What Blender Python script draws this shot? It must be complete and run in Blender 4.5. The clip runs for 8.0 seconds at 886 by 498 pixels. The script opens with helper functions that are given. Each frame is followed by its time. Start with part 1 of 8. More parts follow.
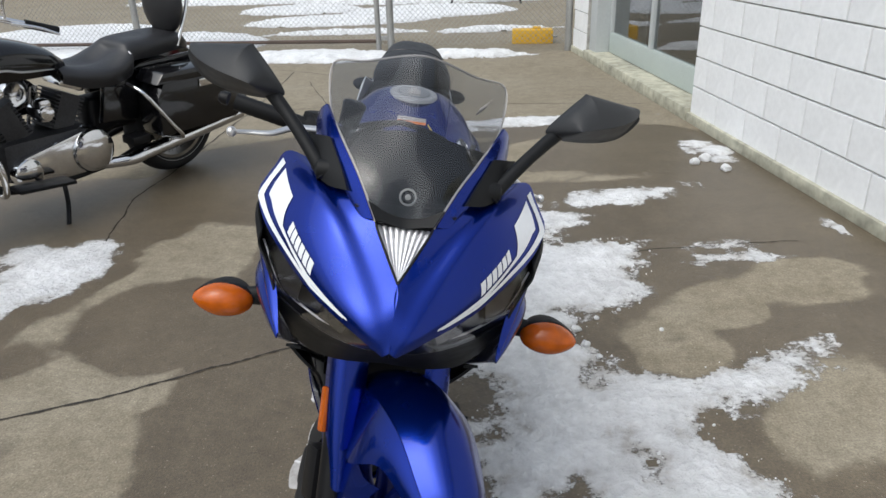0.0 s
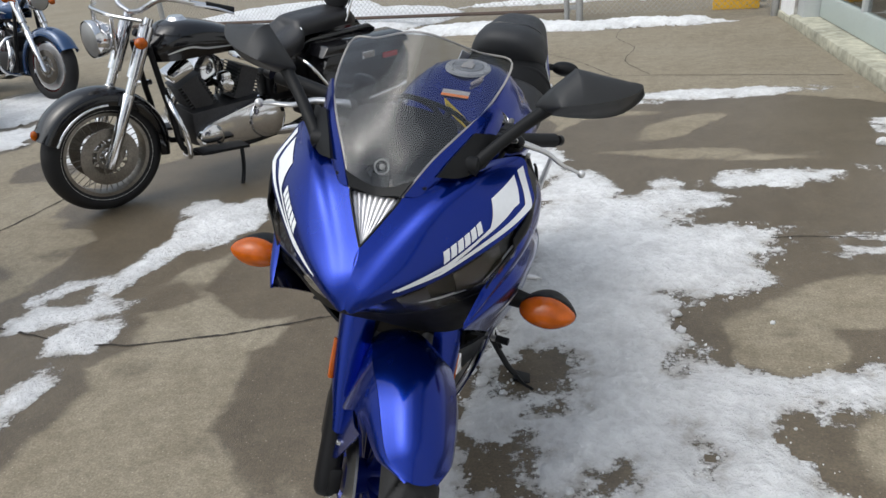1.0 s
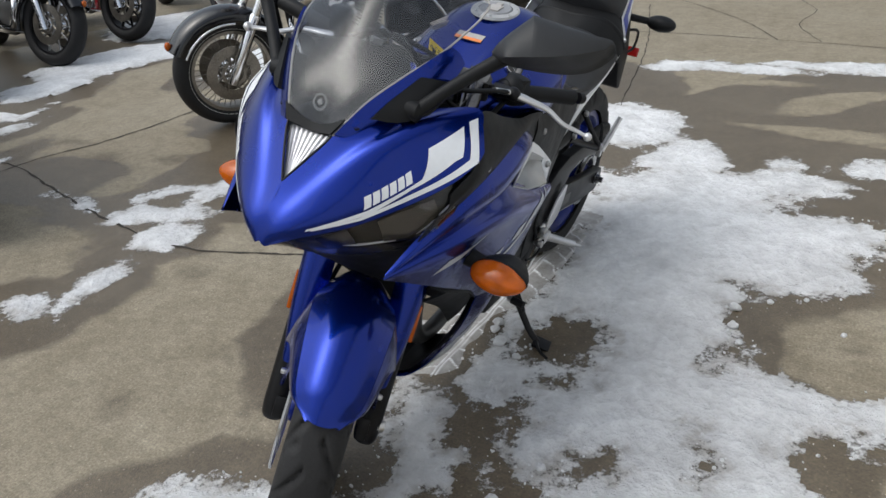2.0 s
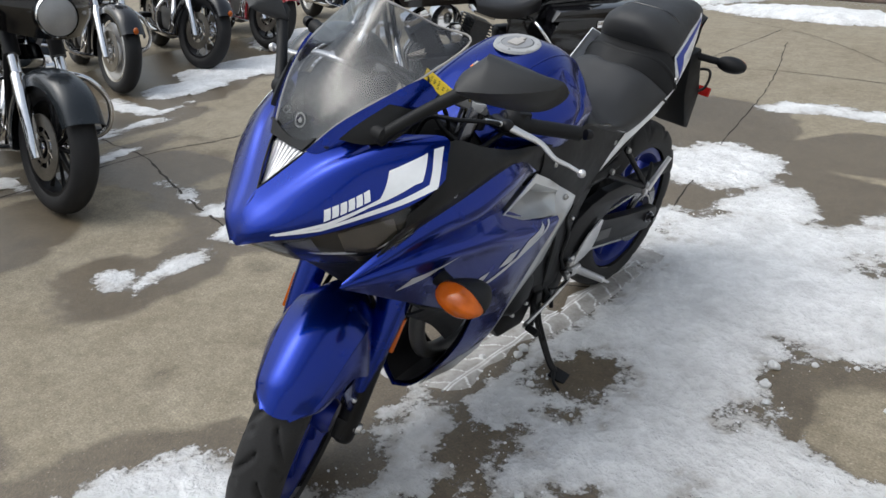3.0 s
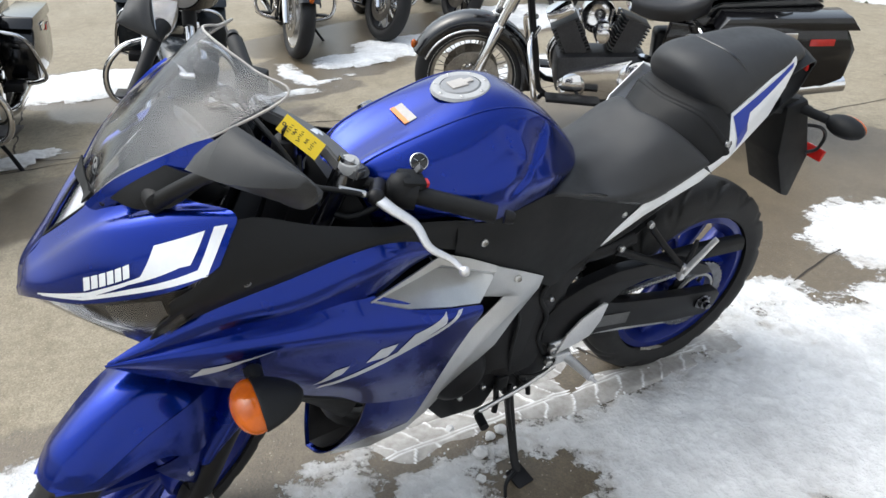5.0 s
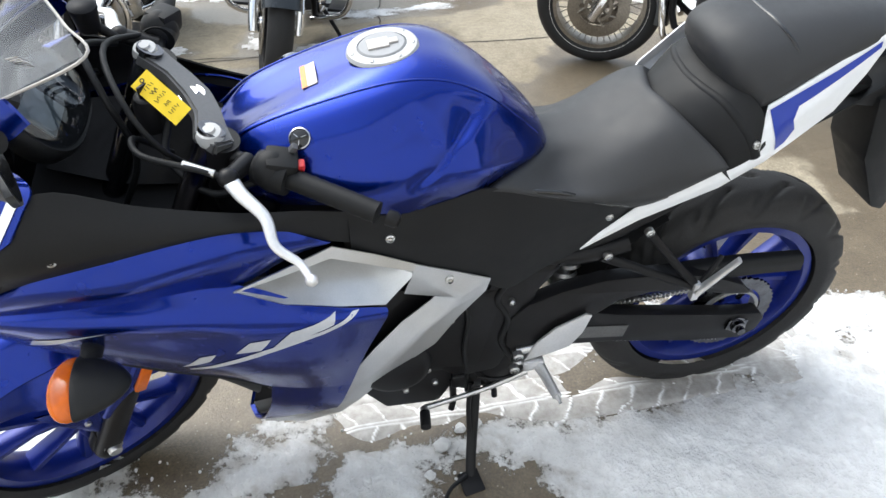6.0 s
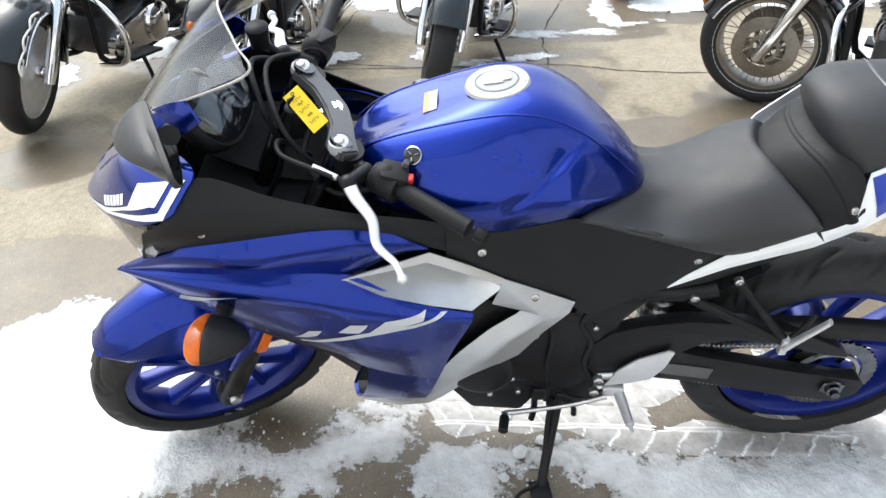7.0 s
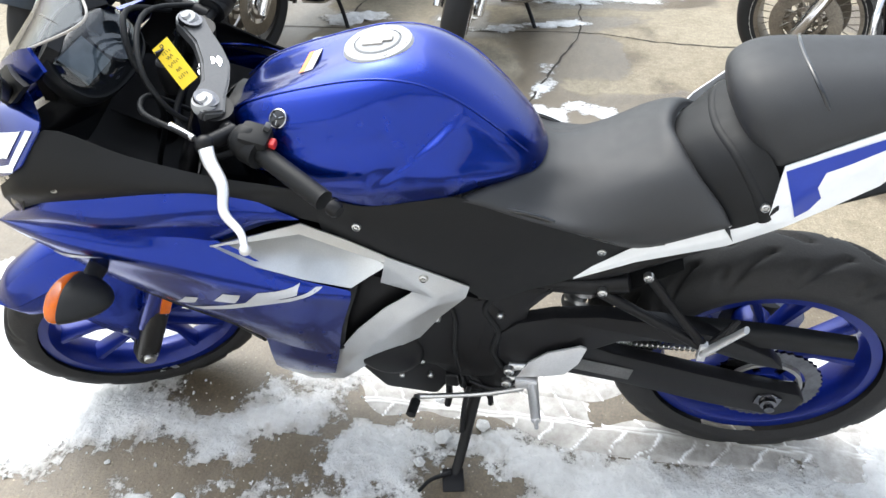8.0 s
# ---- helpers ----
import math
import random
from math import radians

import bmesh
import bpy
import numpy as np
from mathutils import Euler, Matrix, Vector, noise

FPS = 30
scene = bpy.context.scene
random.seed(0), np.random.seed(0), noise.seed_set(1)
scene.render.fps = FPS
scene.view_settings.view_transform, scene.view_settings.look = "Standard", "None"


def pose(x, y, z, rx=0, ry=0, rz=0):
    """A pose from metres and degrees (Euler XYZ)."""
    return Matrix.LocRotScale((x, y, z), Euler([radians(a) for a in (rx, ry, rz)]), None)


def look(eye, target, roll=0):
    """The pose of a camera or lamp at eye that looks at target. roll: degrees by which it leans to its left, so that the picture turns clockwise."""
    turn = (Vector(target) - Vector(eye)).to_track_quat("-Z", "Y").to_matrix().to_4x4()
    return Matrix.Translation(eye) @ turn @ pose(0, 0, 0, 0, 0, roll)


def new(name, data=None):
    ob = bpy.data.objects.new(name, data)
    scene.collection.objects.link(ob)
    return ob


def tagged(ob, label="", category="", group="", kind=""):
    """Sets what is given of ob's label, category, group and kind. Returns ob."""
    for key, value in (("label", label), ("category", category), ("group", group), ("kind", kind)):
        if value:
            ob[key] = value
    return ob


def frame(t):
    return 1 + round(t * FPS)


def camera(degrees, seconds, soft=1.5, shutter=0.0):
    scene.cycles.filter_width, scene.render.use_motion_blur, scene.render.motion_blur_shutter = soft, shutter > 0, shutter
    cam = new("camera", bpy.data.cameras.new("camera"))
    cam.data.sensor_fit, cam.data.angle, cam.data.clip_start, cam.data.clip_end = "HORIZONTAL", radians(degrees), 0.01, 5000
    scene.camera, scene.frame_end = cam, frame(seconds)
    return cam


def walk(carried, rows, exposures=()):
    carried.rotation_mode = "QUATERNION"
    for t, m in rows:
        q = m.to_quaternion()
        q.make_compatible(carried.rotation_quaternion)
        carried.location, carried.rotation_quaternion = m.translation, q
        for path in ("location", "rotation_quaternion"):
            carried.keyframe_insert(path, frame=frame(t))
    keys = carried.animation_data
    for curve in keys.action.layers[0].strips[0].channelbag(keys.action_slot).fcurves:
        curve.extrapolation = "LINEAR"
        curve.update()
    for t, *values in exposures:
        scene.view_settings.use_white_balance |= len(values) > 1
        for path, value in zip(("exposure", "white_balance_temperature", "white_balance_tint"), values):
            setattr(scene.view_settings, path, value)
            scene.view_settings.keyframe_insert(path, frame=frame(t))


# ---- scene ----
cam = camera(63.1, 8.0)
PATH = [
    (0, (0.17, -1.719, 1.3122), (0.2005, 0.0277, 0.5405), -1.5),
    (0.5, (0.3619, -1.6961, 1.2883), (0.1652, 0.0372, 0.5109), -2.9),
    (1, (0.551, -1.7314, 1.3103), (0.0458, -0.0764, 0.5004), -5.4),
    (1.5, (0.6991, -1.6111, 1.2596), (-0.0363, -0.0516, 0.4374), -3.4),
    (2, (0.8824, -1.5423, 1.2663), (0.0029, -0.1079, 0.3619), -3.6),
    (2.2, (0.9712, -1.5519, 1.2921), (0.0048, -0.1671, 0.4011), -3.6),
    (3.3, (1.168, -1.271, 1.280), (-0.081, 0.021, 0.403), -2.2),
    (3.5, (1.164, -1.158, 1.279), (-0.089, 0.137, 0.411), -1.7),
    (4, (1.178, -1.002, 1.271), (-0.12, 0.207, 0.347), -1.6),
    (4.2, (1.208, -0.944, 1.268), (-0.137, 0.192, 0.320), -1.7),
    (5.3, (1.2883, -0.574, 1.3303), (-0.2302, 0.0592, 0.361), -2.0),
    (5.5, (1.2663, -0.488, 1.3246), (-0.1843, 0.0544, 0.2072), -2.4),
    (6, (1.21, -0.17, 1.3217), (-0.3428, 0.1289, 0.2502), -2.2),
    (6.5, (1.253, -0.0926, 1.3647), (-0.3295, -0.0716, 0.296), -3.6),
    (7, (1.3236, -0.0831, 1.3933), (-0.2808, -0.17, 0.36), -1.9),
    (7.5, (1.2692, 0.0783, 1.3781), (-0.3266, -0.1003, 0.3448), -1.5),
    (8, (1.2128, 0.2302, 1.3494), (-0.3257, -0.0344, 0.2493), -1.8),
]
EXPOSURE = [(0, -0.36, 6130, 8), (2.2, -0.44, 6130, 8), (3.5, -0.12, 6130, 8), (4.0, -0.05, 6130, 8), (5.5, 0.51, 6150, 7), (6.2, 0.77, 6150, 7), (7.0, 0.89, 6150, 7), (8.0, 0.97, 6150, 7)]
walk(cam, [(t, look(eye, target, roll)) for t, eye, target, roll in PATH], EXPOSURE)

# ---------------------------------------------------------------- world and light
sky = bpy.data.worlds.new("sky")
scene.world = sky
sky.use_nodes = True
wn, wl = sky.node_tree.nodes, sky.node_tree.links
air = wn.new("ShaderNodeTexSky")
air.sky_type, air.sun_disc = "NISHITA", False
air.sun_elevation, air.sun_rotation = radians(60), radians(226)
air.air_density, air.dust_density, air.ozone_density = 1.6, 6.0, 1.0
pale = wn.new("ShaderNodeHueSaturation")
pale.inputs["Saturation"].default_value = 0.5
wl.new(air.outputs["Color"], pale.inputs["Color"])
wl.new(pale.outputs["Color"], wn["Background"].inputs["Color"])
wn["Background"].inputs["Strength"].default_value = 0.22

sun_data = bpy.data.lights.new("sun", "SUN")
sun_data.energy, sun_data.angle, sun_data.color = 0.85, radians(70), (0.955, 0.985, 0.97)
sun = new("sun", sun_data)
sun.matrix_world = look((-2.2, -2.1, 5.3), (0, 0, 0))

# ---------------------------------------------------------------- materials
def material(name, color, rough=0.5, metal=0.0, grain=0.0, scale=60.0, spread=0.12, coat=0.0, bump=0.0, stain=0.0, spec=0.5):
    """Principled surface with variation at two scales in object space."""
    m = bpy.data.materials.new(name)
    m.use_nodes = True
    n, l = m.node_tree.nodes, m.node_tree.links
    b = n["Principled BSDF"]
    b.inputs["Metallic"].default_value = metal
    b.inputs["Coat Weight"].default_value = coat
    b.inputs["Specular IOR Level"].default_value = spec
    b.inputs["Coat Roughness"].default_value = 0.02
    tc = n.new("ShaderNodeTexCoord")
    fine, broad = n.new("ShaderNodeTexNoise"), n.new("ShaderNodeTexNoise")
    for t, s in ((fine, scale), (broad, scale / 12)):
        t.inputs["Scale"].default_value, t.inputs["Detail"].default_value = s, 5
        l.new(tc.outputs["Object"], t.inputs["Vector"])
    add = n.new("ShaderNodeMath")
    add.operation = "MULTIPLY_ADD"
    add.inputs[1].default_value = 0.5
    l.new(fine.outputs["Fac"], add.inputs[0])
    half = n.new("ShaderNodeMath")
    half.operation = "MULTIPLY"
    half.inputs[1].default_value = 0.5
    l.new(broad.outputs["Fac"], half.inputs[0])
    l.new(half.outputs[0], add.inputs[2])
    ramp = n.new("ShaderNodeValToRGB")
    lo, hi = 1 - spread - stain, 1 + spread
    ramp.color_ramp.elements[0].position, ramp.color_ramp.elements[1].position = 0.3, 0.7
    ramp.color_ramp.elements[0].color = (*[min(1, c * lo) for c in color], 1)
    ramp.color_ramp.elements[1].color = (*[min(1, c * hi) for c in color], 1)
    l.new(add.outputs[0], ramp.inputs["Fac"])
    l.new(ramp.outputs["Color"], b.inputs["Base Color"])
    mr = n.new("ShaderNodeMapRange")
    mr.inputs["To Min"].default_value, mr.inputs["To Max"].default_value = max(0.02, rough * 0.8), min(1, rough * 1.25)
    l.new(broad.outputs["Fac"], mr.inputs["Value"])
    l.new(mr.outputs["Result"], b.inputs["Roughness"])
    if bump:
        bp = n.new("ShaderNodeBump")
        bp.inputs["Strength"].default_value, bp.inputs["Distance"].default_value = bump, 0.002
        l.new(fine.outputs["Fac"], bp.inputs["Height"])
        l.new(bp.outputs["Normal"], b.inputs["Normal"])
    return m


def clear(name, through_, rough=0.03, haze=0.0, gloss=0.045):
    """Thin clear plastic: tinted see-through with a real gloss."""
    m = bpy.data.materials.new(name)
    m.use_nodes = True
    n, l = m.node_tree.nodes, m.node_tree.links
    n.remove(n["Principled BSDF"])
    tr, gl, mix, fr = n.new("ShaderNodeBsdfTransparent"), n.new("ShaderNodeBsdfGlossy"), n.new("ShaderNodeMixShader"), n.new("ShaderNodeLayerWeight")
    tr.inputs["Color"].default_value = (*through_, 1)
    gl.inputs["Roughness"].default_value = rough
    # Pale diffuse veil: the hazy sky reflection put in as colour.
    sky_haze, veil = n.new("ShaderNodeBsdfDiffuse"), n.new("ShaderNodeMixShader")
    sky_haze.inputs["Color"].default_value = (0.55, 0.56, 0.57, 1)
    veil.inputs[0].default_value = haze
    edge, part_ = n.new("ShaderNodeMath"), n.new("ShaderNodeMath")
    edge.operation, edge.inputs[1].default_value = "POWER", 4.6
    part_.operation, part_.inputs[1].default_value, part_.inputs[2].default_value = "MULTIPLY_ADD", 0.75, gloss
    l.new(fr.outputs["Facing"], edge.inputs[0])
    l.new(edge.outputs[0], part_.inputs[0])
    l.new(part_.outputs[0], mix.inputs[0])
    l.new(tr.outputs[0], veil.inputs[1])
    l.new(sky_haze.outputs[0], veil.inputs[2])
    l.new(veil.outputs[0], mix.inputs[1])
    l.new(gl.outputs[0], mix.inputs[2])
    l.new(mix.outputs[0], n["Material Output"].inputs["Surface"])
    return m


BLUE = material("blue_paint", (0.0012, 0.0175, 0.208), 0.25, 0.84, scale=300, spread=0.03, coat=0.42, spec=0.3)
BLUE_RIM = material("blue_rim_paint", (0.003, 0.012, 0.145), 0.35, 0.3, scale=120, spread=0.15, coat=0.2, spec=0.3)
SILVER = material("silver_paint", (0.50, 0.51, 0.52), 0.34, 0.8, scale=400, spread=0.08, coat=0.6)
WHITE = material("white_paint", (0.74, 0.76, 0.79), 0.35, 0.0, scale=90, spread=0.04, coat=0.4)
DECAL = material("white_film", (0.72, 0.74, 0.77), 0.4, 0.0, scale=90, spread=0.05)
MIRRORGREY = material("dark_grey_plastic", (0.022, 0.023, 0.025), 0.5, 0.0, scale=500, spread=0.15, bump=0.05, spec=0.35)
BLUEFILM = material("blue_film", (0.004, 0.028, 0.30), 0.35, 0.0, scale=90, spread=0.06)
MATTE = material("matte_black_plastic", (0.0065, 0.007, 0.008), 0.54, 0.0, scale=500, spread=0.3, bump=0.08, spec=0.22)
BLACK = material("black_metal", (0.006, 0.006, 0.007), 0.42, 0.0, scale=150, spread=0.3, coat=0.05, spec=0.18)
GLOSS = material("gloss_black_paint", (0.004, 0.004, 0.005), 0.15, 0.0, scale=120, spread=0.2, coat=0.5, spec=0.35)
SEAT = material("seat_vinyl", (0.021, 0.022, 0.0245), 0.56, 0.0, scale=700, spread=0.18, bump=0.10, spec=0.4)
RUBBER = material("tyre_rubber", (0.017, 0.017, 0.018), 0.66, 0.0, scale=250, spread=0.3, bump=0.3, spec=0.3)
CHROME = material("chrome", (0.72, 0.72, 0.73), 0.10, 1.0, scale=80, spread=0.12)
STEEL = material("brushed_steel", (0.52, 0.52, 0.52), 0.30, 1.0, scale=200, spread=0.2)
ALLOY = material("cast_alloy", (0.33, 0.33, 0.33), 0.46, 0.8, scale=300, spread=0.12)
AMBER = material("amber_lens", (0.40, 0.080, 0.001), 0.18, 0.0, scale=40, spread=0.4, coat=0.15, spec=0.35)
RED = material("red_lens", (0.42, 0.015, 0.012), 0.2, 0.0, scale=90, spread=0.15, coat=0.6)
YELLOW = material("yellow_card", (0.78, 0.56, 0.02), 0.6, 0.0, scale=90, spread=0.05)
INK = material("black_ink", (0.02, 0.02, 0.02), 0.7, 0.0, scale=90, spread=0.1)
ORANGE = material("orange_film", (0.75, 0.22, 0.05), 0.5, 0.0, scale=90, spread=0.08)
CAPRING = material("satin_silver_ring", (0.33, 0.335, 0.34), 0.42, 0.0, scale=200, spread=0.08, spec=0.4)
CAPGREY = material("satin_grey_cap", (0.22, 0.225, 0.235), 0.4, 0.0, scale=200, spread=0.1, spec=0.4)
BRIGHT = material("bright_alloy", (0.62, 0.62, 0.63), 0.36, 0.75, scale=200, spread=0.1)
CLAMPGREY = material("grey_cast_metal", (0.085, 0.086, 0.09), 0.45, 0.4, scale=200, spread=0.15)
OLDFILM = material("worn_dark_film", (0.07, 0.07, 0.072), 0.5, 0.0, scale=300, spread=0.4)
GREYFILM = material("grey_film", (0.38, 0.36, 0.34), 0.5, 0.0, scale=90, spread=0.15)
DIAL = material("dial_glass", (0.05, 0.06, 0.07), 0.08, 0.0, scale=50, spread=0.3, coat=1.0)
LCD = material("lcd_grey", (0.24, 0.29, 0.31), 0.2, 0.0, scale=80, spread=0.1, coat=1.0)
DASHGLASS = clear("dash_cover", (0.42, 0.44, 0.47), 0.03, 0.0, 0.07)
DARKCHROME = material("dark_reflector_chrome", (0.13, 0.13, 0.14), 0.18, 1.0, scale=60, spread=0.5)
FAINT = material("faint_grey_print", (0.20, 0.205, 0.21), 0.5, 0.0, scale=90, spread=0.1)
SMOKED = material("smoked_chrome", (0.46, 0.46, 0.47), 0.22, 1.0, scale=80, spread=0.2)
SILVERFILM = material("silver_film", (0.46, 0.48, 0.52), 0.3, 0.3, scale=200, spread=0.08)
SCREEN = clear("smoked_screen", (0.75, 0.76, 0.78), 0.03, 0.008, 0.035)
LENS = clear("clear_lens", (0.93, 0.93, 0.94), 0.04, 0.0, 0.03)
REDTRIM = material("red_plastic", (0.50, 0.03, 0.03), 0.4, 0.0, scale=90, spread=0.1)

# ---------------------------------------------------------------- mesh helpers
from mathutils.bvhtree import BVHTree


def part(name, bm, mat, parent=None, label="", smooth=40, m=None):
    """Links a bmesh as one mesh object under a thing or a part."""
    if m is not None:
        bmesh.ops.transform(bm, matrix=m, verts=bm.verts)
    me = bpy.data.meshes.new(name)
    bm.normal_update()
    bm.to_mesh(me)
    bm.free()
    me.materials.append(mat)
    if smooth:
        me.shade_smooth()
        me.set_sharp_from_angle(angle=radians(smooth))
    ob = new(name, me)
    ob.parent = parent
    if label:
        ob["label"] = label
    return ob


def thing(name, m, label, category, group="", kind=""):
    e = new(name)
    e.empty_display_size = 0.1
    e.matrix_world = m
    return tagged(e, label, category, group, kind)


def cr(pts, n):
    """Catmull-Rom line through the points, n steps a span."""
    p = [Vector(q) for q in pts]
    p = [p[0] * 2 - p[1]] + p + [p[-1] * 2 - p[-2]]
    out = []
    for i in range(1, len(p) - 2):
        a, b, c, d = p[i - 1 : i + 3]
        for k in range(n):
            t = k / n
            out.append(0.5 * (2 * b + (c - a) * t + (2 * a - 5 * b + 4 * c - d) * t * t + (3 * b - 3 * c + d - a) * t ** 3))
    return out + [p[-2]]


def straight(pts, n):
    p = [Vector(q) for q in pts]
    return [a.lerp(b, k / n) for a, b in zip(p, p[1:]) for k in range(n)] + [p[-1]]


def sheet(rows, n=4, k=4, thick=0.003, flip=False, hard=False):
    """A smooth shell through rows of points. flip: the mirrored one; hard: straight between the points."""
    line_of = straight if hard else cr
    lines = [line_of(r, k) for r in rows]
    cols = [line_of([line[i] for line in lines], n) for i in range(len(lines[0]))]
    bm = bmesh.new()
    s = -1 if flip else 1
    v = [[bm.verts.new((s * p.x, p.y, p.z)) for p in col] for col in cols]
    for i in range(len(v) - 1):
        for j in range(len(v[0]) - 1):
            f = [v[i][j], v[i + 1][j], v[i + 1][j + 1], v[i][j + 1]]
            bm.faces.new(f if flip else f[::-1])
    bmesh.ops.remove_doubles(bm, verts=bm.verts, dist=1e-5)
    if thick:
        bm.normal_update()
        bmesh.ops.solidify(bm, geom=bm.faces[:], thickness=thick)
        bmesh.ops.recalc_face_normals(bm, faces=bm.faces[:])
    return bm


def tube(pts, r, sides=10, n=5, caps=True, bm=None, flat=1.0):
    """A round bar along a smooth line; r: one radius or one for each point."""
    bm = bm or bmesh.new()
    rad = r if isinstance(r, (list, tuple)) else [r] * len(pts)
    line = cr(pts, n) if n > 1 else [Vector(p) for p in pts]
    rr = [v.x for v in cr([(q, 0, 0) for q in rad], n)] if n > 1 else rad
    rings = []
    up = Vector((0, 0, 1))
    for i, p in enumerate(line):
        d = (line[min(i + 1, len(line) - 1)] - line[max(i - 1, 0)]).normalized()
        if abs(d.dot(up)) > 0.95:
            up = Vector((1, 0, 0)) if abs(d.x) < 0.9 else Vector((0, 1, 0))
        a = d.cross(up).normalized()
        b = a.cross(d)
        up = b
        rings.append([bm.verts.new(p + rr[i] * (a * math.cos(w) + flat * b * math.sin(w))) for w in [2 * math.pi * q / sides for q in range(sides)]])
    for x, y in zip(rings, rings[1:]):
        for q in range(sides):
            bm.faces.new((x[q], x[(q + 1) % sides], y[(q + 1) % sides], y[q]))
    if caps:
        bm.faces.new(rings[0][::-1])
        bm.faces.new(rings[-1])
    return bm


def lathe(profile, sides=48, axis="x", at=(0, 0, 0), bm=None):
    """Turns a profile of (radius, along) round an axis."""
    bm = bm or bmesh.new()
    c = Vector(at)
    rings = []
    for i in range(sides):
        w = 2 * math.pi * i / sides
        ring = []
        for r, h in profile:
            a, b = r * math.cos(w), r * math.sin(w)
            ring.append(bm.verts.new(c + Vector({"x": (h, a, b), "y": (a, h, b), "z": (a, b, h)}[axis])))
        rings.append(ring)
    for i in range(sides):
        x, y = rings[i], rings[(i + 1) % sides]
        for j in range(len(profile) - 1):
            bm.faces.new((x[j], y[j], y[j + 1], x[j + 1]))
    bmesh.ops.remove_doubles(bm, verts=bm.verts, dist=1e-6)
    bmesh.ops.recalc_face_normals(bm, faces=bm.faces[:])
    return bm


def block(size, at=(0, 0, 0), turn=(0, 0, 0), bevel=0.0, bm=None):
    """A box with bevelled edges."""
    own = bmesh.new()
    bmesh.ops.create_cube(own, size=1, matrix=pose(*at, *turn) @ Matrix.Diagonal((*size, 1)))
    if bevel:
        bmesh.ops.bevel(own, geom=own.edges[:], offset=bevel, segments=2, affect="EDGES", profile=0.6)
    if bm is None:
        return own
    me = bpy.data.meshes.new("tmp")
    own.to_mesh(me)
    own.free()
    bm.from_mesh(me)
    bpy.data.meshes.remove(me)
    return bm


def plate(outline, x0, x1, bevel=0.0):
    """A flat piece with an outline in (y, z), from x0 to x1."""
    bm = bmesh.new()
    f = bm.faces.new([bm.verts.new((x0, y, z)) for y, z in outline])
    got = bmesh.ops.extrude_face_region(bm, geom=[f])
    bmesh.ops.translate(bm, verts=[g for g in got["geom"] if isinstance(g, bmesh.types.BMVert)], vec=(x1 - x0, 0, 0))
    bmesh.ops.recalc_face_normals(bm, faces=bm.faces[:])
    if bevel:
        bmesh.ops.bevel(bm, geom=bm.edges[:], offset=bevel, segments=2, affect="EDGES", profile=0.6)
    return bm


def ball(r, at, stretch=(1, 1, 1), u=20, v=12, bm=None, turn=(0, 0, 0)):
    bm = bm or bmesh.new()
    bmesh.ops.create_uvsphere(bm, u_segments=u, v_segments=v, radius=r, matrix=pose(*at, *turn) @ Matrix.Diagonal((*stretch, 1)))
    return bm


def joined(*some):
    bm = some[0]
    for other in some[1:]:
        me = bpy.data.meshes.new("tmp")
        other.to_mesh(me)
        other.free()
        bm.from_mesh(me)
        bpy.data.meshes.remove(me)
    return bm


def mirrored(bm):
    bmesh.ops.scale(bm, vec=(-1, 1, 1), verts=bm.verts)
    bmesh.ops.reverse_faces(bm, faces=bm.faces[:])
    return bm


def film_on(outline, tree, side=1, lift=0.0012, fine=0.012):
    """A thin film with an outline in (y, z), laid on a shell from its side."""
    bm = bmesh.new()
    bm.faces.new([bm.verts.new((0, y, z)) for y, z in outline])
    bmesh.ops.triangulate(bm, faces=bm.faces[:])
    for _ in range(6):
        long = [e for e in bm.edges if e.calc_length() > fine]
        if not long:
            break
        bmesh.ops.subdivide_edges(bm, edges=long, cuts=1)
        bmesh.ops.triangulate(bm, faces=bm.faces[:])
    for v in bm.verts:
        hit = tree.ray_cast(Vector((side * 0.6, v.co.y, v.co.z)), Vector((-side, 0, 0)))
        if hit[0] is None:
            hit = tree.find_nearest(Vector((side * 0.2, v.co.y, v.co.z)))
        n = hit[1] if hit[1].x * side > 0 else -hit[1]
        v.co = hit[0] + n * lift
    bmesh.ops.recalc_face_normals(bm, faces=bm.faces[:])
    if sum(f.normal.x * f.calc_area() for f in bm.faces) * side < 0:
        bmesh.ops.reverse_faces(bm, faces=bm.faces[:])
    return bm

# ---------------------------------------------------------------- ground: one sheet of concrete, wet and dry
M = 0.955  # plan units to metres


def fbm(x, y, s, seed=0.0):
    return noise.noise(Vector((x * s + seed, y * s - seed, seed * 0.37)))


def inside(x, y, blobs):
    """Metres inside the nearest of a few soft ellipses (x, y, rx, ry, turn)."""
    best = -9.0
    for bx, by, rx, ry, turn in blobs:
        c, s = math.cos(turn), math.sin(turn)
        u, v = (x - bx) * c + (y - by) * s, -(x - bx) * s + (y - by) * c
        d = (1 - math.hypot(u / rx, v / ry)) * min(rx, ry)
        best = max(best, d)
    return best


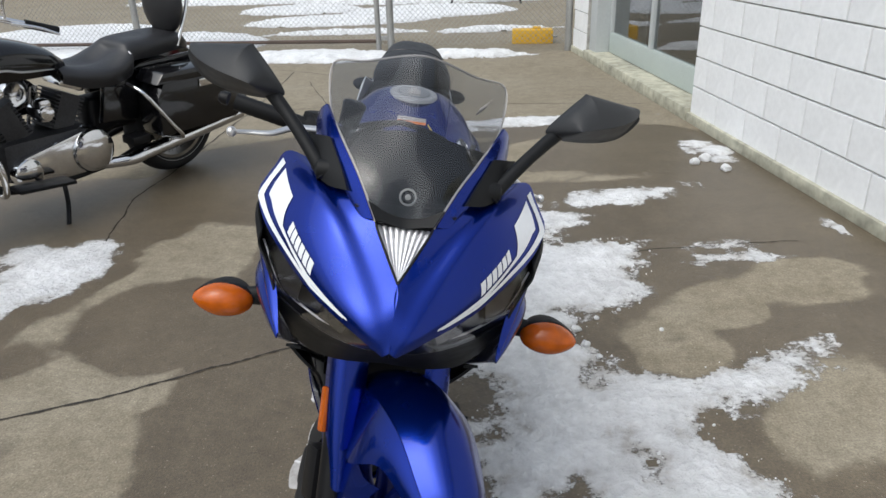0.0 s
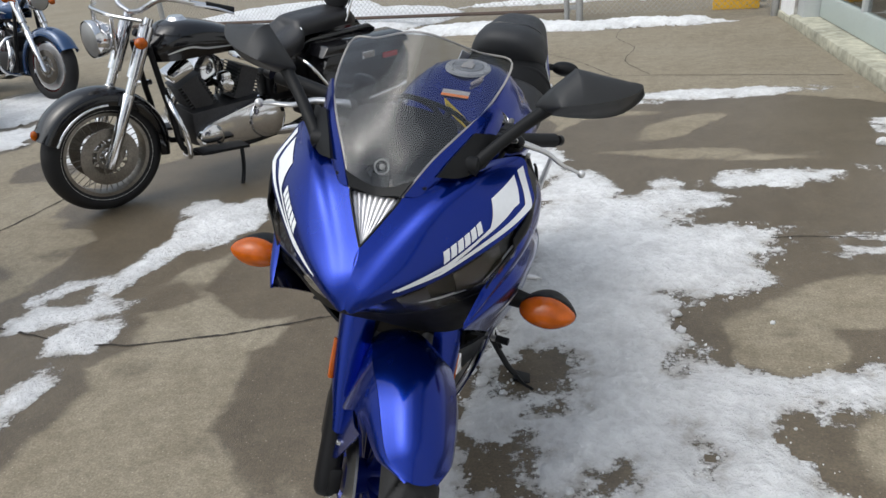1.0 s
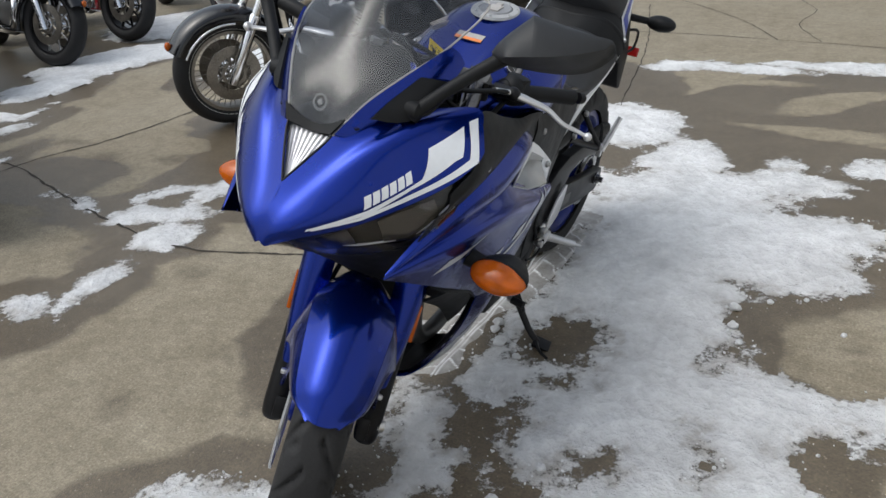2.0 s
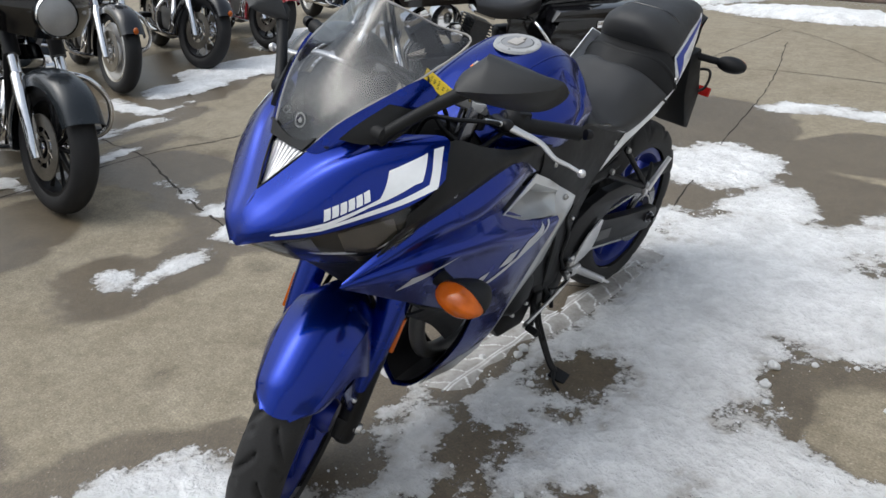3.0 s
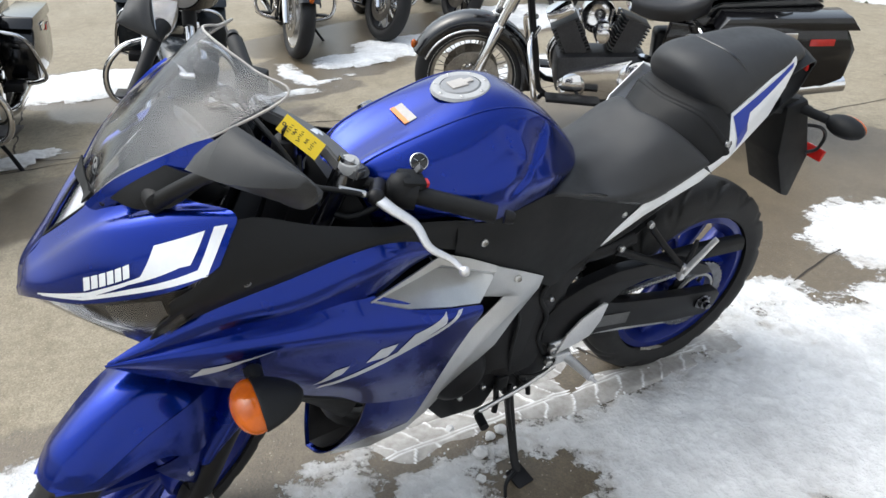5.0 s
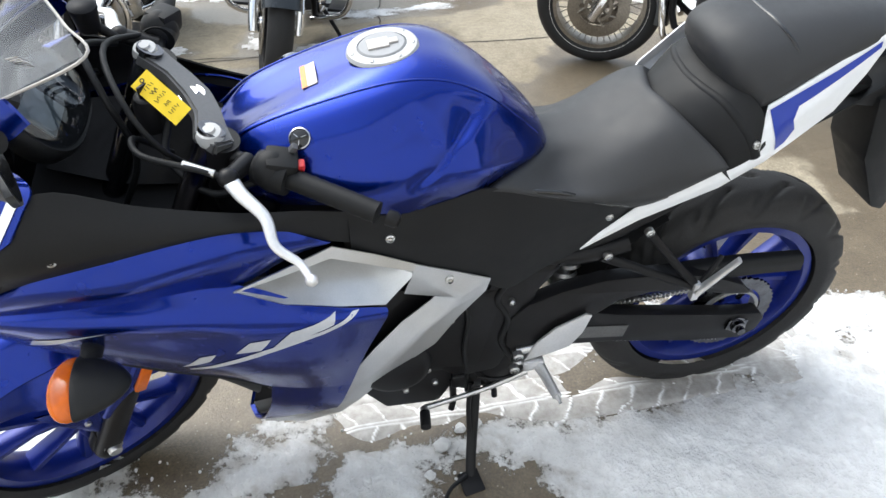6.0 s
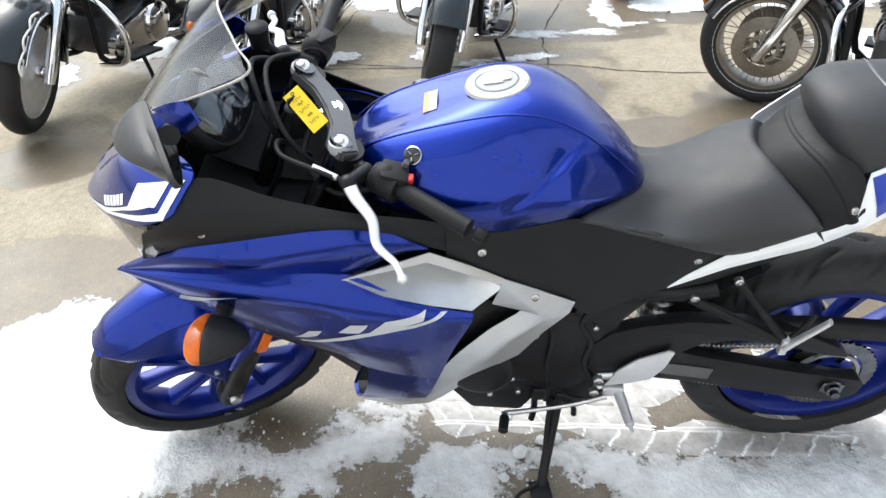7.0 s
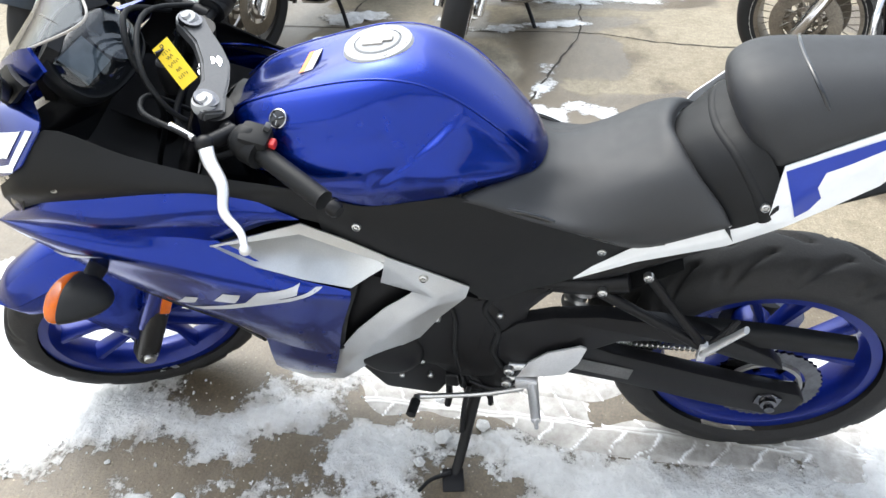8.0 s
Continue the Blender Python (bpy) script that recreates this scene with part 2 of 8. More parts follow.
WET = [(-0.30, -0.95, 0.46, 0.26, 0.98), (-0.72, -1.62, 0.30, 0.42, 0.2), (1.25, 1.75, 1.35, 2.00, 0), (0.15, 0.95, 0.85, 1.7, 0), (-0.84, 0.68, 0.42, 0.36, -0.3), (-0.50, -0.05, 0.20, 0.55, 0.2), (-1.85, 1.75, 0.9, 0.75, 0.6), (0.35, -0.55, 0.6, 0.42, 0), (-0.75, 2.6, 0.8, 0.9, 0)]
WET_FAR = [(-1.86, 0.88, 0.13, 0.40, 0.25), (-3.60, 0.85, 0.22, 0.42, 0.1), (-1.68, -2.15, 0.30, 0.34, 0.3), (-2.75, 0.25, 0.55, 0.28, 0.5), (-2.2, -0.75, 0.30, 0.22, 0.0), (1.9, 0.2, 0.5, 1.2, 0), (0.9, -0.15, 0.7, 0.45, 0), (-1.85, 0.72, 0.26, 0.6, 0.2), (-2.35, -0.75, 0.35, 0.6, 0.4), (-4.3, 1.2, 0.55, 1.1, 0.3), (-4.1, -0.1, 0.6, 0.8, 0), (-5.2, 2.6, 0.8, 2.0, 0), (-3.3, 2.0, 0.25, 0.35, 0), (-3.1, -1.6, 0.7, 0.4, 0.2)]
DRY = [(1.02, 0.43, 0.16, 0.22, 0.1), (1.30, 0.72, 0.34, 0.17, 0.55), (1.75, 0.85, 0.35, 0.20, 0.2), (0.78, 2.42, 0.34, 0.07, 0.05), (0.80, 2.95, 0.34, 0.13, 0.9), (1.40, 0.00, 0.34, 0.17, 0.65), (1.75, -0.15, 0.4, 0.25, 0.0), (1.15, 2.34, 0.25, 0.04, 0), (0.3, 3.15, 0.3, 0.06, 0.2)]
OILY = [(-1.97, -2.29, 0.10, 0.05, 0.3), (-1.77, -2.16, 0.05, 0.04, 0), (-1.80, -2.05, 0.07, 0.035, 0.5), (-1.60, -2.22, 0.06, 0.03, 0.2), (-2.05, -2.02, 0.16, 0.05, 0.4), (-2.6, 0.62, 0.10, 0.05, 0), (-2.2, 0.75, 0.09, 0.06, 0.4), (-1.15, -0.06, 0.05, 0.035, 0), (-0.62, -0.42, 0.06, 0.03, 0.3), (1.06, 0.52, 0.03, 0.025, 0), (-1.18, 0.62, 0.05, 0.04, 0), (-0.8, -0.75, 0.05, 0.03, 0), (-3.0, 0.7, 0.14, 0.06, 0.2), (-2.05, -1.25, 0.08, 0.12, 0), (-2.2, -0.6, 0.06, 0.1, 0)]


# where snow lies, and what is bare inside it
BESIDE = [(0.52, 0.98, 0.56, 0.36, 0), (0.42, 0.48, 0.34, 0.36, 0), (0.40, 1.40, 0.36, 0.29, 0), (0.26, 1.74, 0.21, 0.26, 0), (-0.17, 2.14, 0.32, 0.36, 0.3), (0.74, 1.64, 0.20, 0.13, 0.2), (1.12, 1.93, 0.40, 0.10, 0.25), (0.95, 1.20, 0.18, 0.10, 0.3), (0.78, 0.06, 0.30, 0.17, 0.1), (1.20, 0.17, 0.30, 0.075, 0.45), (0.02, 1.30, 0.24, 0.16, 0.2), (-0.24, 1.00, 0.10, 0.22, 0.1)]
FRONTAL = [(0.58, 0.22, 0.22, 0.20, 0), (0.62, 0.0, 0.25, 0.15, 0), (0.66, -0.28, 0.40, 0.24, -0.2), (0.90, -0.45, 0.22, 0.22, 0), (0.36, -0.22, 0.24, 0.14, 0), (0.10, 0.55, 0.24, 0.62, 0), (0.02, 1.02, 0.18, 0.26, 0), (0.30, 0.35, 0.25, 0.2, 0), (0.05, -0.40, 0.10, 0.16, 0.2), (0.16, -0.10, 0.18, 0.12, 0)]
FORE = [(0.13, -0.66, 0.10, 0.22, 0), (-0.05, -1.15, 0.42, 0.40, 0.3), (-0.25, -1.35, 0.30, 0.30, 0), (0.05, -0.78, 0.28, 0.13, 0.35), (0.08, -0.56, 0.16, 0.07, 0.5), (0.45, -0.62, 0.20, 0.10, 0), (0.22, -1.25, 0.2, 0.2, 0)]
BARE = [(-0.02, 0.34, 0.125, 0.82, 0.0), (0.28, 0.12, 0.20, 0.11, 0.5), (0.82, 0.47, 0.15, 0.13, 0.3), (0.28, -0.56, 0.075, 0.28, 0.0), (0.20, -0.36, 0.08, 0.10, 0.2), (0.52, -0.37, 0.09, 0.06, 0.6), (0.78, -0.22, 0.05, 0.10, -0.3), (1.05, -0.10, 0.13, 0.10, 0.5), (-0.06, -0.58, 0.13, 0.12, 0.0), (0.95, 0.30, 0.24, 0.13, 0.2), (0.40, -0.52, 0.06, 0.05, 0.3)]
LEFTSNOW = [(-1.52, 1.22, 0.22, 0.30, 0), (-1.74, 1.40, 0.10, 0.10, 0), (-1.64, 0.64, 0.07, 0.30, -0.1), (-1.72, 0.24, 0.24, 0.09, 0.5), (-1.50, 0.10, 0.13, 0.13, 0), (-1.43, -0.28, 0.06, 0.17, 0.2), (-2.12, 0.17, 0.14, 0.025, -0.15), (-1.85, 0.42, 0.13, 0.04, 0.9), (-1.54, -0.50, 0.09, 0.07, 0)]
BACKSNOW = [(-4.55, 2.30, 0.42, 0.75, -0.2), (-4.35, 1.50, 0.25, 0.40, 0.2), (-4.15, 0.86, 0.30, 0.10, 0.1), (-3.60, 0.33, 0.07, 0.18, 0.0), (-3.62, 0.74, 0.045, 0.15, 0.1), (-3.84, 1.10, 0.05, 0.16, 0.4), (-3.15, -1.02, 0.12, 0.16, 0.2), (-3.85, 0.05, 0.25, 0.12, 0.3), (-3.20, -0.38, 0.14, 0.09, 0), (-4.7, -0.6, 0.5, 0.5, 0), (-3.3, 2.7, 0.3, 0.6, 0.2), (-5.2, 3.6, 0.7, 0.8, 0), (-3.05, 0.15, 0.05, 0.22, 0.3), (-2.98, -0.1, 0.05, 0.2, 0), (-3.7, -2.2, 0.6, 0.3, 0), (-2.7, -2.75, 0.35, 0.2, 0)]


def spaced(lo, hi, step, far):
    """Even steps inside, then ever wider ones to the horizon."""
    v = list(np.arange(lo, hi + step / 2, step))
    w, out, back = step, hi, lo
    while out < far:
        w *= 1.35
        out += w
        back -= w
        v.append(out)
        v.insert(0, back)
    return v


gx, gy = spaced(-6.0, 2.6, 0.045, 250), spaced(-2.6, 9.0, 0.045, 250)
verts = [(x, y, 0.0) for y in gy for x in gx]
nx = len(gx)
faces = [(j * nx + i, j * nx + i + 1, (j + 1) * nx + i + 1, (j + 1) * nx + i) for j in range(len(gy) - 1) for i in range(nx - 1)]
gm = bpy.data.meshes.new("ground")
gm.from_pydata(verts, [], faces)
wet = gm.attributes.new("wet", "FLOAT", "POINT")
oil = gm.attributes.new("oil", "FLOAT", "POINT")
wv, ov = np.full(len(verts), -0.3), np.full(len(verts), -0.3)
for k, (x, y, _) in enumerate(verts):
    if -6.5 < x < 3.2 and -3.2 < y < 9.5:
        u, v = x / M, y / M
        u += 0.10 * fbm(u, v, 1.7, 3.1) + 0.05 * fbm(u, v, 5.0, 7.7)
        v += 0.10 * fbm(u, v, 1.7, 9.4) + 0.05 * fbm(u, v, 5.0, 1.2)
        u += 0.045 * fbm(u, v, 11.0, 4.4)
        v += 0.045 * fbm(u, v, 11.0, 2.9)
        d = max(inside(u, v, WET), inside(u, v, WET_FAR))
        if d < 0.3:      # melt water round the snow
            d = max(d, inside(u, v, LEFTSNOW) + 0.13 if u < -0.7 else inside(u, v, BESIDE + FRONTAL + FORE) + 0.10, inside(u, v, BACKSNOW) + 0.10 if u < -2.4 else -9)
        d = min(d, -inside(u, v, DRY))
        wv[k] = max(-0.3, min(0.3, d))
        ov[k] = max(-0.3, min(0.3, inside(u, v, OILY)))
wet.data.foreach_set("value", wv.astype(np.float32))
oil.data.foreach_set("value", ov.astype(np.float32))


def concrete_material():
    m = bpy.data.materials.new("weathered_concrete")
    m.use_nodes = True
    n, l = m.node_tree.nodes, m.node_tree.links
    b = n["Principled BSDF"]
    tc = n.new("ShaderNodeTexCoord")

    def nz(scale, detail=6, rough=0.6):
        t = n.new("ShaderNodeTexNoise")
        t.inputs["Scale"].default_value, t.inputs["Detail"].default_value, t.inputs["Roughness"].default_value = scale, detail, rough
        l.new(tc.outputs["Object"], t.inputs["Vector"])
        return t.outputs["Fac"]

    def ramp(v, stops):
        r = n.new("ShaderNodeValToRGB")
        while len(r.color_ramp.elements) < len(stops):
            r.color_ramp.elements.new(0.5)
        for e, (p, c) in zip(r.color_ramp.elements, stops):
            e.position, e.color = p, (*c, 1)
        l.new(v, r.inputs["Fac"])
        return r.outputs["Color"]

    def math2(op, a, c):
        q = n.new("ShaderNodeMath")
        q.operation = op
        for i, v in enumerate((a, c)):
            if isinstance(v, (int, float)):
                q.inputs[i].default_value = v
            else:
                l.new(v, q.inputs[i])
        return q.outputs[0]

    def blend(f, a, c, mode="MIX"):
        q = n.new("ShaderNodeMix")
        q.data_type, q.blend_type = "RGBA", mode
        for s, v in ((0, f), (6, a), (7, c)):
            if isinstance(v, (int, float)):
                q.inputs[s].default_value = v
            elif isinstance(v, tuple):
                q.inputs[s].default_value = (*v, 1)
            else:
                l.new(v, q.inputs[s])
        return q.outputs[2]

    broad, mid, fine = nz(1.1), nz(9), nz(140, 4, 0.7)
    dry = ramp(broad, [(0.3, (0.190, 0.163, 0.116)), (0.5, (0.230, 0.203, 0.150)), (0.72, (0.268, 0.243, 0.188))])
    dry = blend(0.35, dry, ramp(mid, [(0.3, (0.150, 0.125, 0.085)), (0.7, (0.330, 0.290, 0.220))]))
    damp = ramp(broad, [(0.3, (0.086, 0.067, 0.042)), (0.7, (0.134, 0.108, 0.072))])
    damp = blend(0.3, damp, ramp(mid, [(0.3, (0.062, 0.050, 0.035)), (0.7, (0.165, 0.138, 0.100))]))
    aw = n.new("ShaderNodeAttribute")
    aw.attribute_name = "wet"
    edge = math2("ADD", aw.outputs["Fac"], math2("MULTIPLY", math2("SUBTRACT", nz(22, 5), 0.5), 0.075))
    mr = n.new("ShaderNodeMapRange")
    mr.inputs["From Min"].default_value, mr.inputs["From Max"].default_value = -0.012, 0.022
    l.new(edge, mr.inputs["Value"])
    w = mr.outputs["Result"]
    ao = n.new("ShaderNodeAttribute")
    ao.attribute_name = "oil"
    m2 = n.new("ShaderNodeMapRange")
    m2.inputs["From Min"].default_value, m2.inputs["From Max"].default_value, m2.inputs["To Max"].default_value = -0.03, 0.03, 0.55
    l.new(math2("ADD", ao.outputs["Fac"], math2("MULTIPLY", math2("SUBTRACT", nz(40, 4), 0.5), 0.06)), m2.inputs["Value"])
    col = blend(w, dry, damp)
    col = blend(m2.outputs["Result"], col, (0.07, 0.056, 0.042))
    # aggregate: small pale and dark stones
    vor = n.new("ShaderNodeTexVoronoi")
    vor.inputs["Scale"].default_value = 78
    l.new(tc.outputs["Object"], vor.inputs["Vector"])
    peb = ramp(vor.outputs["Distance"], [(0.0, (1.0, 1.0, 1.0)), (0.22, (0.0, 0.0, 0.0))])
    sel = math2("GREATER_THAN", nz(60, 2), 0.54)
    col = blend(math2("MULTIPLY", math2("MULTIPLY", peb, sel), 0.75), col, (0.50, 0.45, 0.37))
    col = blend(0.8, col, ramp(fine, [(0.3, (0.55, 0.55, 0.55)), (0.7, (1.40, 1.38, 1.35))]), "MULTIPLY")
    col = blend(0.7, col, ramp(nz(33, 5, 0.7), [(0.3, (0.72, 0.71, 0.70)), (0.7, (1.28, 1.27, 1.26))]), "MULTIPLY")
    l.new(col, b.inputs["Base Color"])
    rr = n.new("ShaderNodeMapRange")
    rr.inputs["To Min"].default_value, rr.inputs["To Max"].default_value = 0.88, 0.36
    l.new(w, rr.inputs["Value"])
    l.new(rr.outputs["Result"], b.inputs["Roughness"])
    bp_ = n.new("ShaderNodeBump")
    bp_.inputs["Strength"].default_value, bp_.inputs["Distance"].default_value = 0.5, 0.004
    l.new(math2("ADD", fine, math2("MULTIPLY", peb, 0.5)), bp_.inputs["Height"])
    l.new(bp_.outputs["Normal"], b.inputs["Normal"])
    return m


CONC = concrete_material()
gm.materials.append(CONC)
ground = tagged(new("ground", gm), "weathered concrete yard, part wet and part dry", "ground", kind="structure")

# ---------------------------------------------------------------- cracks and slab joints
CRACK = material("crack_dirt", (0.030, 0.025, 0.020), 0.95, 0, scale=60, spread=0.5)


def crack(pts, width, seed):
    rnd = random.Random(seed)
    line = cr([(x * M, y * M, 0) for x, y in pts], 14)
    bm = bmesh.new()
    a = []
    for i, p in enumerate(line):
        d = (line[min(i + 1, len(line) - 1)] - line[max(i - 1, 0)]).normalized()
        nrm = Vector((-d.y, d.x, 0))
        off = 0.012 * noise.noise(p * 9) + 0.006 * noise.noise(p * 40)
        w = width * (0.35 + 0.9 * rnd.random())
        a.append((bm.verts.new(p + nrm * (off + w) + Vector((0, 0, 0.0022))), bm.verts.new(p + nrm * (off - w) + Vector((0, 0, 0.0022)))))
    for (p, q), (r, s) in zip(a, a[1:]):
        bm.faces.new((p, q, s, r))
    bmesh.ops.recalc_face_normals(bm, faces=bm.faces[:])
    if bm.faces[:][0].normal.z < 0:
        bmesh.ops.reverse_faces(bm, faces=bm.faces[:])
    ob = part("crack", bm, CRACK)
    return tagged(ob, "dark ragged crack in the concrete", "crack", "cracks in the yard", "structure")


crack([(-2.95, -1.6), (-2.93, -0.4), (-2.96, 0.37), (-2.83, 0.8), (-2.77, 1.3), (-2.78, 2.4), (-2.7, 4.0)], 0.007, 1)
crack([(-4.6, 0.62), (-3.62, 0.38), (-2.95, 0.36), (-2.36, 0.22), (-1.90, 0.12), (-1.37, 0.06), (-0.95, 0.18), (-0.62, 0.34), (-0.36, 0.46), (0.0, 0.6)], 0.006, 2)
crack([(-1.44, 1.5), (-1.47, 1.8), (-1.52, 2.2), (-1.46, 2.6), (-1.40, 3.4), (-1.30, 4.6), (-1.25, 6.2)], 0.005, 3)
crack([(-0.03, 1.15), (-0.10, 1.5), (-0.28, 2.4), (-0.47, 3.5), (-0.68, 4.45), (-1.0, 5.6)], 0.004, 4)
crack([(-1.75, 4.5), (-1.3, 4.25), (-0.66, 4.42), (0.2, 4.4), (1.2, 4.3), (2.0, 4.2)], 0.005, 5)
crack([(-1.72, 6.5), (-0.9, 6.0), (-0.1, 5.1), (0.3, 4.4)], 0.004, 6)
crack([(0.30, 6.9), (0.26, 6.2), (0.45, 5.6), (0.38, 5.0), (0.6, 4.4)], 0.004, 7)
crack([(1.9, 1.27), (1.6, 1.25), (1.2, 1.22), (0.9, 1.18)], 0.004, 8)
crack([(-4.3, -1.0), (-3.6, -1.05), (-3.1, -1.0), (-2.93, -0.4)], 0.006, 9)

# ---------------------------------------------------------------- snow
def snow_material():
    m = bpy.data.materials.new("old_snow")
    m.use_nodes = True
    n, l = m.node_tree.nodes, m.node_tree.links
    b = n["Principled BSDF"]
    tc = n.new("ShaderNodeTexCoord")
    t1, t2 = n.new("ShaderNodeTexNoise"), n.new("ShaderNodeTexNoise")
    for t, s, d in ((t1, 11, 9), (t2, 36, 10)):
        t.inputs["Scale"].default_value, t.inputs["Detail"].default_value, t.inputs["Roughness"].default_value = s, d, 0.65
        l.new(tc.outputs["Object"], t.inputs["Vector"])
    at = n.new("ShaderNodeAttribute")
    at.attribute_name = "thick"
    mr = n.new("ShaderNodeMapRange")
    mr.inputs["From Min"].default_value, mr.inputs["From Max"].default_value = 0.0, 1.05
    add = n.new("ShaderNodeMath")
    add.operation = "MULTIPLY_ADD"
    add.inputs[1].default_value = 1.7
    sub = n.new("ShaderNodeMath")
    sub.operation = "SUBTRACT"
    sub.inputs[1].default_value = 0.5
    l.new(t1.outputs["Fac"], sub.inputs[0])
    l.new(sub.outputs[0], add.inputs[0])
    l.new(at.outputs["Fac"], add.inputs[2])
    l.new(add.outputs[0], mr.inputs["Value"])
    ramp = n.new("ShaderNodeValToRGB")
    ramp.color_ramp.elements[0].color = (0.50, 0.48, 0.455, 1)
    ramp.color_ramp.elements[1].color = (0.86, 0.87, 0.88, 1)
    mid = ramp.color_ramp.elements.new(0.38)
    mid.color = (0.75, 0.755, 0.76, 1)
    l.new(mr.outputs["Result"], ramp.inputs["Fac"])
    # Low spots of the bump noise are darkened: relief shade put into the colour.
    relief_shade = n.new("ShaderNodeMapRange")
    relief_shade.inputs["From Min"].default_value, relief_shade.inputs["From Max"].default_value = 0.32, 0.62
    relief_shade.inputs["To Min"].default_value, relief_shade.inputs["To Max"].default_value = 0.87, 1.03
    l.new(t2.outputs["Fac"], relief_shade.inputs["Value"])
    grain = n.new("ShaderNodeMix")
    grain.data_type, grain.blend_type = "RGBA", "MULTIPLY"
    grain.inputs[0].default_value = 1.0
    l.new(ramp.outputs["Color"], grain.inputs[6])
    l.new(relief_shade.outputs["Result"], grain.inputs[7])
    cloud, dull, soft = n.new("ShaderNodeTexNoise"), n.new("ShaderNodeMapRange"), n.new("ShaderNodeMix")
    cloud.inputs["Scale"].default_value, cloud.inputs["Detail"].default_value, cloud.inputs["Roughness"].default_value = 5.5, 7, 0.62
    cloud.inputs["Distortion"].default_value = 0.6
    l.new(tc.outputs["Object"], cloud.inputs["Vector"])
    dull.inputs["From Min"].default_value, dull.inputs["From Max"].default_value = 0.36, 0.58
    dull.inputs["To Min"].default_value, dull.inputs["To Max"].default_value = 0.87, 1.04
    l.new(cloud.outputs["Fac"], dull.inputs["Value"])
    soft.data_type, soft.blend_type = "RGBA", "MULTIPLY"
    soft.inputs[0].default_value = 1.0
    l.new(grain.outputs[2], soft.inputs[6])
    l.new(dull.outputs["Result"], soft.inputs[7])
    l.new(soft.outputs[2], b.inputs["Base Color"])
    b.inputs["Roughness"].default_value = 0.72
    fr = n.new("ShaderNodeTexNoise")
    fr.inputs["Scale"].default_value, fr.inputs["Detail"].default_value, fr.inputs["Roughness"].default_value = 60, 9, 0.76
    l.new(tc.outputs["Object"], fr.inputs["Vector"])
    st = n.new("ShaderNodeMath")
    st.operation = "MULTIPLY_ADD"
    st.inputs[1].default_value = 2.6
    l.new(fr.outputs["Fac"], st.inputs[0])
    sh = n.new("ShaderNodeMath")
    sh.operation = "MULTIPLY_ADD"
    sh.inputs[1].default_value, sh.inputs[2].default_value = 2.2, -1.25
    l.new(at.outputs["Fac"], sh.inputs[0])
    l.new(sh.outputs[0], st.inputs[2])
    am = n.new("ShaderNodeMapRange")
    am.inputs["From Min"].default_value, am.inputs["From Max"].default_value = 0.12, 0.52
    l.new(st.outputs[0], am.inputs["Value"])
    l.new(am.outputs["Result"], b.inputs["Alpha"])
    bu = n.new("ShaderNodeBump")
    bu.inputs["Strength"].default_value, bu.inputs["Distance"].default_value = 1.0, 0.030
    l.new(t2.outputs["Fac"], bu.inputs["Height"])
    l.new(bu.outputs["Normal"], b.inputs["Normal"])
    return m


SNOW = snow_material()


def snow_field(name, x0, x1, y0, y1, step, blobs, holes, deep, label, ragged=1.0, seed=0.0):
    """A ragged sheet of snow over a stretch of the yard, in plan units."""
    xs, ys = np.arange(x0, x1, step), np.arange(y0, y1, step)
    hz = np.zeros((len(ys), len(xs)))
    th = np.zeros_like(hz)
    for j, y in enumerate(ys):
        for i, x in enumerate(xs):
            d = inside(x, y, blobs)
            if d < -0.24 * ragged:
                hz[j, i] = -1
                continue
            n1, n2, n3 = fbm(x, y, 5, 2.2 + seed), fbm(x, y, 17, 5.1 + seed), fbm(x, y, 55, 8.3)
            h = inside(x, y, holes) if holes else -9
            slush = max(0.0, fbm(x, y, 3.1, 6.6 + seed)) * max(0.0, 1 - max(0.0, d) / 0.22)
            d = min(d, -h) - 0.09 * ragged * slush
            d += ragged * (0.070 * n1 + 0.05 * n2 + 0.035 * n3)
            q = max(0.0, d)
            hz[j, i] = 0.0015 + deep * (1 - math.exp(-q / 0.12)) + (0.006 * n2 + 0.0045 * n3) * min(1, q / 0.1) + 0.006 * max(0, n1) * min(1, q / 0.1) if d > -0.05 else -1
            th[j, i] = min(1, (d + 0.045) / 0.16)
    keep = hz > -0.5
    ids = -np.ones(hz.shape, int)
    quads = []
    for j in range(len(ys) - 1):
        for i in range(len(xs) - 1):
            if keep[j, i] and keep[j, i + 1] and keep[j + 1, i] and keep[j + 1, i + 1]:
                quads.append((j, i))
                ids[j : j + 2, i : i + 2] = 0
    idx = np.argwhere(ids == 0)
    for k, (j, i) in enumerate(idx):
        ids[j, i] = k
    me = bpy.data.meshes.new(name)
    me.from_pydata([(xs[i] * M, ys[j] * M, hz[j, i]) for j, i in idx], [], [(ids[j, i], ids[j, i + 1], ids[j + 1, i + 1], ids[j + 1, i]) for j, i in quads])
    at = me.attributes.new("thick", "FLOAT", "POINT")
    at.data.foreach_set("value", np.array([th[j, i] for j, i in idx], dtype=np.float32))
    me.materials.append(SNOW)
    me.shade_smooth()
    return tagged(new(name, me), label, "snow", kind="stuff")


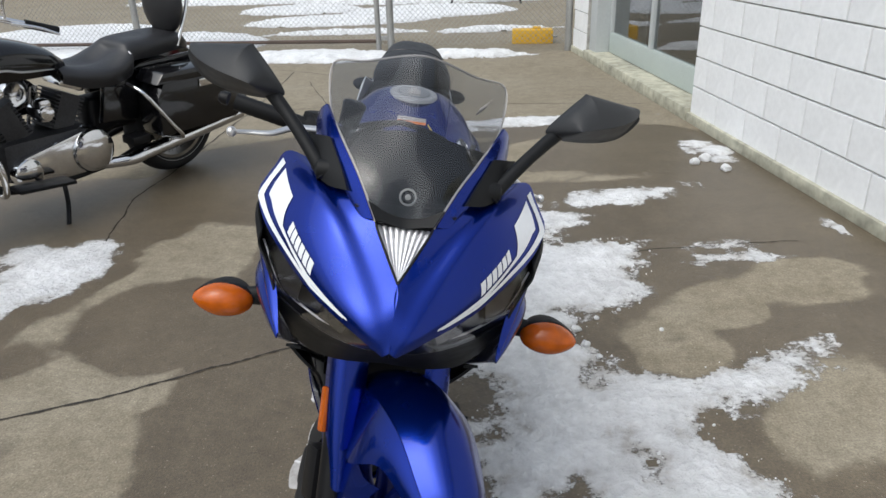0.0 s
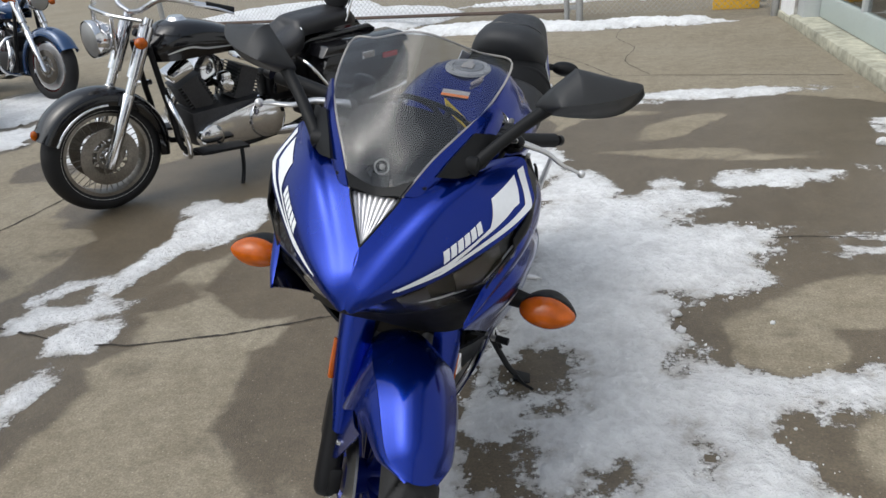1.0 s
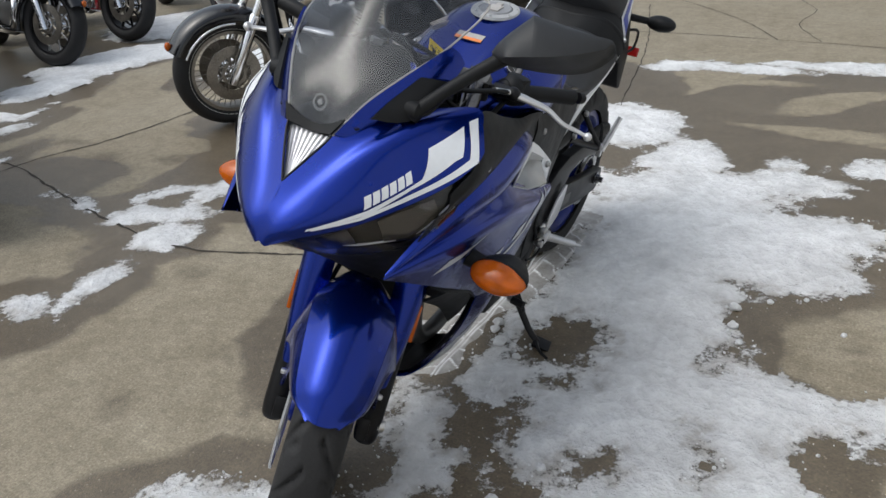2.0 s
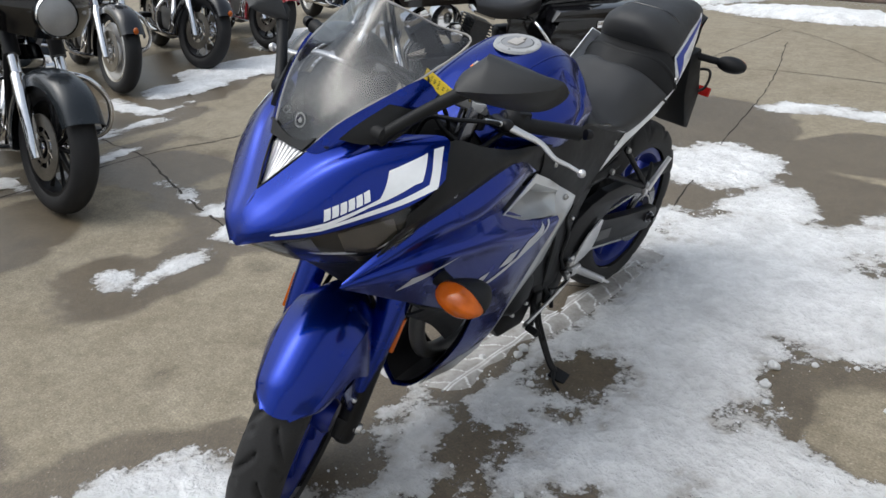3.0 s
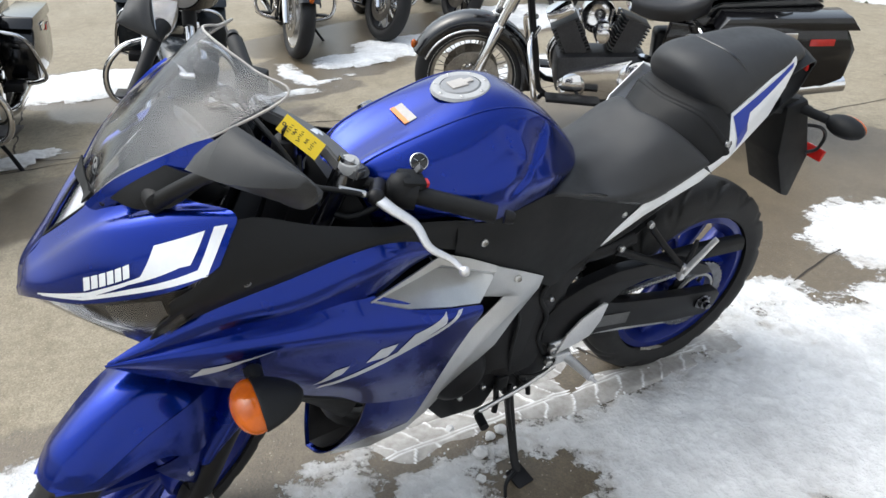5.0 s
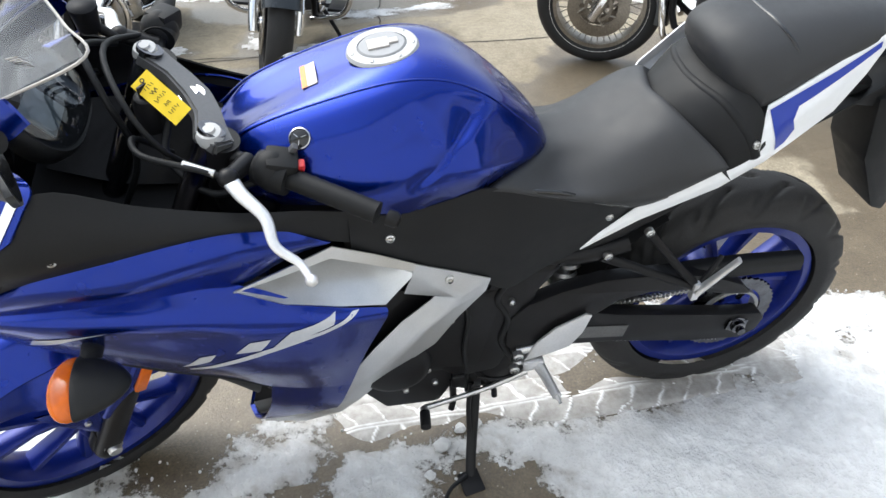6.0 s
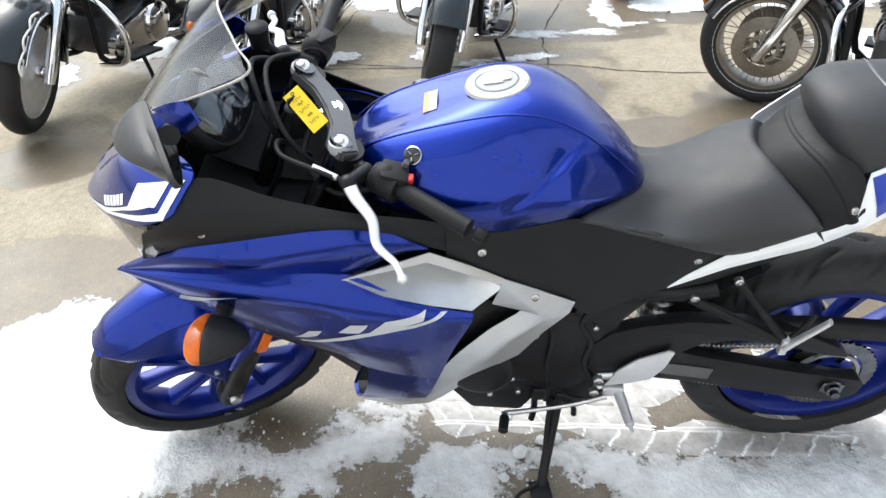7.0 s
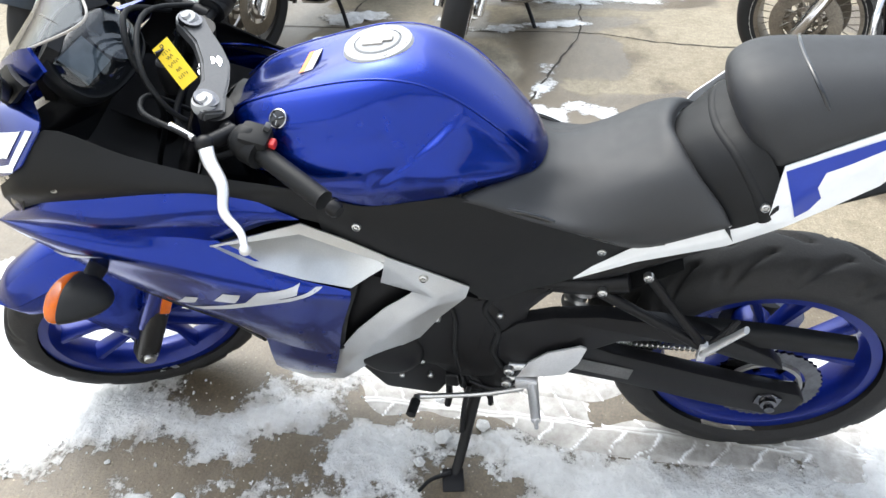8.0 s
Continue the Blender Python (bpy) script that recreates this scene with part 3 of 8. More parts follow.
snow_field("snow", -0.75, 1.75, -1.9, 2.75, 0.0145, BESIDE + FRONTAL + FORE, BARE, 0.018, "patchy melting snow on wet concrete beside the motorcycle")
snow_field("snow", -2.9, -0.75, -0.75, 1.95, 0.0165, LEFTSNOW, [(-1.66, 0.12, 0.05, 0.05, 0)], 0.016, "patch of melting snow with a ragged edge", 0.8, 4.0)
snow_field("snow", -6.2, -2.5, -3.2, 4.6, 0.035, BACKSNOW, None, 0.03, "thin trodden snow between the parked motorcycles", 1.1, 9.0)
YARD = [(1.05, 3.72, 0.62, 0.14, 0.08), (0.35, 3.50, 0.25, 0.10, 0), (1.43, 1.24, 0.17, 0.035, 0.05), (1.52, 1.12, 0.13, 0.045, 0.0), (2.00, 2.95, 0.10, 0.09, 0.4), (2.09, 2.78, 0.10, 0.11, 0.4), (2.02, 2.58, 0.05, 0.04, 0), (1.90, 2.82, 0.03, 0.05, 0), (2.19, 1.40, 0.05, 0.08, 0.2), (-0.15, 3.45, 0.28, 0.14, 0.3)]
snow_field("snow", -0.6, 2.2, 0.95, 4.1, 0.02, YARD, None, 0.03, "thin icy snow left on the wet yard", 0.75, 13.0)
FENCESNOW = [(-1.2, 7.15, 1.3, 0.42, -0.1), (0.55, 7.05, 0.85, 0.28, -0.1), (-0.2, 6.95, 0.6, 0.25, 0), (-3.6, 8.4, 1.6, 1.3, 0.2), (-5.2, 9.3, 1.6, 1.9, 0), (-1.2, 11.0, 1.6, 0.7, 0.1), (0.3, 12.2, 1.6, 1.0, 0.1), (-2.2, 13.0, 1.2, 0.8, 0), (1.2, 9.3, 0.9, 0.25, 0.1), (-1.0, 9.4, 1.1, 0.22, 0), (0.5, 14.5, 3, 0.8, 0), (-3, 15.5, 3.5, 0.9, 0)]
snow_field("snow", -7.0, 3.6, 6.2, 16.2, 0.034, FENCESNOW, None, 0.075, "banks of shovelled snow along the fence", 1.0, 17.0)

def slush_material():
    """Pressed grey slush, white on its ridges."""
    m = bpy.data.materials.new("pressed_slush")
    m.use_nodes = True
    n, l = m.node_tree.nodes, m.node_tree.links
    b = n["Principled BSDF"]
    tc, nz, at = n.new("ShaderNodeTexCoord"), n.new("ShaderNodeTexNoise"), n.new("ShaderNodeAttribute")
    nz.inputs["Scale"].default_value, nz.inputs["Detail"].default_value, nz.inputs["Roughness"].default_value = 26, 8, 0.7
    at.attribute_name = "thick"
    add, ramp, bu = n.new("ShaderNodeMath"), n.new("ShaderNodeValToRGB"), n.new("ShaderNodeBump")
    add.operation, add.inputs[1].default_value = "MULTIPLY_ADD", 0.75
    l.new(tc.outputs["Object"], nz.inputs["Vector"])
    l.new(nz.outputs["Fac"], add.inputs[0])
    l.new(at.outputs["Fac"], add.inputs[2])
    e = ramp.color_ramp.elements
    e[0].position, e[0].color = 0.24, (0.25, 0.235, 0.215, 1)
    e[1].position, e[1].color = 0.95, (0.86, 0.87, 0.88, 1)
    mid = e.new(0.52)
    mid.color = (0.47, 0.46, 0.45, 1)
    l.new(add.outputs[0], ramp.inputs["Fac"])
    l.new(ramp.outputs["Color"], b.inputs["Base Color"])
    b.inputs["Roughness"].default_value = 0.5
    bu.inputs["Strength"].default_value, bu.inputs["Distance"].default_value = 0.7, 0.006
    l.new(nz.outputs["Fac"], bu.inputs["Height"])
    l.new(bu.outputs["Normal"], b.inputs["Normal"])
    return m


SLUSH = slush_material()

# pressed tyre track, grey slush with white ridges
def track(name, x0, y0, x1, y1, half, pitch, flip, rise=0.0):
    n, k = int(math.hypot(x1 - x0, y1 - y0) / 0.005), int(2 * half / 0.005)
    vs, at = [], []
    for j in range(n + 1):
        for i in range(k + 1):
            u, s = -1 + 2 * i / k, j / n
            y = y0 + (y1 - y0) * s
            x = x0 + (x1 - x0) * s + u * half
            ph = ((y * flip + abs(u) ** 1.5 * 0.06 + 0.03 * noise.noise(Vector((x * 9, y * 9, 2))) + 0.012 * noise.noise(Vector((x * 28, y * 28, 7)))) / pitch + (0.5 if u > 0 else 0)) % 1
            ridge = max(0, 1 - (min(ph, 1 - ph) / (0.035 + 0.05 * abs(noise.noise(Vector((x * 14, y * 14, 3)))))) ** 2) if 0.08 < abs(u) < 0.92 else 0
            ridge = max(ridge, 0.7 * max(0, 1 - ((abs(u + 0.12 * noise.noise(Vector((x * 5, y * 7, 1)))) - 0.06) / 0.035) ** 2))
            ridge *= max(0, min(1, 0.75 + 1.7 * noise.noise(Vector((x * 7, y * 7, 5)))))
            gap = min(1, max(0, (0.32 + noise.noise(Vector((x * 6, y * 6, 9)))) * 3)) * min(1, (1 - abs(u)) * 5) * min(1, s * 9 * (0.6 + noise.noise(Vector((x * 11, 3, y * 4)))), (1 - s) * 7)
            vs.append((x * M, y * M, -0.003 + (0.009 + rise) * gap + 0.006 * ridge * gap))
            at.append(0.85 * ridge)
    me = bpy.data.meshes.new(name)
    me.from_pydata(vs, [], [(j * (k + 1) + i, j * (k + 1) + i + 1, (j + 1) * (k + 1) + i + 1, (j + 1) * (k + 1) + i) for j in range(n) for i in range(k)])
    me.attributes.new("thick", "FLOAT", "POINT").data.foreach_set("value", np.array(at, dtype=np.float32))
    me.materials.append(SLUSH)
    me.shade_smooth()
    return tagged(new(name, me), "pressed tyre track in grey slush with white ridges", "tyre track", kind="stuff")


track("tyre_track", -0.01, -0.42, 0.035, 1.22, 0.092, 0.085, 1)
track("tyre_track", -0.165, -0.36, -0.115, 1.30, 0.085, 0.105, -1, 0.0022)

# loose snow lumps
rnd = random.Random(5)
LUMPS = [(0.707, 0.518, 0.017), (0.719, 0.411, 0.016), (0.66, 0.47, 0.009), (0.102, 0.025, 0.019), (0.80, 0.60, 0.010), (0.75, 0.33, 0.010), (0.06, 0.08, 0.014), (0.36, -0.55, 0.016), (0.42, -0.40, 0.012), (0.05, 0.12, 0.016), (1.02, 0.50, 0.008), (0.90, 0.66, 0.008), (1.84, 2.5, 0.03), (1.93, 2.56, 0.035), (1.98, 2.35, 0.03), (0.18, -0.02, 0.012), (0.16, -0.16, 0.013), (-0.02, 0.0, 0.012)]
for x, y, r in LUMPS:
    bm = bmesh.new()
    bmesh.ops.create_icosphere(bm, subdivisions=3, radius=r)
    for v in bm.verts:
        v.co *= 1 + 0.35 * noise.noise(v.co * (1.4 / r) + Vector((x * 9, y * 9, 0)))
        v.co.z *= 0.75
    me_attr = part("snow_lump", bm, SNOW, None)
    a = me_attr.data.attributes.new("thick", "FLOAT", "POINT")
    a.data.foreach_set("value", np.full(len(me_attr.data.vertices), 1.0, dtype=np.float32))
    me_attr.matrix_world = pose(x * M, y * M, r * 0.45, 0, 0, rnd.uniform(0, 360))
    tagged(me_attr, "small rounded lump of snow on the concrete", "snow lump", "loose snow lumps")

# crumbs of snow along the ragged edges
rnd = random.Random(11)
crumbs = bmesh.new()
made = 0
while made < 700:
    x, y = rnd.uniform(-0.3, 1.3), rnd.uniform(-1.2, 1.6)
    d = min(inside(x, y, BESIDE + FRONTAL + FORE), -inside(x, y, BARE))
    if -0.05 < d < 0.04:
        r = 0.0018 + 0.005 * rnd.random() ** 3
        bmesh.ops.create_icosphere(crumbs, subdivisions=1, radius=r, matrix=pose(x * M, y * M, r * 0.5 + max(0, d) * 0.15, rnd.uniform(0, 90), rnd.uniform(0, 90), 0) @ Matrix.Diagonal((1, rnd.uniform(0.6, 1.2), rnd.uniform(0.5, 0.9), 1)))
        made += 1
crumb_ob = part("snow_crumbs", crumbs, SNOW)
crumb_ob.data.attributes.new("thick", "FLOAT", "POINT").data.foreach_set("value", np.full(len(crumb_ob.data.vertices), 1.0, dtype=np.float32))
tagged(crumb_ob, "scattered crumbs of snow on wet concrete", "snow", kind="stuff")

# ---------------------------------------------------------------- white block building
BLOCKW = material("white_block_paint", (0.83, 0.84, 0.85), 0.6, 0, scale=30, spread=0.08, bump=0.5)
MORTAR = material("mortar_joint", (0.40, 0.39, 0.365), 0.9, 0, scale=14, spread=0.75, bump=0.4)
FOOT = material("mossy_footing", (0.40, 0.39, 0.31), 0.9, 0, scale=14, spread=0.55, bump=0.6)
ALU = material("grey_green_aluminium", (0.46, 0.52, 0.50), 0.45, 0.1, scale=60, spread=0.08)
ALUP = material("pale_painted_metal", (0.50, 0.53, 0.54), 0.5, 0.0, scale=40, spread=0.06)
GLASS = clear("window_glass", (0.52, 0.55, 0.56), 0.02, 0.0, 0.22)
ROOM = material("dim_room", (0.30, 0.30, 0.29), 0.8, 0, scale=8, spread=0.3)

WALL = Matrix.Translation((2.082, 3.42, 0)) @ Matrix.Rotation(math.atan2(0.0575, 1.0), 4, "Z")  # local -y runs along the wall to the viewer, +x into the building


def structure(name, bm, mat, label, category, m=WALL, smooth=30):
    ob = part(name, bm, mat, None, "", smooth)
    ob.matrix_world = m
    return tagged(ob, label, category, kind="structure")


wall_e = structure("wall_east", block((0.30, 14.0, 3.4), (0.158, -7.0, 1.7)), MORTAR, "white painted concrete block wall", "wall")
wall_top = structure("wall_upper", block((0.30, 2.84, 1.15), (0.155, 1.42, 2.83)), BLOCKW, "white painted wall over the glass door", "wall")
pier = structure("wall_pier", block((0.30, 0.55, 3.4), (0.153, 3.125, 1.7)), MORTAR, "white painted block pier beside the door", "wall")
structure("wall_back", block((0.3, 0.3, 3.4), (0.6, 3.25, 1.7)), BLOCKW, "white painted building corner", "wall")
BH, BL = 0.205, 0.408


def wall_blocks(parent, y0, y1, rows, shift=0.0):
    """Painted blocks in running bond, with open joints."""
    cache = {}
    for r in range(rows):
        y = y0 - (BL / 2 if r % 2 else 0) - shift
        while y < y1:
            a, b = max(y, y0), min(y + BL, y1)
            if b - a > 0.05:
                key = round(b - a, 3)
                if key not in cache:
                    bm = block((0.02, b - a - 0.010, BH - 0.010), (0, 0, 0), (0, 0, 0), 0.003)
                    me = bpy.data.meshes.new("block")
                    bm.to_mesh(me)
                    bm.free()
                    me.materials.append(BLOCKW)
                    cache[key] = me
                ob = new("block", cache[key])
                ob.parent = parent
                ob.location = (0.0 + 0.0012 * ((r * 7 + int(y * 10)) % 3), (a + b) / 2, 0.05 + BH * (r + 0.5))
            y += BL


wall_blocks(wall_e, -4.9, 0.0, 16)
wall_blocks(pier, 2.852, 3.398, 16, 0.1)
structure("wall_far", block((0.02, 9.08, 3.35), (-0.002, -9.45, 1.68)), BLOCKW, "white painted block wall", "wall")
structure("wall_end", block((0.28, 0.02, 3.3), (0.16, 0.0075, 1.68)), BLOCKW, "white painted wall return", "wall")
structure("footing", block((0.05, 14.0, 0.075), (-0.008, -7.0, 0.030), (0, 0, 0), 0.012), FOOT, "mossy grey concrete footing", "footing")
structure("footing", block((0.05, 0.56, 0.07), (-0.008, 3.12, 0.028), (0, 0, 0), 0.012), FOOT, "mossy grey concrete footing", "footing")
structure("door_step", block((0.34, 2.84, 0.10), (0.13, 1.42, 0.045), (0, 0, 0), 0.015), FOOT, "worn concrete door step", "step")
structure("door_jamb", block((0.20, 0.24, 2.25), (0.13, 2.73, 1.20), (0, 0, 0), 0.006), ALUP, "pale painted metal door jamb", "jamb")
door = thing("door_1", WALL, "grey aluminium framed glass door with two panes", "door", kind="structure")
part("bottom_rail", block((0.06, 2.60, 0.20), (0.20, 1.30, 0.20), (0, 0, 0), 0.006), ALU, door)
part("top_rail", block((0.06, 2.60, 0.12), (0.20, 1.30, 2.19), (0, 0, 0), 0.006), ALU, door)
for y in (0.04, 1.42, 2.58):
    part("stile", block((0.058, 0.06, 1.86), (0.20, y, 1.21), (0, 0, 0), 0.005), ALUP, door)
for y0, y1 in ((0.07, 1.39), (1.45, 2.55)):
    part("pane", block((0.008, y1 - y0, 1.86), (0.205, (y0 + y1) / 2, 1.21)), GLASS, door, "dark reflective glass")
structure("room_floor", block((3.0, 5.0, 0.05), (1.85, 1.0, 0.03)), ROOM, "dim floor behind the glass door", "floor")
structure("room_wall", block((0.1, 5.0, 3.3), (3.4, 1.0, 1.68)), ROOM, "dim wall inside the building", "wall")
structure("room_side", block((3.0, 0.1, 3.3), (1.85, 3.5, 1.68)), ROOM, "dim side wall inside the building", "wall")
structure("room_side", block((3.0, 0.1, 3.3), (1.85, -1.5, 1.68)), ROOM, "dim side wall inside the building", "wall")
structure("roof", block((3.8, 18.0, 0.2), (1.8, -5.6, 3.5)), FOOT, "flat building roof", "roof")
bench = thing("low_table", WALL @ pose(1.2, 1.2, 0.055), "pale low table inside the doorway", "table")
part("tabletop", block((0.7, 0.5, 0.04), (0, 0, 0.40), (0, 0, 0), 0.01), ALUP, bench)
for x in (-0.3, 0.3):
    for y in (-0.2, 0.2):
        part("leg", block((0.04, 0.04, 0.38), (x, y, 0.19), (0, 0, 0), 0.005), ALU, bench)

# ---------------------------------------------------------------- chain link fence
RUSTY = material("rusty_steel", (0.085, 0.060, 0.048), 0.7, 0.2, scale=60, spread=0.4)
GALV = material("galvanised_steel", (0.36, 0.36, 0.35), 0.5, 0.7, scale=80, spread=0.2)
FENCE = Matrix.Translation((1.86, 6.84, 0)) @ Matrix.Rotation(math.atan2(0.118, -1.0), 4, "Z")  # local +x runs away from the building
fence = thing("chain_link_fence", FENCE, "galvanised chain link fence with steel posts", "fence")
for x, r in ((0.03, 0.04), (2.10, 0.042), (2.25, 0.032), (5.2, 0.04), (8.2, 0.04)):
    part("post", lathe([(0, 2.02), (r * 0.6, 2.01), (r, 1.97), (r, -0.1)], 16, "z", (x, 0, 0)), GALV, fence)
part("top_rail", tube([(0, 0, 1.9), (9.0, 0, 1.9)], 0.021, 10, 1), GALV, fence)
part("bottom_rail", tube([(2.27, 0, 0.13), (9.0, 0, 0.13)], 0.021, 10, 1), RUSTY, fence, "rusty brown bottom rail")
part("gate_latch", joined(block((0.10, 0.05, 0.05), (2.18, -0.02, 0.16), (0, 0, 0), 0.008), tube([(2.12, -0.03, 0.2), (2.24, -0.03, 0.12)], 0.012, 8, 1)), GALV, fence)
wires = bmesh.new()
w, h = 0.062, 1.82
for k in range(-30, 146):
    for d in (1, -1):
        xa, xb = k * w, k * w + d * h
        za, zb = 0.08, 0.08 + h
        lo, hi = min(xa, xb), max(xa, xb)
        if hi < 0.05 or lo > 8.95:
            continue
        pa, pb = Vector((xa, 0.002 * d, za)), Vector((xb, 0.002 * d, zb))
        if d > 0:
            if pa.x < 0.05:
                pa = pa + (pb - pa) * ((0.05 - pa.x) / (pb.x - pa.x))
            if pb.x > 8.95:
                pb = pa + (pb - pa) * ((8.95 - pa.x) / (pb.x - pa.x))
        else:
            if pb.x < 0.05:
                pb = pa + (pb - pa) * ((0.05 - pa.x) / (pb.x - pa.x))
            if pa.x > 8.95:
                pa = pb + (pa - pb) * ((8.95 - pb.x) / (pa.x - pb.x))
        tube([pa, pb], 0.0021, 3, 1, False, wires)
tagged(part("wire_mesh", wires, GALV, fence, "", 0), kind="stuff")

# yellow block behind the fence
YB = material("yellow_painted_block", (0.72, 0.42, 0.02), 0.6, 0, scale=25, spread=0.12, bump=0.4)
yb = thing("yellow_barrier_block", pose(1.515, 7.55, 0, 0, 0, -7), "yellow painted barrier block with snow on top", "barrier")
part("body", block((0.50, 0.22, 0.165), (0, 0, 0.0825), (0, 0, 0), 0.012), YB, yb)
for k in range(6):
    part("hole", lathe([(0, 0.004), (0.011, 0.004), (0.013, 0)], 12, "y", (-0.20 + 0.08 * k, -0.113, 0.10 if k % 2 else 0.06)), CRACK, yb)
part("lug", block((0.10, 0.12, 0.03), (0.05, 0, 0.178), (0, 0, 0), 0.01), YB, yb)
part("lug", block((0.06, 0.05, 0.02), (0.28, 0, 0.07), (0, 0, 0), 0.006), GALV, yb)

# far side of the street
FARW = material("pale_siding", (0.52, 0.50, 0.47), 0.8, 0, scale=6, spread=0.12)
MAROON = material("maroon_door", (0.13, 0.03, 0.06), 0.6, 0, scale=6, spread=0.1)
ROAD = material("worn_asphalt", (0.17, 0.155, 0.14), 0.9, 0, scale=12, spread=0.25, bump=0.3)
far = thing("far_building", pose(-3.0, 19.0, 0), "pale low building with a maroon door across the street", "building")
part("front_wall", block((30, 0.3, 4.0), (0, 0.2, 2.0)), FARW, far)
part("roof", block((31, 4.0, 0.3), (0, 1.6, 4.1), (0, 0, 0), 0.02), MAROON, far)
part("door", block((1.1, 0.1, 2.1), (4.6, 0.02, 1.05), (0, 0, 0), 0.01), MAROON, far)
for x in (-9, -5, -1, 8, 12):
    part("window", block((1.6, 0.08, 1.2), (x, 0.03, 1.7), (0, 0, 0), 0.01), GLASS, far)
st = thing("sign_stand", pose(1.35, 12.6, 0, 0, 0, 12), "dark metal sign stand across the street", "sign stand")
for x, s in ((-0.55, -1), (0.55, 1)):
    part("leg", tube([(x, 0, 0.55), (x + 0.05 * s, 0.02, 0.30), (x + 0.14 * s, -0.03, 0.0)], 0.022, 8, 3), BLACK, st)
part("board", block((1.2, 0.05, 1.1), (0, 0, 1.08), (0, 0, 0), 0.01), FARW, st)

# ---------------------------------------------------------------- the blue sport motorcycle
K = 0.955          # model units to metres
LEAN_DEG = 10.1    # it leans on its side stand
bike = thing("sport_motorcycle", pose(-0.032 * K, 0, 0, 0, LEAN_DEG, 0),
             "blue and silver sport motorcycle with blue wheels on side stand", "motorcycle")
AXIS = Vector((0, math.sin(radians(25.5)), math.cos(radians(25.5))))
STEM = Vector((0, -0.352, 0.962))
STEER = Matrix.Translation(STEM) @ Matrix.Rotation(radians(28.5), 4, AXIS) @ Matrix.Translation(-STEM)


def bp(name, bm, mat, parent=None, label="", smooth=40, steer=False):
    """A part of the motorcycle; steer: it turns with the handlebars."""
    if steer:
        bmesh.ops.transform(bm, matrix=STEER, verts=bm.verts)
    bmesh.ops.scale(bm, vec=(K, K, K), verts=bm.verts)
    return part(name, bm, mat, parent or bike, label, smooth)


def both(name, make, mat, parent=None, label="", smooth=40, steer=False):
    a = bp(name, make(), mat, parent, label, smooth, steer)
    b = bp(name, mirrored(make()), mat, parent, label, smooth, steer)
    return a, b


def screw(at, r=0.0065, depth=0.006, to=(1, 0, 0)):
    """A domed screw head with a socket, looking along to."""
    bm = lathe([(0, depth), (r * 0.35, depth * 0.95), (r * 0.4, depth * 0.4), (r * 0.55, depth * 0.4), (r * 0.6, depth), (r * 0.9, depth * 0.75), (r, 0), (r, -0.004)], 14, "z")
    bmesh.ops.transform(bm, matrix=Matrix.Translation(at) @ Vector(to).to_track_quat("Z", "Y").to_matrix().to_4x4(), verts=bm.verts)
    return bm


def tyre(c, radius, half, rim_r, repeats, steer, parent):
    """A tyre with curved tread grooves cut into it."""
    bm = bmesh.new()
    su, sv = repeats * 18, 34
    rings = []
    for i in range(su):
        w = 2 * math.pi * i / su
        ring = []
        for j in range(sv + 1):
            q = -1 + 2 * j / sv                       # across the tread
            a = q * 2.15
            sec = half * 1.02
            x = half * math.sin(max(-1.57, min(1.57, a * 0.80))) if abs(q) < 0.9 else half * (0.99 - (abs(q) - 0.9) * 1.3) * (1 if q > 0 else -1)
            r = radius - (radius - rim_r) * (abs(q) ** 2.6) * 0.92
            ph = (i / su * repeats + (0.5 if q > 0 else 0)) % 1
            bend = 0.15 + 0.80 * (abs(q) / 0.62) ** 0.8
            d = abs((ph - bend + 0.5) % 1 - 0.5)
            cut = 0.010 * max(0, 1 - (d / 0.12) ** 2) * min(1, (0.84 - abs(q)) / 0.1) if 0.08 < abs(q) < 0.84 else 0
            ph2 = (ph + 0.5) % 1
            d2 = abs((ph2 - 0.3 - abs(q) * 0.5 + 0.5) % 1 - 0.5)
            cut = max(cut, 0.008 * max(0, 1 - (d2 / 0.10) ** 2) if 0.34 < abs(q) < 0.66 else 0)
            r -= cut
            ring.append(bm.verts.new((c[0] + x, c[1] + r * math.cos(w), c[2] + r * math.sin(w))))
        rings.append(ring)
    for i in range(su):
        a, b = rings[i], rings[(i + 1) % su]
        for j in range(sv):
            bm.faces.new((a[j], b[j], b[j + 1], a[j + 1]))
    bmesh.ops.recalc_face_normals(bm, faces=bm.faces[:])
    return bp("tyre", bm, RUBBER, parent, "black rubber tyre with curved tread grooves", 60, steer)


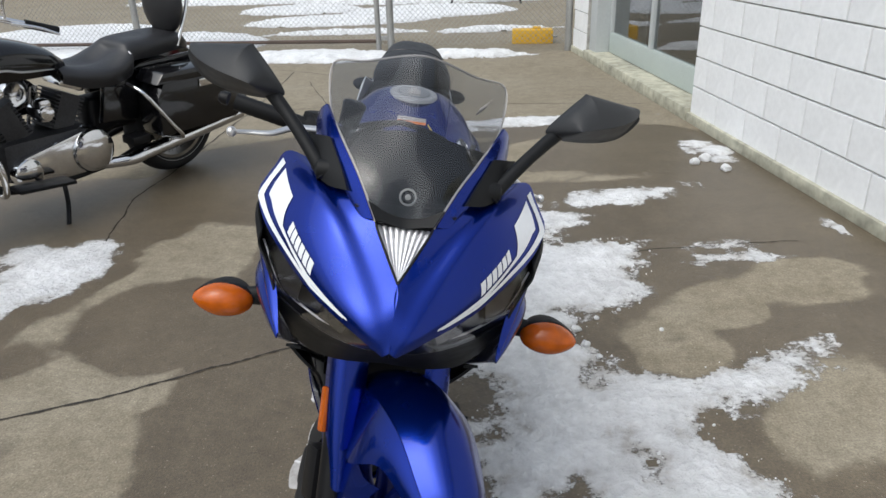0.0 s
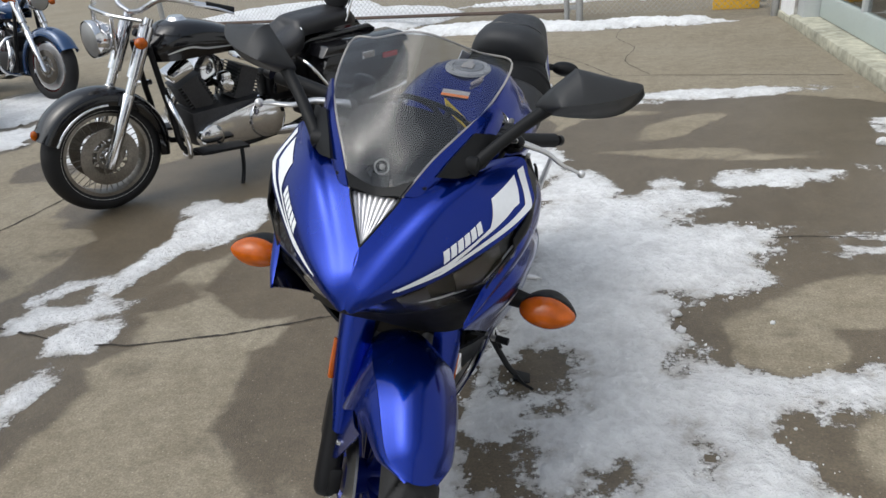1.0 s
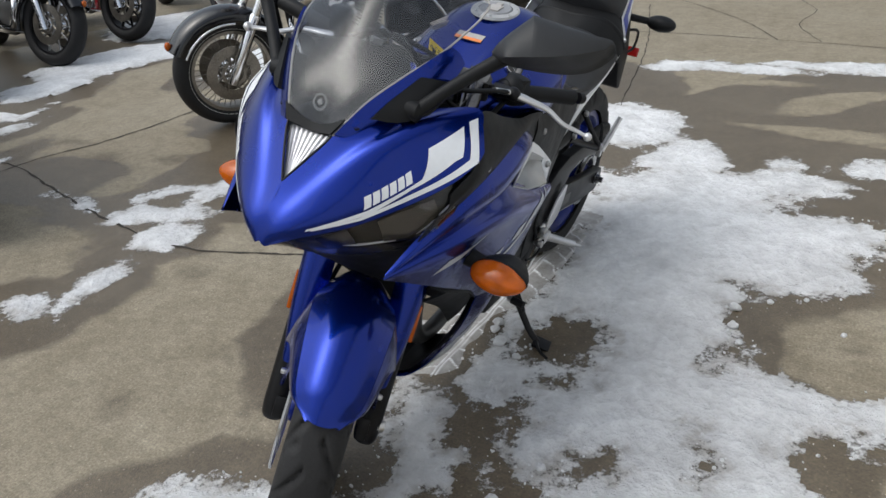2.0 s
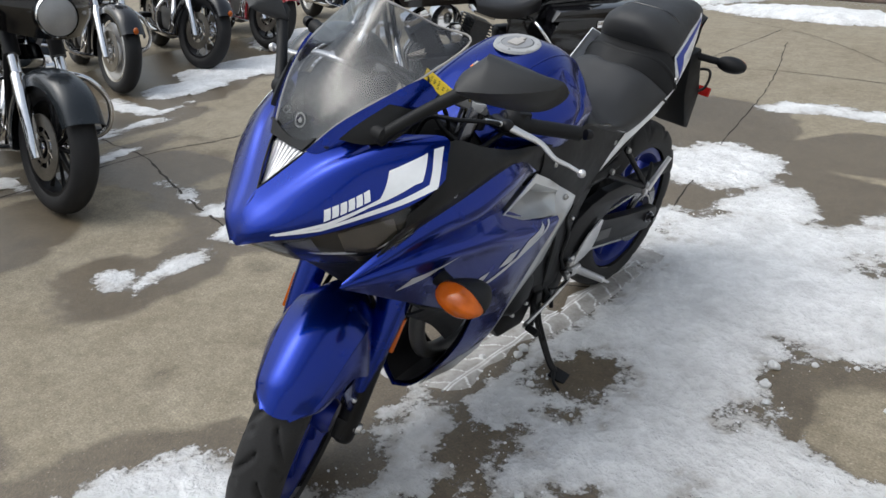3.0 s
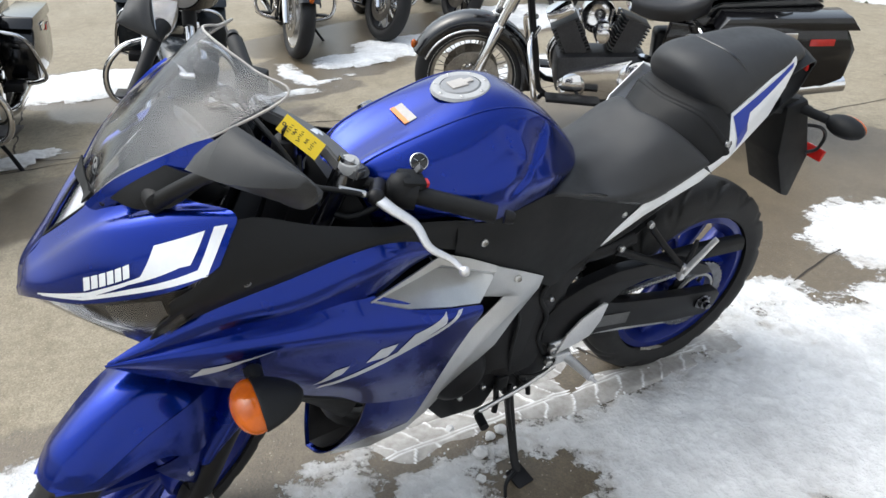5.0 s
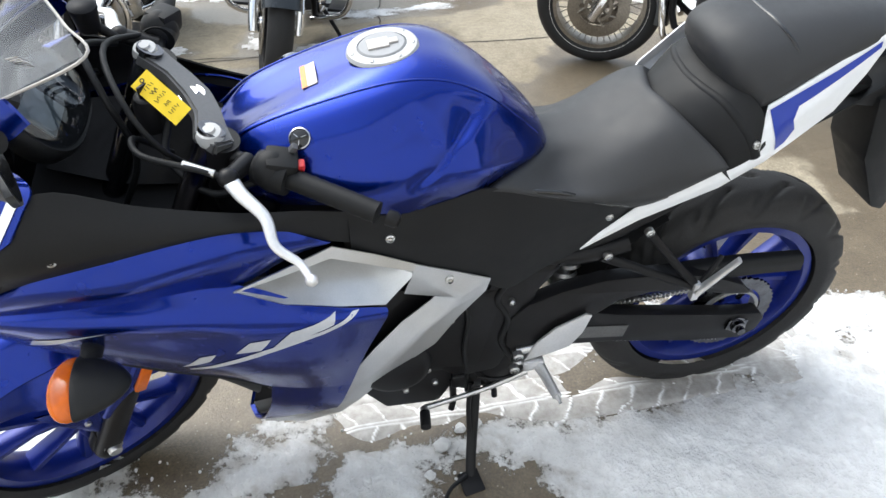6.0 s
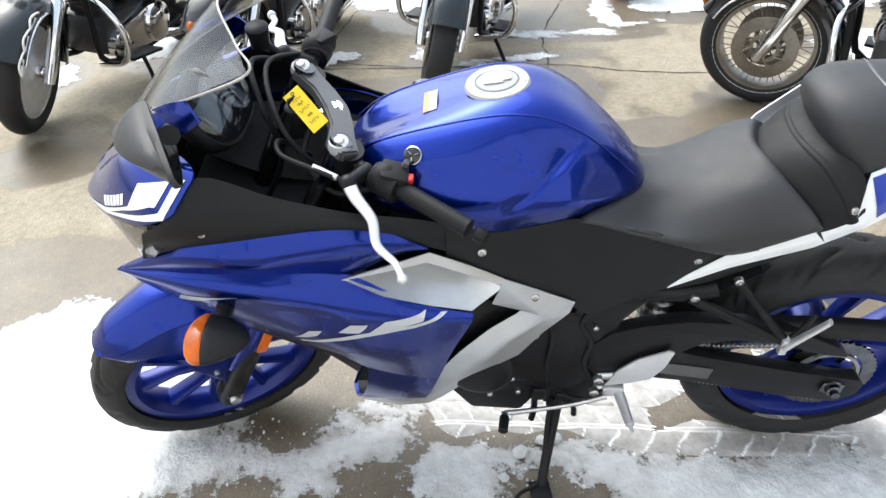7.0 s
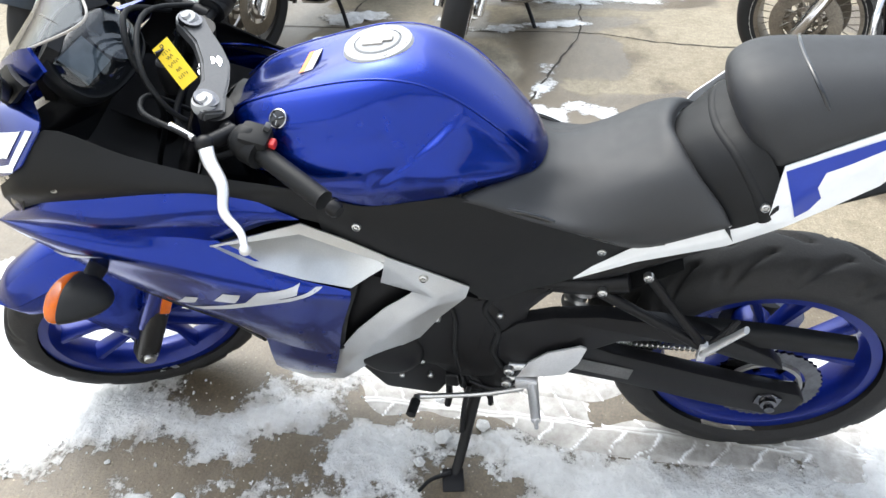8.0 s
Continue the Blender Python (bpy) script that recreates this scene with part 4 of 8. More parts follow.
def wheel(name, c, radius, half, rim_r, hub_half, steer):
    """Blue cast wheel with ten paired spokes."""
    t = half * 0.72
    prof = [(rim_r - 0.016, -t), (rim_r + 0.004, -t), (rim_r + 0.004, -t + 0.006), (rim_r - 0.004, -t + 0.014), (rim_r - 0.016, -t * 0.4), (rim_r - 0.018, 0),
            (rim_r - 0.016, t * 0.4), (rim_r - 0.004, t - 0.014), (rim_r + 0.004, t - 0.006), (rim_r + 0.004, t), (rim_r - 0.016, t), (rim_r - 0.030, t * 0.55), (rim_r - 0.034, 0), (rim_r - 0.030, -t * 0.55), (rim_r - 0.016, -t)]
    rim = bp(name, lathe(prof, 72, "x", c), BLUE_RIM, None, "blue cast alloy wheel", 50, steer)
    hub = lathe([(0.0, -hub_half), (0.036, -hub_half), (0.042, -hub_half + 0.012), (0.034, -0.012), (0.034, 0.012), (0.042, hub_half - 0.012), (0.036, hub_half), (0.0, hub_half)], 32, "x", c)
    bp("hub", hub, BLUE_RIM, rim, "", 40, steer)
    for k in range(5):
        for s in (-1, 1):
            w = 2 * math.pi * k / 5 + 0.3
            w1 = w + s * 0.10
            w2 = w + s * 0.30
            bm = bmesh.new()
            rows = []
            for f, ang, r, wid, dep in ((0, w1, 0.034, 0.013, 0.026), (0.5, w1 * 0.5 + w2 * 0.5, 0.5 * rim_r, 0.009, 0.02), (1, w2, rim_r - 0.028, 0.013, 0.024)):
                e = Vector((0, math.cos(ang), math.sin(ang)))
                n = Vector((0, -e.z, e.y))
                p = Vector(c) + e * r
                rows.append([bm.verts.new(p + n * a * wid + Vector((b * dep, 0, 0))) for a, b in ((-1, -0.6), (-0.5, -1), (0.5, -1), (1, -0.6), (1, 0.6), (0.5, 1), (-0.5, 1), (-1, 0.6))])
            for x, y in zip(rows, rows[1:]):
                for q in range(8):
                    bm.faces.new((x[q], x[(q + 1) % 8], y[(q + 1) % 8], y[q]))
            bmesh.ops.recalc_face_normals(bm, faces=bm.faces[:])
            bp("spoke", bm, BLUE_RIM, rim, "", 35, steer)
    tyre(c, radius, half, rim_r, 15 if half < 0.06 else 14, steer, rim)
    return rim


def disc(c, r, inner, x, thick, holes, teeth=0):
    """A drilled brake disc, or a sprocket when it has teeth."""
    bm = bmesh.new()
    n = 96
    rings = []
    for i in range(n):
        w = 2 * math.pi * i / n
        ro = r + (0.0045 if teeth and (i * teeth // n) != ((i + 1) * teeth // n) else 0) + (0.002 * math.sin(w * holes) if not teeth else 0)
        e = Vector((0, math.cos(w), math.sin(w)))
        o = Vector(c) + Vector((x, 0, 0))
        rings.append([bm.verts.new(o + e * q + Vector((h, 0, 0))) for q, h in ((inner, -thick), (ro, -thick), (ro, thick), (inner, thick))])
    for i in range(n):
        a, b = rings[i], rings[(i + 1) % n]
        for j in range(4):
            bm.faces.new((a[j], b[j], b[(j + 1) % 4], a[(j + 1) % 4]))
    bmesh.ops.recalc_face_normals(bm, faces=bm.faces[:])
    return bm


REAR, FRONT = (0, 0.712, 0.318), (0, -0.722, 0.297)
rear_wheel = wheel("rear_wheel", REAR, 0.318, 0.072, 0.226, 0.095, False)
front_wheel = wheel("front_wheel", FRONT, 0.297, 0.056, 0.226, 0.07, True)

# sprocket and its carrier ring, chain
sprocket = bp("sprocket", disc(REAR, 0.108, 0.080, 0.092, 0.003, 0, 43), DARKCHROME, rear_wheel, "toothed steel sprocket")
for k in range(6):
    a = 2 * math.pi * k / 6
    bp("sprocket_arm", block((0.006, 0.014, 0.055), (0.086, REAR[1] + 0.055 * math.cos(a), REAR[2] + 0.055 * math.sin(a)), (math.degrees(a) - 90, 0, 0), 0.002), DARKCHROME, rear_wheel)
bp("carrier_ring", lathe([(0.066, 0.075), (0.074, 0.075), (0.074, 0.098), (0.066, 0.098), (0.066, 0.075)], 40, "x", REAR), ALLOY, rear_wheel)
bp("brake_disc", disc(REAR, 0.11, 0.07, -0.085, 0.0025, 12), STEEL, rear_wheel, "steel brake disc")
for z0, z1 in ((0.405, 0.417), (0.335, 0.220)):
    chain = tube([(0.088, 0.225, z0), (0.088, 0.712, z1)], 0.004, 6, 1)
    for k in range(46):
        f = k / 45
        block((0.014, 0.008, 0.009), (0.088, 0.235 + 0.477 * f, z0 + (z1 - z0) * f), (0, 0, 0), 0.002, chain)
    tagged(bp("chain", chain, STEEL, None, "steel drive chain", 0), kind="stuff")

# brake discs and calipers in front
bp("brake_disc", joined(disc(FRONT, 0.142, 0.105, -0.075, 0.0025, 10), disc(FRONT, 0.108, 0.05, -0.072, 0.002, 0)), STEEL, front_wheel, "drilled steel brake disc", 40, True)
bp("brake_caliper", block((0.06, 0.055, 0.11), (-0.083, FRONT[1] + 0.125, FRONT[2] + 0.05), (-25, 0, 0), 0.012), BLACK, None, "", 40, True)

# ---------------------------------------------------------------- fork, fender, bars
UPF = Vector((0, 0.4515, 0.892))


def leg():
    a = Vector((0.103, FRONT[1] - 0.004, FRONT[2] - 0.005))
    return a, UPF


def lower_leg():
    a, u = leg()
    bm = tube([a - u * 0.035, a - u * 0.02, a + u * 0.03, a + u * 0.12, a + u * 0.30, a + u * 0.315], [0.020, 0.026, 0.027, 0.0265, 0.0265, 0.022], 20, 3)
    return joined(bm, block((0.03, 0.06, 0.055), tuple(a + Vector((-0.012, 0.0, 0))), (-26, 0, 0), 0.01))


def stanchion():
    a, u = leg()
    return tube([a + u * 0.30, a + u * 0.80], 0.0205, 20, 1)


both("fork_lower", lower_leg, BLACK, None, "", 40, True)
both("fork_tube", stanchion, DARKCHROME, None, "dark polished fork tube", 40, True)
both("fork_cap", lambda: lathe([(0, 0.010), (0.008, 0.010), (0.010, 0.006), (0.017, 0.005), (0.0205, -0.004), (0.0205, -0.012)], 24, "z", (0.107, -0.372, 1.003)), CAPRING, None, "bright fork cap", 40, True)
bp("axle_nut", joined(lathe([(0, 0.138), (0.012, 0.138), (0.014, 0.134), (0.014, 0.125), (0.019, 0.124), (0.019, 0.10)], 20, "x", FRONT)), STEEL, None, "", 40, True)
# upper clamp
clamp = bmesh.new()
ring = [(-0.134, -0.384), (-0.126, -0.352), (-0.09, -0.346), (-0.045, -0.334), (0, -0.327), (0.045, -0.334), (0.09, -0.346), (0.126, -0.352), (0.134, -0.384), (0.10, -0.398), (0.05, -0.376), (0, -0.372), (-0.05, -0.376), (-0.10, -0.398)]
f = clamp.faces.new([clamp.verts.new((x, y, 0.972 + (y + 0.36) * -0.47)) for x, y in ring])
got = bmesh.ops.extrude_face_region(clamp, geom=[f])
bmesh.ops.translate(clamp, verts=[g for g in got["geom"] if isinstance(g, bmesh.types.BMVert)], vec=AXIS * 0.022)
bmesh.ops.recalc_face_normals(clamp, faces=clamp.faces[:])
bmesh.ops.bevel(clamp, geom=clamp.edges[:], offset=0.004, segments=2, affect="EDGES")
top_clamp = bp("upper_clamp", clamp, CLAMPGREY, None, "grey alloy upper fork clamp", 40, True)
bp("stem_nut", lathe([(0, 0.018), (0.010, 0.018), (0.012, 0.014), (0.020, 0.013), (0.022, 0.004), (0.026, 0.003), (0.026, -0.006)], 6 * 4, "z", (0, -0.350, 0.972)), CHROME, top_clamp, "chrome stem nut", 30, True)
bp("ignition_lock", joined(lathe([(0, 0.03), (0.012, 0.03), (0.017, 0.027), (0.022, 0.01), (0.024, -0.03)], 24, "z", (0, -0.418, 0.985)), block((0.004, 0.02, 0.03), (0, -0.418, 1.02), (0, 0, 20), 0.001)), BLACK, top_clamp, "", 40, True)


def hose(name, pts, r, mat=MATTE, steer=True):
    return bp(name, tube(pts, r, 8, 6), mat, None, "", 60, steer)


# bars, grips, switches, levers (in the straight-ahead position)
G0, G1 = Vector((0.105, -0.368, 0.965)), Vector((0.348, -0.222, 0.958))
GD = (G1 - G0).normalized()


def bar():
    return joined(tube([G0, G0 + GD * 0.13], 0.0115, 14, 1), tube([G0 - Vector((0, 0.0, 0.018)), G0 + Vector((0, 0.008, 0.018))], 0.032, 20, 1))


def grip():
    line = [G0 + GD * (0.125 + 0.0075 * k) for k in range(20)]
    return tube(line, [0.0165 + 0.0007 * (k % 2) for k in range(20)], 16, 1)


both("handlebar", bar, BLACK, None, "", 40, True)
both("grip", grip, MATTE, None, "black rubber grip", 60, True)
both("bar_end", lambda: tube([G1 + GD * 0.0, G1 + GD * 0.012, G1 + GD * 0.018], [0.013, 0.013, 0.009], 14, 1), BLACK, None, "", 40, True)
SW = G0 + GD * 0.095


def switch_box():
    bm = ball(0.034, tuple(SW + Vector((0, 0.0, 0.004))), (0.85, 0.92, 1.0), 20, 14)
    return joined(bm, tube([SW - GD * 0.024, SW + GD * 0.004, SW + GD * 0.030], [0.026, 0.031, 0.028], 20, 1), block((0.044, 0.050, 0.040), tuple(SW + Vector((0.006, 0.012, 0.014))), (-12, 0, -30), 0.010))


sw_l, sw_r = both("switch_box", switch_box, MATTE, None, "", 40, True)
bp("horn_button", block((0.016, 0.012, 0.014), tuple(SW + Vector((0.024, 0.036, 0.014))), (0, 0, -30), 0.004), REDTRIM, sw_l, "red button", 40, True)
bp("rocker", block((0.012, 0.01, 0.022), tuple(SW + Vector((0.004, 0.034, 0.030))), (-30, 0, -30), 0.003), CLAMPGREY, sw_l, "", 40, True)
PV, BALL = Vector((0.182, -0.385, 0.985)), Vector((0.368, -0.364, 0.937))


def lever():
    mid = [PV, PV + Vector((0.035, 0.002, -0.004)), PV + Vector((0.080, 0.012, -0.014)), PV + Vector((0.120, 0.004, -0.030)), BALL + Vector((-0.03, -0.001, 0.006)), BALL]
    bm = tube(mid, [0.0130, 0.0115, 0.0095, 0.008, 0.0065, 0.006], 12, 6, flat=0.6)
    return ball(0.0095, tuple(BALL), (1, 1, 1), 16, 10, bm)


both("lever", lever, BRIGHT, None, "bright alloy hand lever", 50, True)
both("lever_perch", lambda: joined(tube([G0 + GD * 0.055, PV], [0.016, 0.012], 14, 1), ball(0.016, tuple(PV), (1, 1, 0.9), 16, 10)), BLACK, None, "", 40, True)
res = bp("brake_reservoir", joined(lathe([(0, -0.022), (0.018, -0.022), (0.021, 0.015), (0.0, 0.015)], 24, "z", (-0.185, -0.425, 1.035)), tube([(-0.185, -0.42, 1.02), (-0.17, -0.39, 0.985)], 0.008, 10, 1)), BLACK, None, "black fluid reservoir", 40, True)
bp("reservoir_cap", lathe([(0, 0.024), (0.017, 0.024), (0.022, 0.020), (0.022, 0.013)], 20, "z", (-0.185, -0.425, 1.035)), BLACK, res, "", 40, True)
hose("clutch_cable", [PV, PV + Vector((-0.03, -0.035, 0.012)), PV + Vector((-0.09, -0.085, 0.014)), PV + Vector((-0.15, -0.075, -0.01)), PV + Vector((-0.18, -0.02, -0.10))], 0.0048)
hose("cable_adjuster", [PV + Vector((-0.012, -0.014, 0.006)), PV + Vector((-0.045, -0.045, 0.014))], 0.0062, STEEL)
hose("wiring", [SW + Vector((-0.01, -0.02, -0.02)), SW + Vector((-0.05, -0.08, -0.05)), SW + Vector((-0.12, -0.11, -0.02)), SW + Vector((-0.17, -0.08, 0.01))], 0.006)
hose("brake_hose", [(-0.16, -0.40, 0.99), (-0.10, -0.46, 1.05), (-0.02, -0.47, 1.02), (0.0, -0.46, 0.90), (-0.02, -0.52, 0.75), (-0.075, -0.60, 0.50)], 0.0055)
hose("throttle_cable", [(-0.19, -0.33, 0.96), (-0.10, -0.43, 1.04), (0.02, -0.455, 1.03), (0.07, -0.43, 0.96), (0.06, -0.36, 0.86)], 0.0048)
# price card on the key
tag_a, tag_b = Vector((0.008, -0.430, 1.034)), Vector((0.056, -0.360, 0.966))
ey = (tag_b - tag_a).normalized()
ez = Vector((0.75, -0.1, 0.75)).normalized()
ex = ey.cross(ez).normalized()
ez = ex.cross(ey)
CARD = Matrix.Translation(Vector((0.043, -0.385, 1.004)) + ez * 0.012) @ Matrix((ex, ey, ez)).transposed().to_4x4()


def on_card(size, at):
    bm = block(size, at)
    bmesh.ops.transform(bm, matrix=CARD, verts=bm.verts)
    return bm


card = bp("price_card", on_card((0.034, 0.082, 0.0014), (0, 0, 0)), YELLOW, None, "yellow card with dark handwriting", 0)
rnd = random.Random(21)
for k, (w, y) in enumerate(((0.018, -0.023), (0.012, -0.013), (0.022, -0.002), (0.010, 0.011), (0.020, 0.023))):
    n_ = 4 + k % 3
    for j in range(n_):      # short slanting pen strokes
        q = -w / 2 + w * (j + 0.5) / n_
        bm = block((0.0011, rnd.uniform(0.004, 0.007), 0.0004), (q, y + rnd.uniform(-0.001, 0.001), 0.0011), (0, 0, rnd.uniform(-35, 35)))
        bmesh.ops.transform(bm, matrix=CARD, verts=bm.verts)
        bp("written_bar", bm, INK, card, "", 0)
hole = lathe([(0.0018, 0.001), (0.0034, 0.0012), (0.0036, 0.0004)], 16, "z", (0, -0.035, 0))
bmesh.ops.transform(hole, matrix=CARD, verts=hole.verts)
bp("card_hole", hole, INK, card, "", 0)

# fender
fen = [[(0.000, -0.948, 0.524), (0.012, -0.947, 0.524), (0.024, -0.944, 0.525), (0.025, -0.9435, 0.5245)],
       [(0.000, -0.925, 0.552), (0.026, -0.923, 0.547), (0.050, -0.914, 0.532), (0.054, -0.910, 0.522)],
       [(0.000, -0.895, 0.578), (0.034, -0.893, 0.570), (0.064, -0.882, 0.546), (0.072, -0.876, 0.516)],
       [(0.000, -0.800, 0.628), (0.034, -0.800, 0.620), (0.076, -0.792, 0.588), (0.096, -0.790, 0.530)],
       [(0.000, -0.715, 0.640), (0.032, -0.715, 0.632), (0.080, -0.712, 0.596), (0.112, -0.722, 0.480)],
       [(0.000, -0.640, 0.622), (0.030, -0.640, 0.614), (0.066, -0.640, 0.575), (0.084, -0.650, 0.470)],
       [(0.000, -0.560, 0.568), (0.028, -0.560, 0.560), (0.058, -0.562, 0.530), (0.072, -0.575, 0.480)],
       [(0.000, -0.505, 0.500), (0.024, -0.505, 0.495), (0.048, -0.508, 0.470), (0.058, -0.515, 0.440)]]
flank = [[r[2], tuple((a + b) / 2 + c for a, b, c in zip(r[2], r[3], (0.003, 0, 0))), r[3]] for r in fen]
spine = [[(-r[2][0], r[2][1], r[2][2]), (-r[1][0], r[1][1], r[1][2]), r[0], r[1], r[2]] for r in fen]
fender = bp("front_fender", joined(sheet(spine, 4, 4, 0.003), sheet(flank, 4, 4, 0.003), sheet(flank, 4, 4, 0.003, True)), BLUE, None, "glossy blue front mudguard", 40, True)
both("fender_stay", lambda: sheet([[(0.090, -0.80, 0.49), (0.092, -0.75, 0.47), (0.090, -0.69, 0.48)], [(0.096, -0.775, 0.43), (0.101, -0.735, 0.41), (0.098, -0.685, 0.42)], [(0.100, -0.74, 0.36), (0.106, -0.72, 0.345), (0.102, -0.69, 0.36)]], 3, 3, 0.004), BLUE, fender, "", 40, True)
def fender_wing():
    """Blue cover in front of a fork leg."""
    a, u = leg()
    rows = []
    for t, w in ((0.40, 1.0), (0.31, 1.0), (0.21, 0.85), (0.12, 0.55)):
        c = a + u * t
        rows.append([(0.100 + x * w, c.y + y, c.z) for x, y in ((-0.034, -0.026), (-0.010, -0.038), (0.020, -0.034), (0.034, -0.012), (0.034, 0.018))])
    return sheet(rows, 4, 4, 0.003)


both("fender_wing", fender_wing, BLUE, fender, "", 45, True)
for s in (1, -1):
    bp("screw", screw((s * 0.103, -0.735, 0.40), to=(s, 0, 0)), STEEL, fender, "", 40, True)
    refl = bp("side_reflector", block((0.012, 0.022, 0.085), (s * 0.133, FRONT[1] + 0.115, FRONT[2] + 0.215), (-26, 0, 0), 0.004), AMBER, None, "orange reflector", 40, True)

# ---------------------------------------------------------------- upper cowl
VALLEY = [[(0.0, -0.8625, 0.802), (0.003, -0.8625, 0.800), (0.006, -0.8625, 0.798)],
          [(0.0, -0.838, 0.850), (0.014, -0.842, 0.843), (0.030, -0.846, 0.836)],
          [(0.0, -0.803, 0.888), (0.030, -0.803, 0.879), (0.060, -0.802, 0.876)],
          [(0.046, -0.731, 0.957), (0.078, -0.733, 0.942), (0.110, -0.733, 0.939)],
          [(0.074, -0.697, 0.980), (0.108, -0.690, 0.966), (0.144, -0.680, 0.968)],
          [(0.098, -0.655, 0.992), (0.134, -0.638, 0.982), (0.174, -0.612, 0.988)],
          [(0.114, -0.628, 1.000), (0.160, -0.585, 0.994), (0.216, -0.541, 0.996)]]
FLANK = [[(0.006, -0.8625, 0.798), (0.008, -0.862, 0.797), (0.010, -0.861, 0.796)],
         [(0.030, -0.846, 0.836), (0.045, -0.845, 0.829), (0.056, -0.837, 0.817)],
         [(0.060, -0.802, 0.876), (0.096, -0.798, 0.860), (0.126, -0.776, 0.838)],
         [(0.110, -0.733, 0.939), (0.152, -0.731, 0.905), (0.188, -0.706, 0.870)],
         [(0.144, -0.680, 0.968), (0.190, -0.671, 0.935), (0.232, -0.648, 0.900)],
         [(0.174, -0.612, 0.988), (0.215, -0.608, 0.960), (0.253, -0.603, 0.926)],
         [(0.216, -0.541, 0.996), (0.236, -0.557, 0.970), (0.2545, -0.580, 0.940)]]


def nose_half(s):
    return sheet([v + f[1:] for v, f in zip(VALLEY, FLANK)], 6, 6, 0.003, s < 0)


cowl_l = nose_half(1)
cowl_tree = BVHTree.FromBMesh(cowl_l)
cowl = bp("upper_cowl", cowl_l, BLUE, None, "glossy blue nose fairing", 38)
cowl_r = bp("upper_cowl", nose_half(-1), BLUE, None, "glossy blue nose fairing", 38)
WING = [[(0.048, -0.729, 0.962), (0.066, -0.718, 0.960), (0.082, -0.698, 0.974)],
        [(0.080, -0.682, 1.012), (0.098, -0.674, 1.002), (0.112, -0.662, 0.998)],
        [(0.114, -0.628, 1.050), (0.132, -0.620, 1.036), (0.146, -0.606, 1.016)],
        [(0.140, -0.578, 1.080), (0.154, -0.568, 1.066), (0.164, -0.556, 1.040)],
        [(0.152, -0.548, 1.092), (0.162, -0.536, 1.080), (0.168, -0.526, 1.062)]]
both("cowl_arm", lambda: sheet(WING, 4, 4, 0.006), BLUE, None, "", 40)
for s in (1, -1):
    bp("screw", screw((s * 0.077, -0.706, 0.975), 0.006, 0.004, (s * 0.4, -0.6, 0.7)), BLACK, None, "", 40)
    bp("screw", screw((s * 0.152, -0.566, 1.072), 0.006, 0.005, (s * 0.8, 0.0, 0.5)), BLACK, None, "", 40)

# centre lamp between the cowl halves
bp("centre_lamp", sheet([[(-0.044, -0.729, 0.956), (0, -0.722, 0.950), (0.044, -0.729, 0.956)], [(-0.024, -0.768, 0.922), (0, -0.762, 0.915), (0.024, -0.768, 0.922)], [(-0.003, -0.800, 0.890), (0, -0.799, 0.889), (0.003, -0.800, 0.890)]], 4, 6, 0.002),
   LENS, None, "clear position lamp lens", 60)
ribs = bmesh.new()
for k in range(9):
    a = (k - 4) / 4
    tube([(a * 0.042, -0.722, 0.949), (a * 0.021, -0.762, 0.911), (a * 0.002, -0.794, 0.884)], [0.0055, 0.004, 0.002], 8, 3, True, ribs)
bp("reflector", ribs, BRIGHT, None, "chrome ribbed reflector", 60)
bp("lamp_back", sheet([[(-0.047, -0.720, 0.947), (0, -0.715, 0.944), (0.047, -0.720, 0.947)], [(-0.026, -0.761, 0.909), (0, -0.757, 0.906), (0.026, -0.761, 0.909)], [(-0.003, -0.794, 0.881), (0, -0.794, 0.880), (0.003, -0.794, 0.881)]], 3, 3, 0.002), BRIGHT, None, "", 60)
both("lamp_rim", lambda: tube([(0.0, -0.8035, 0.890), (0.024, -0.769, 0.925), (0.046, -0.731, 0.959), (0.03, -0.727, 0.956), (0.0, -0.723, 0.952)], 0.0022, 8, 5), BLACK, None, "", 60)

# headlamps under the cowl lip
HL = [[(0.001, -0.858, 0.793), (0.001, -0.838, 0.784), (0.001, -0.822, 0.777)],
      [(0.056, -0.833, 0.814), (0.064, -0.806, 0.785), (0.066, -0.785, 0.765)],
      [(0.126, -0.771, 0.835), (0.135, -0.754, 0.795), (0.131, -0.736, 0.764)],
      [(0.188, -0.702, 0.867), (0.201, -0.698, 0.822), (0.198, -0.688, 0.786)],
      [(0.232, -0.644, 0.897), (0.242, -0.643, 0.868), (0.240, -0.638, 0.844)]]


def inner(rows, back):
    return [[(x, y + back * f, z) for (x, y, z), f in zip(r, (0.8, 1.0, 0.12))] for r in rows]


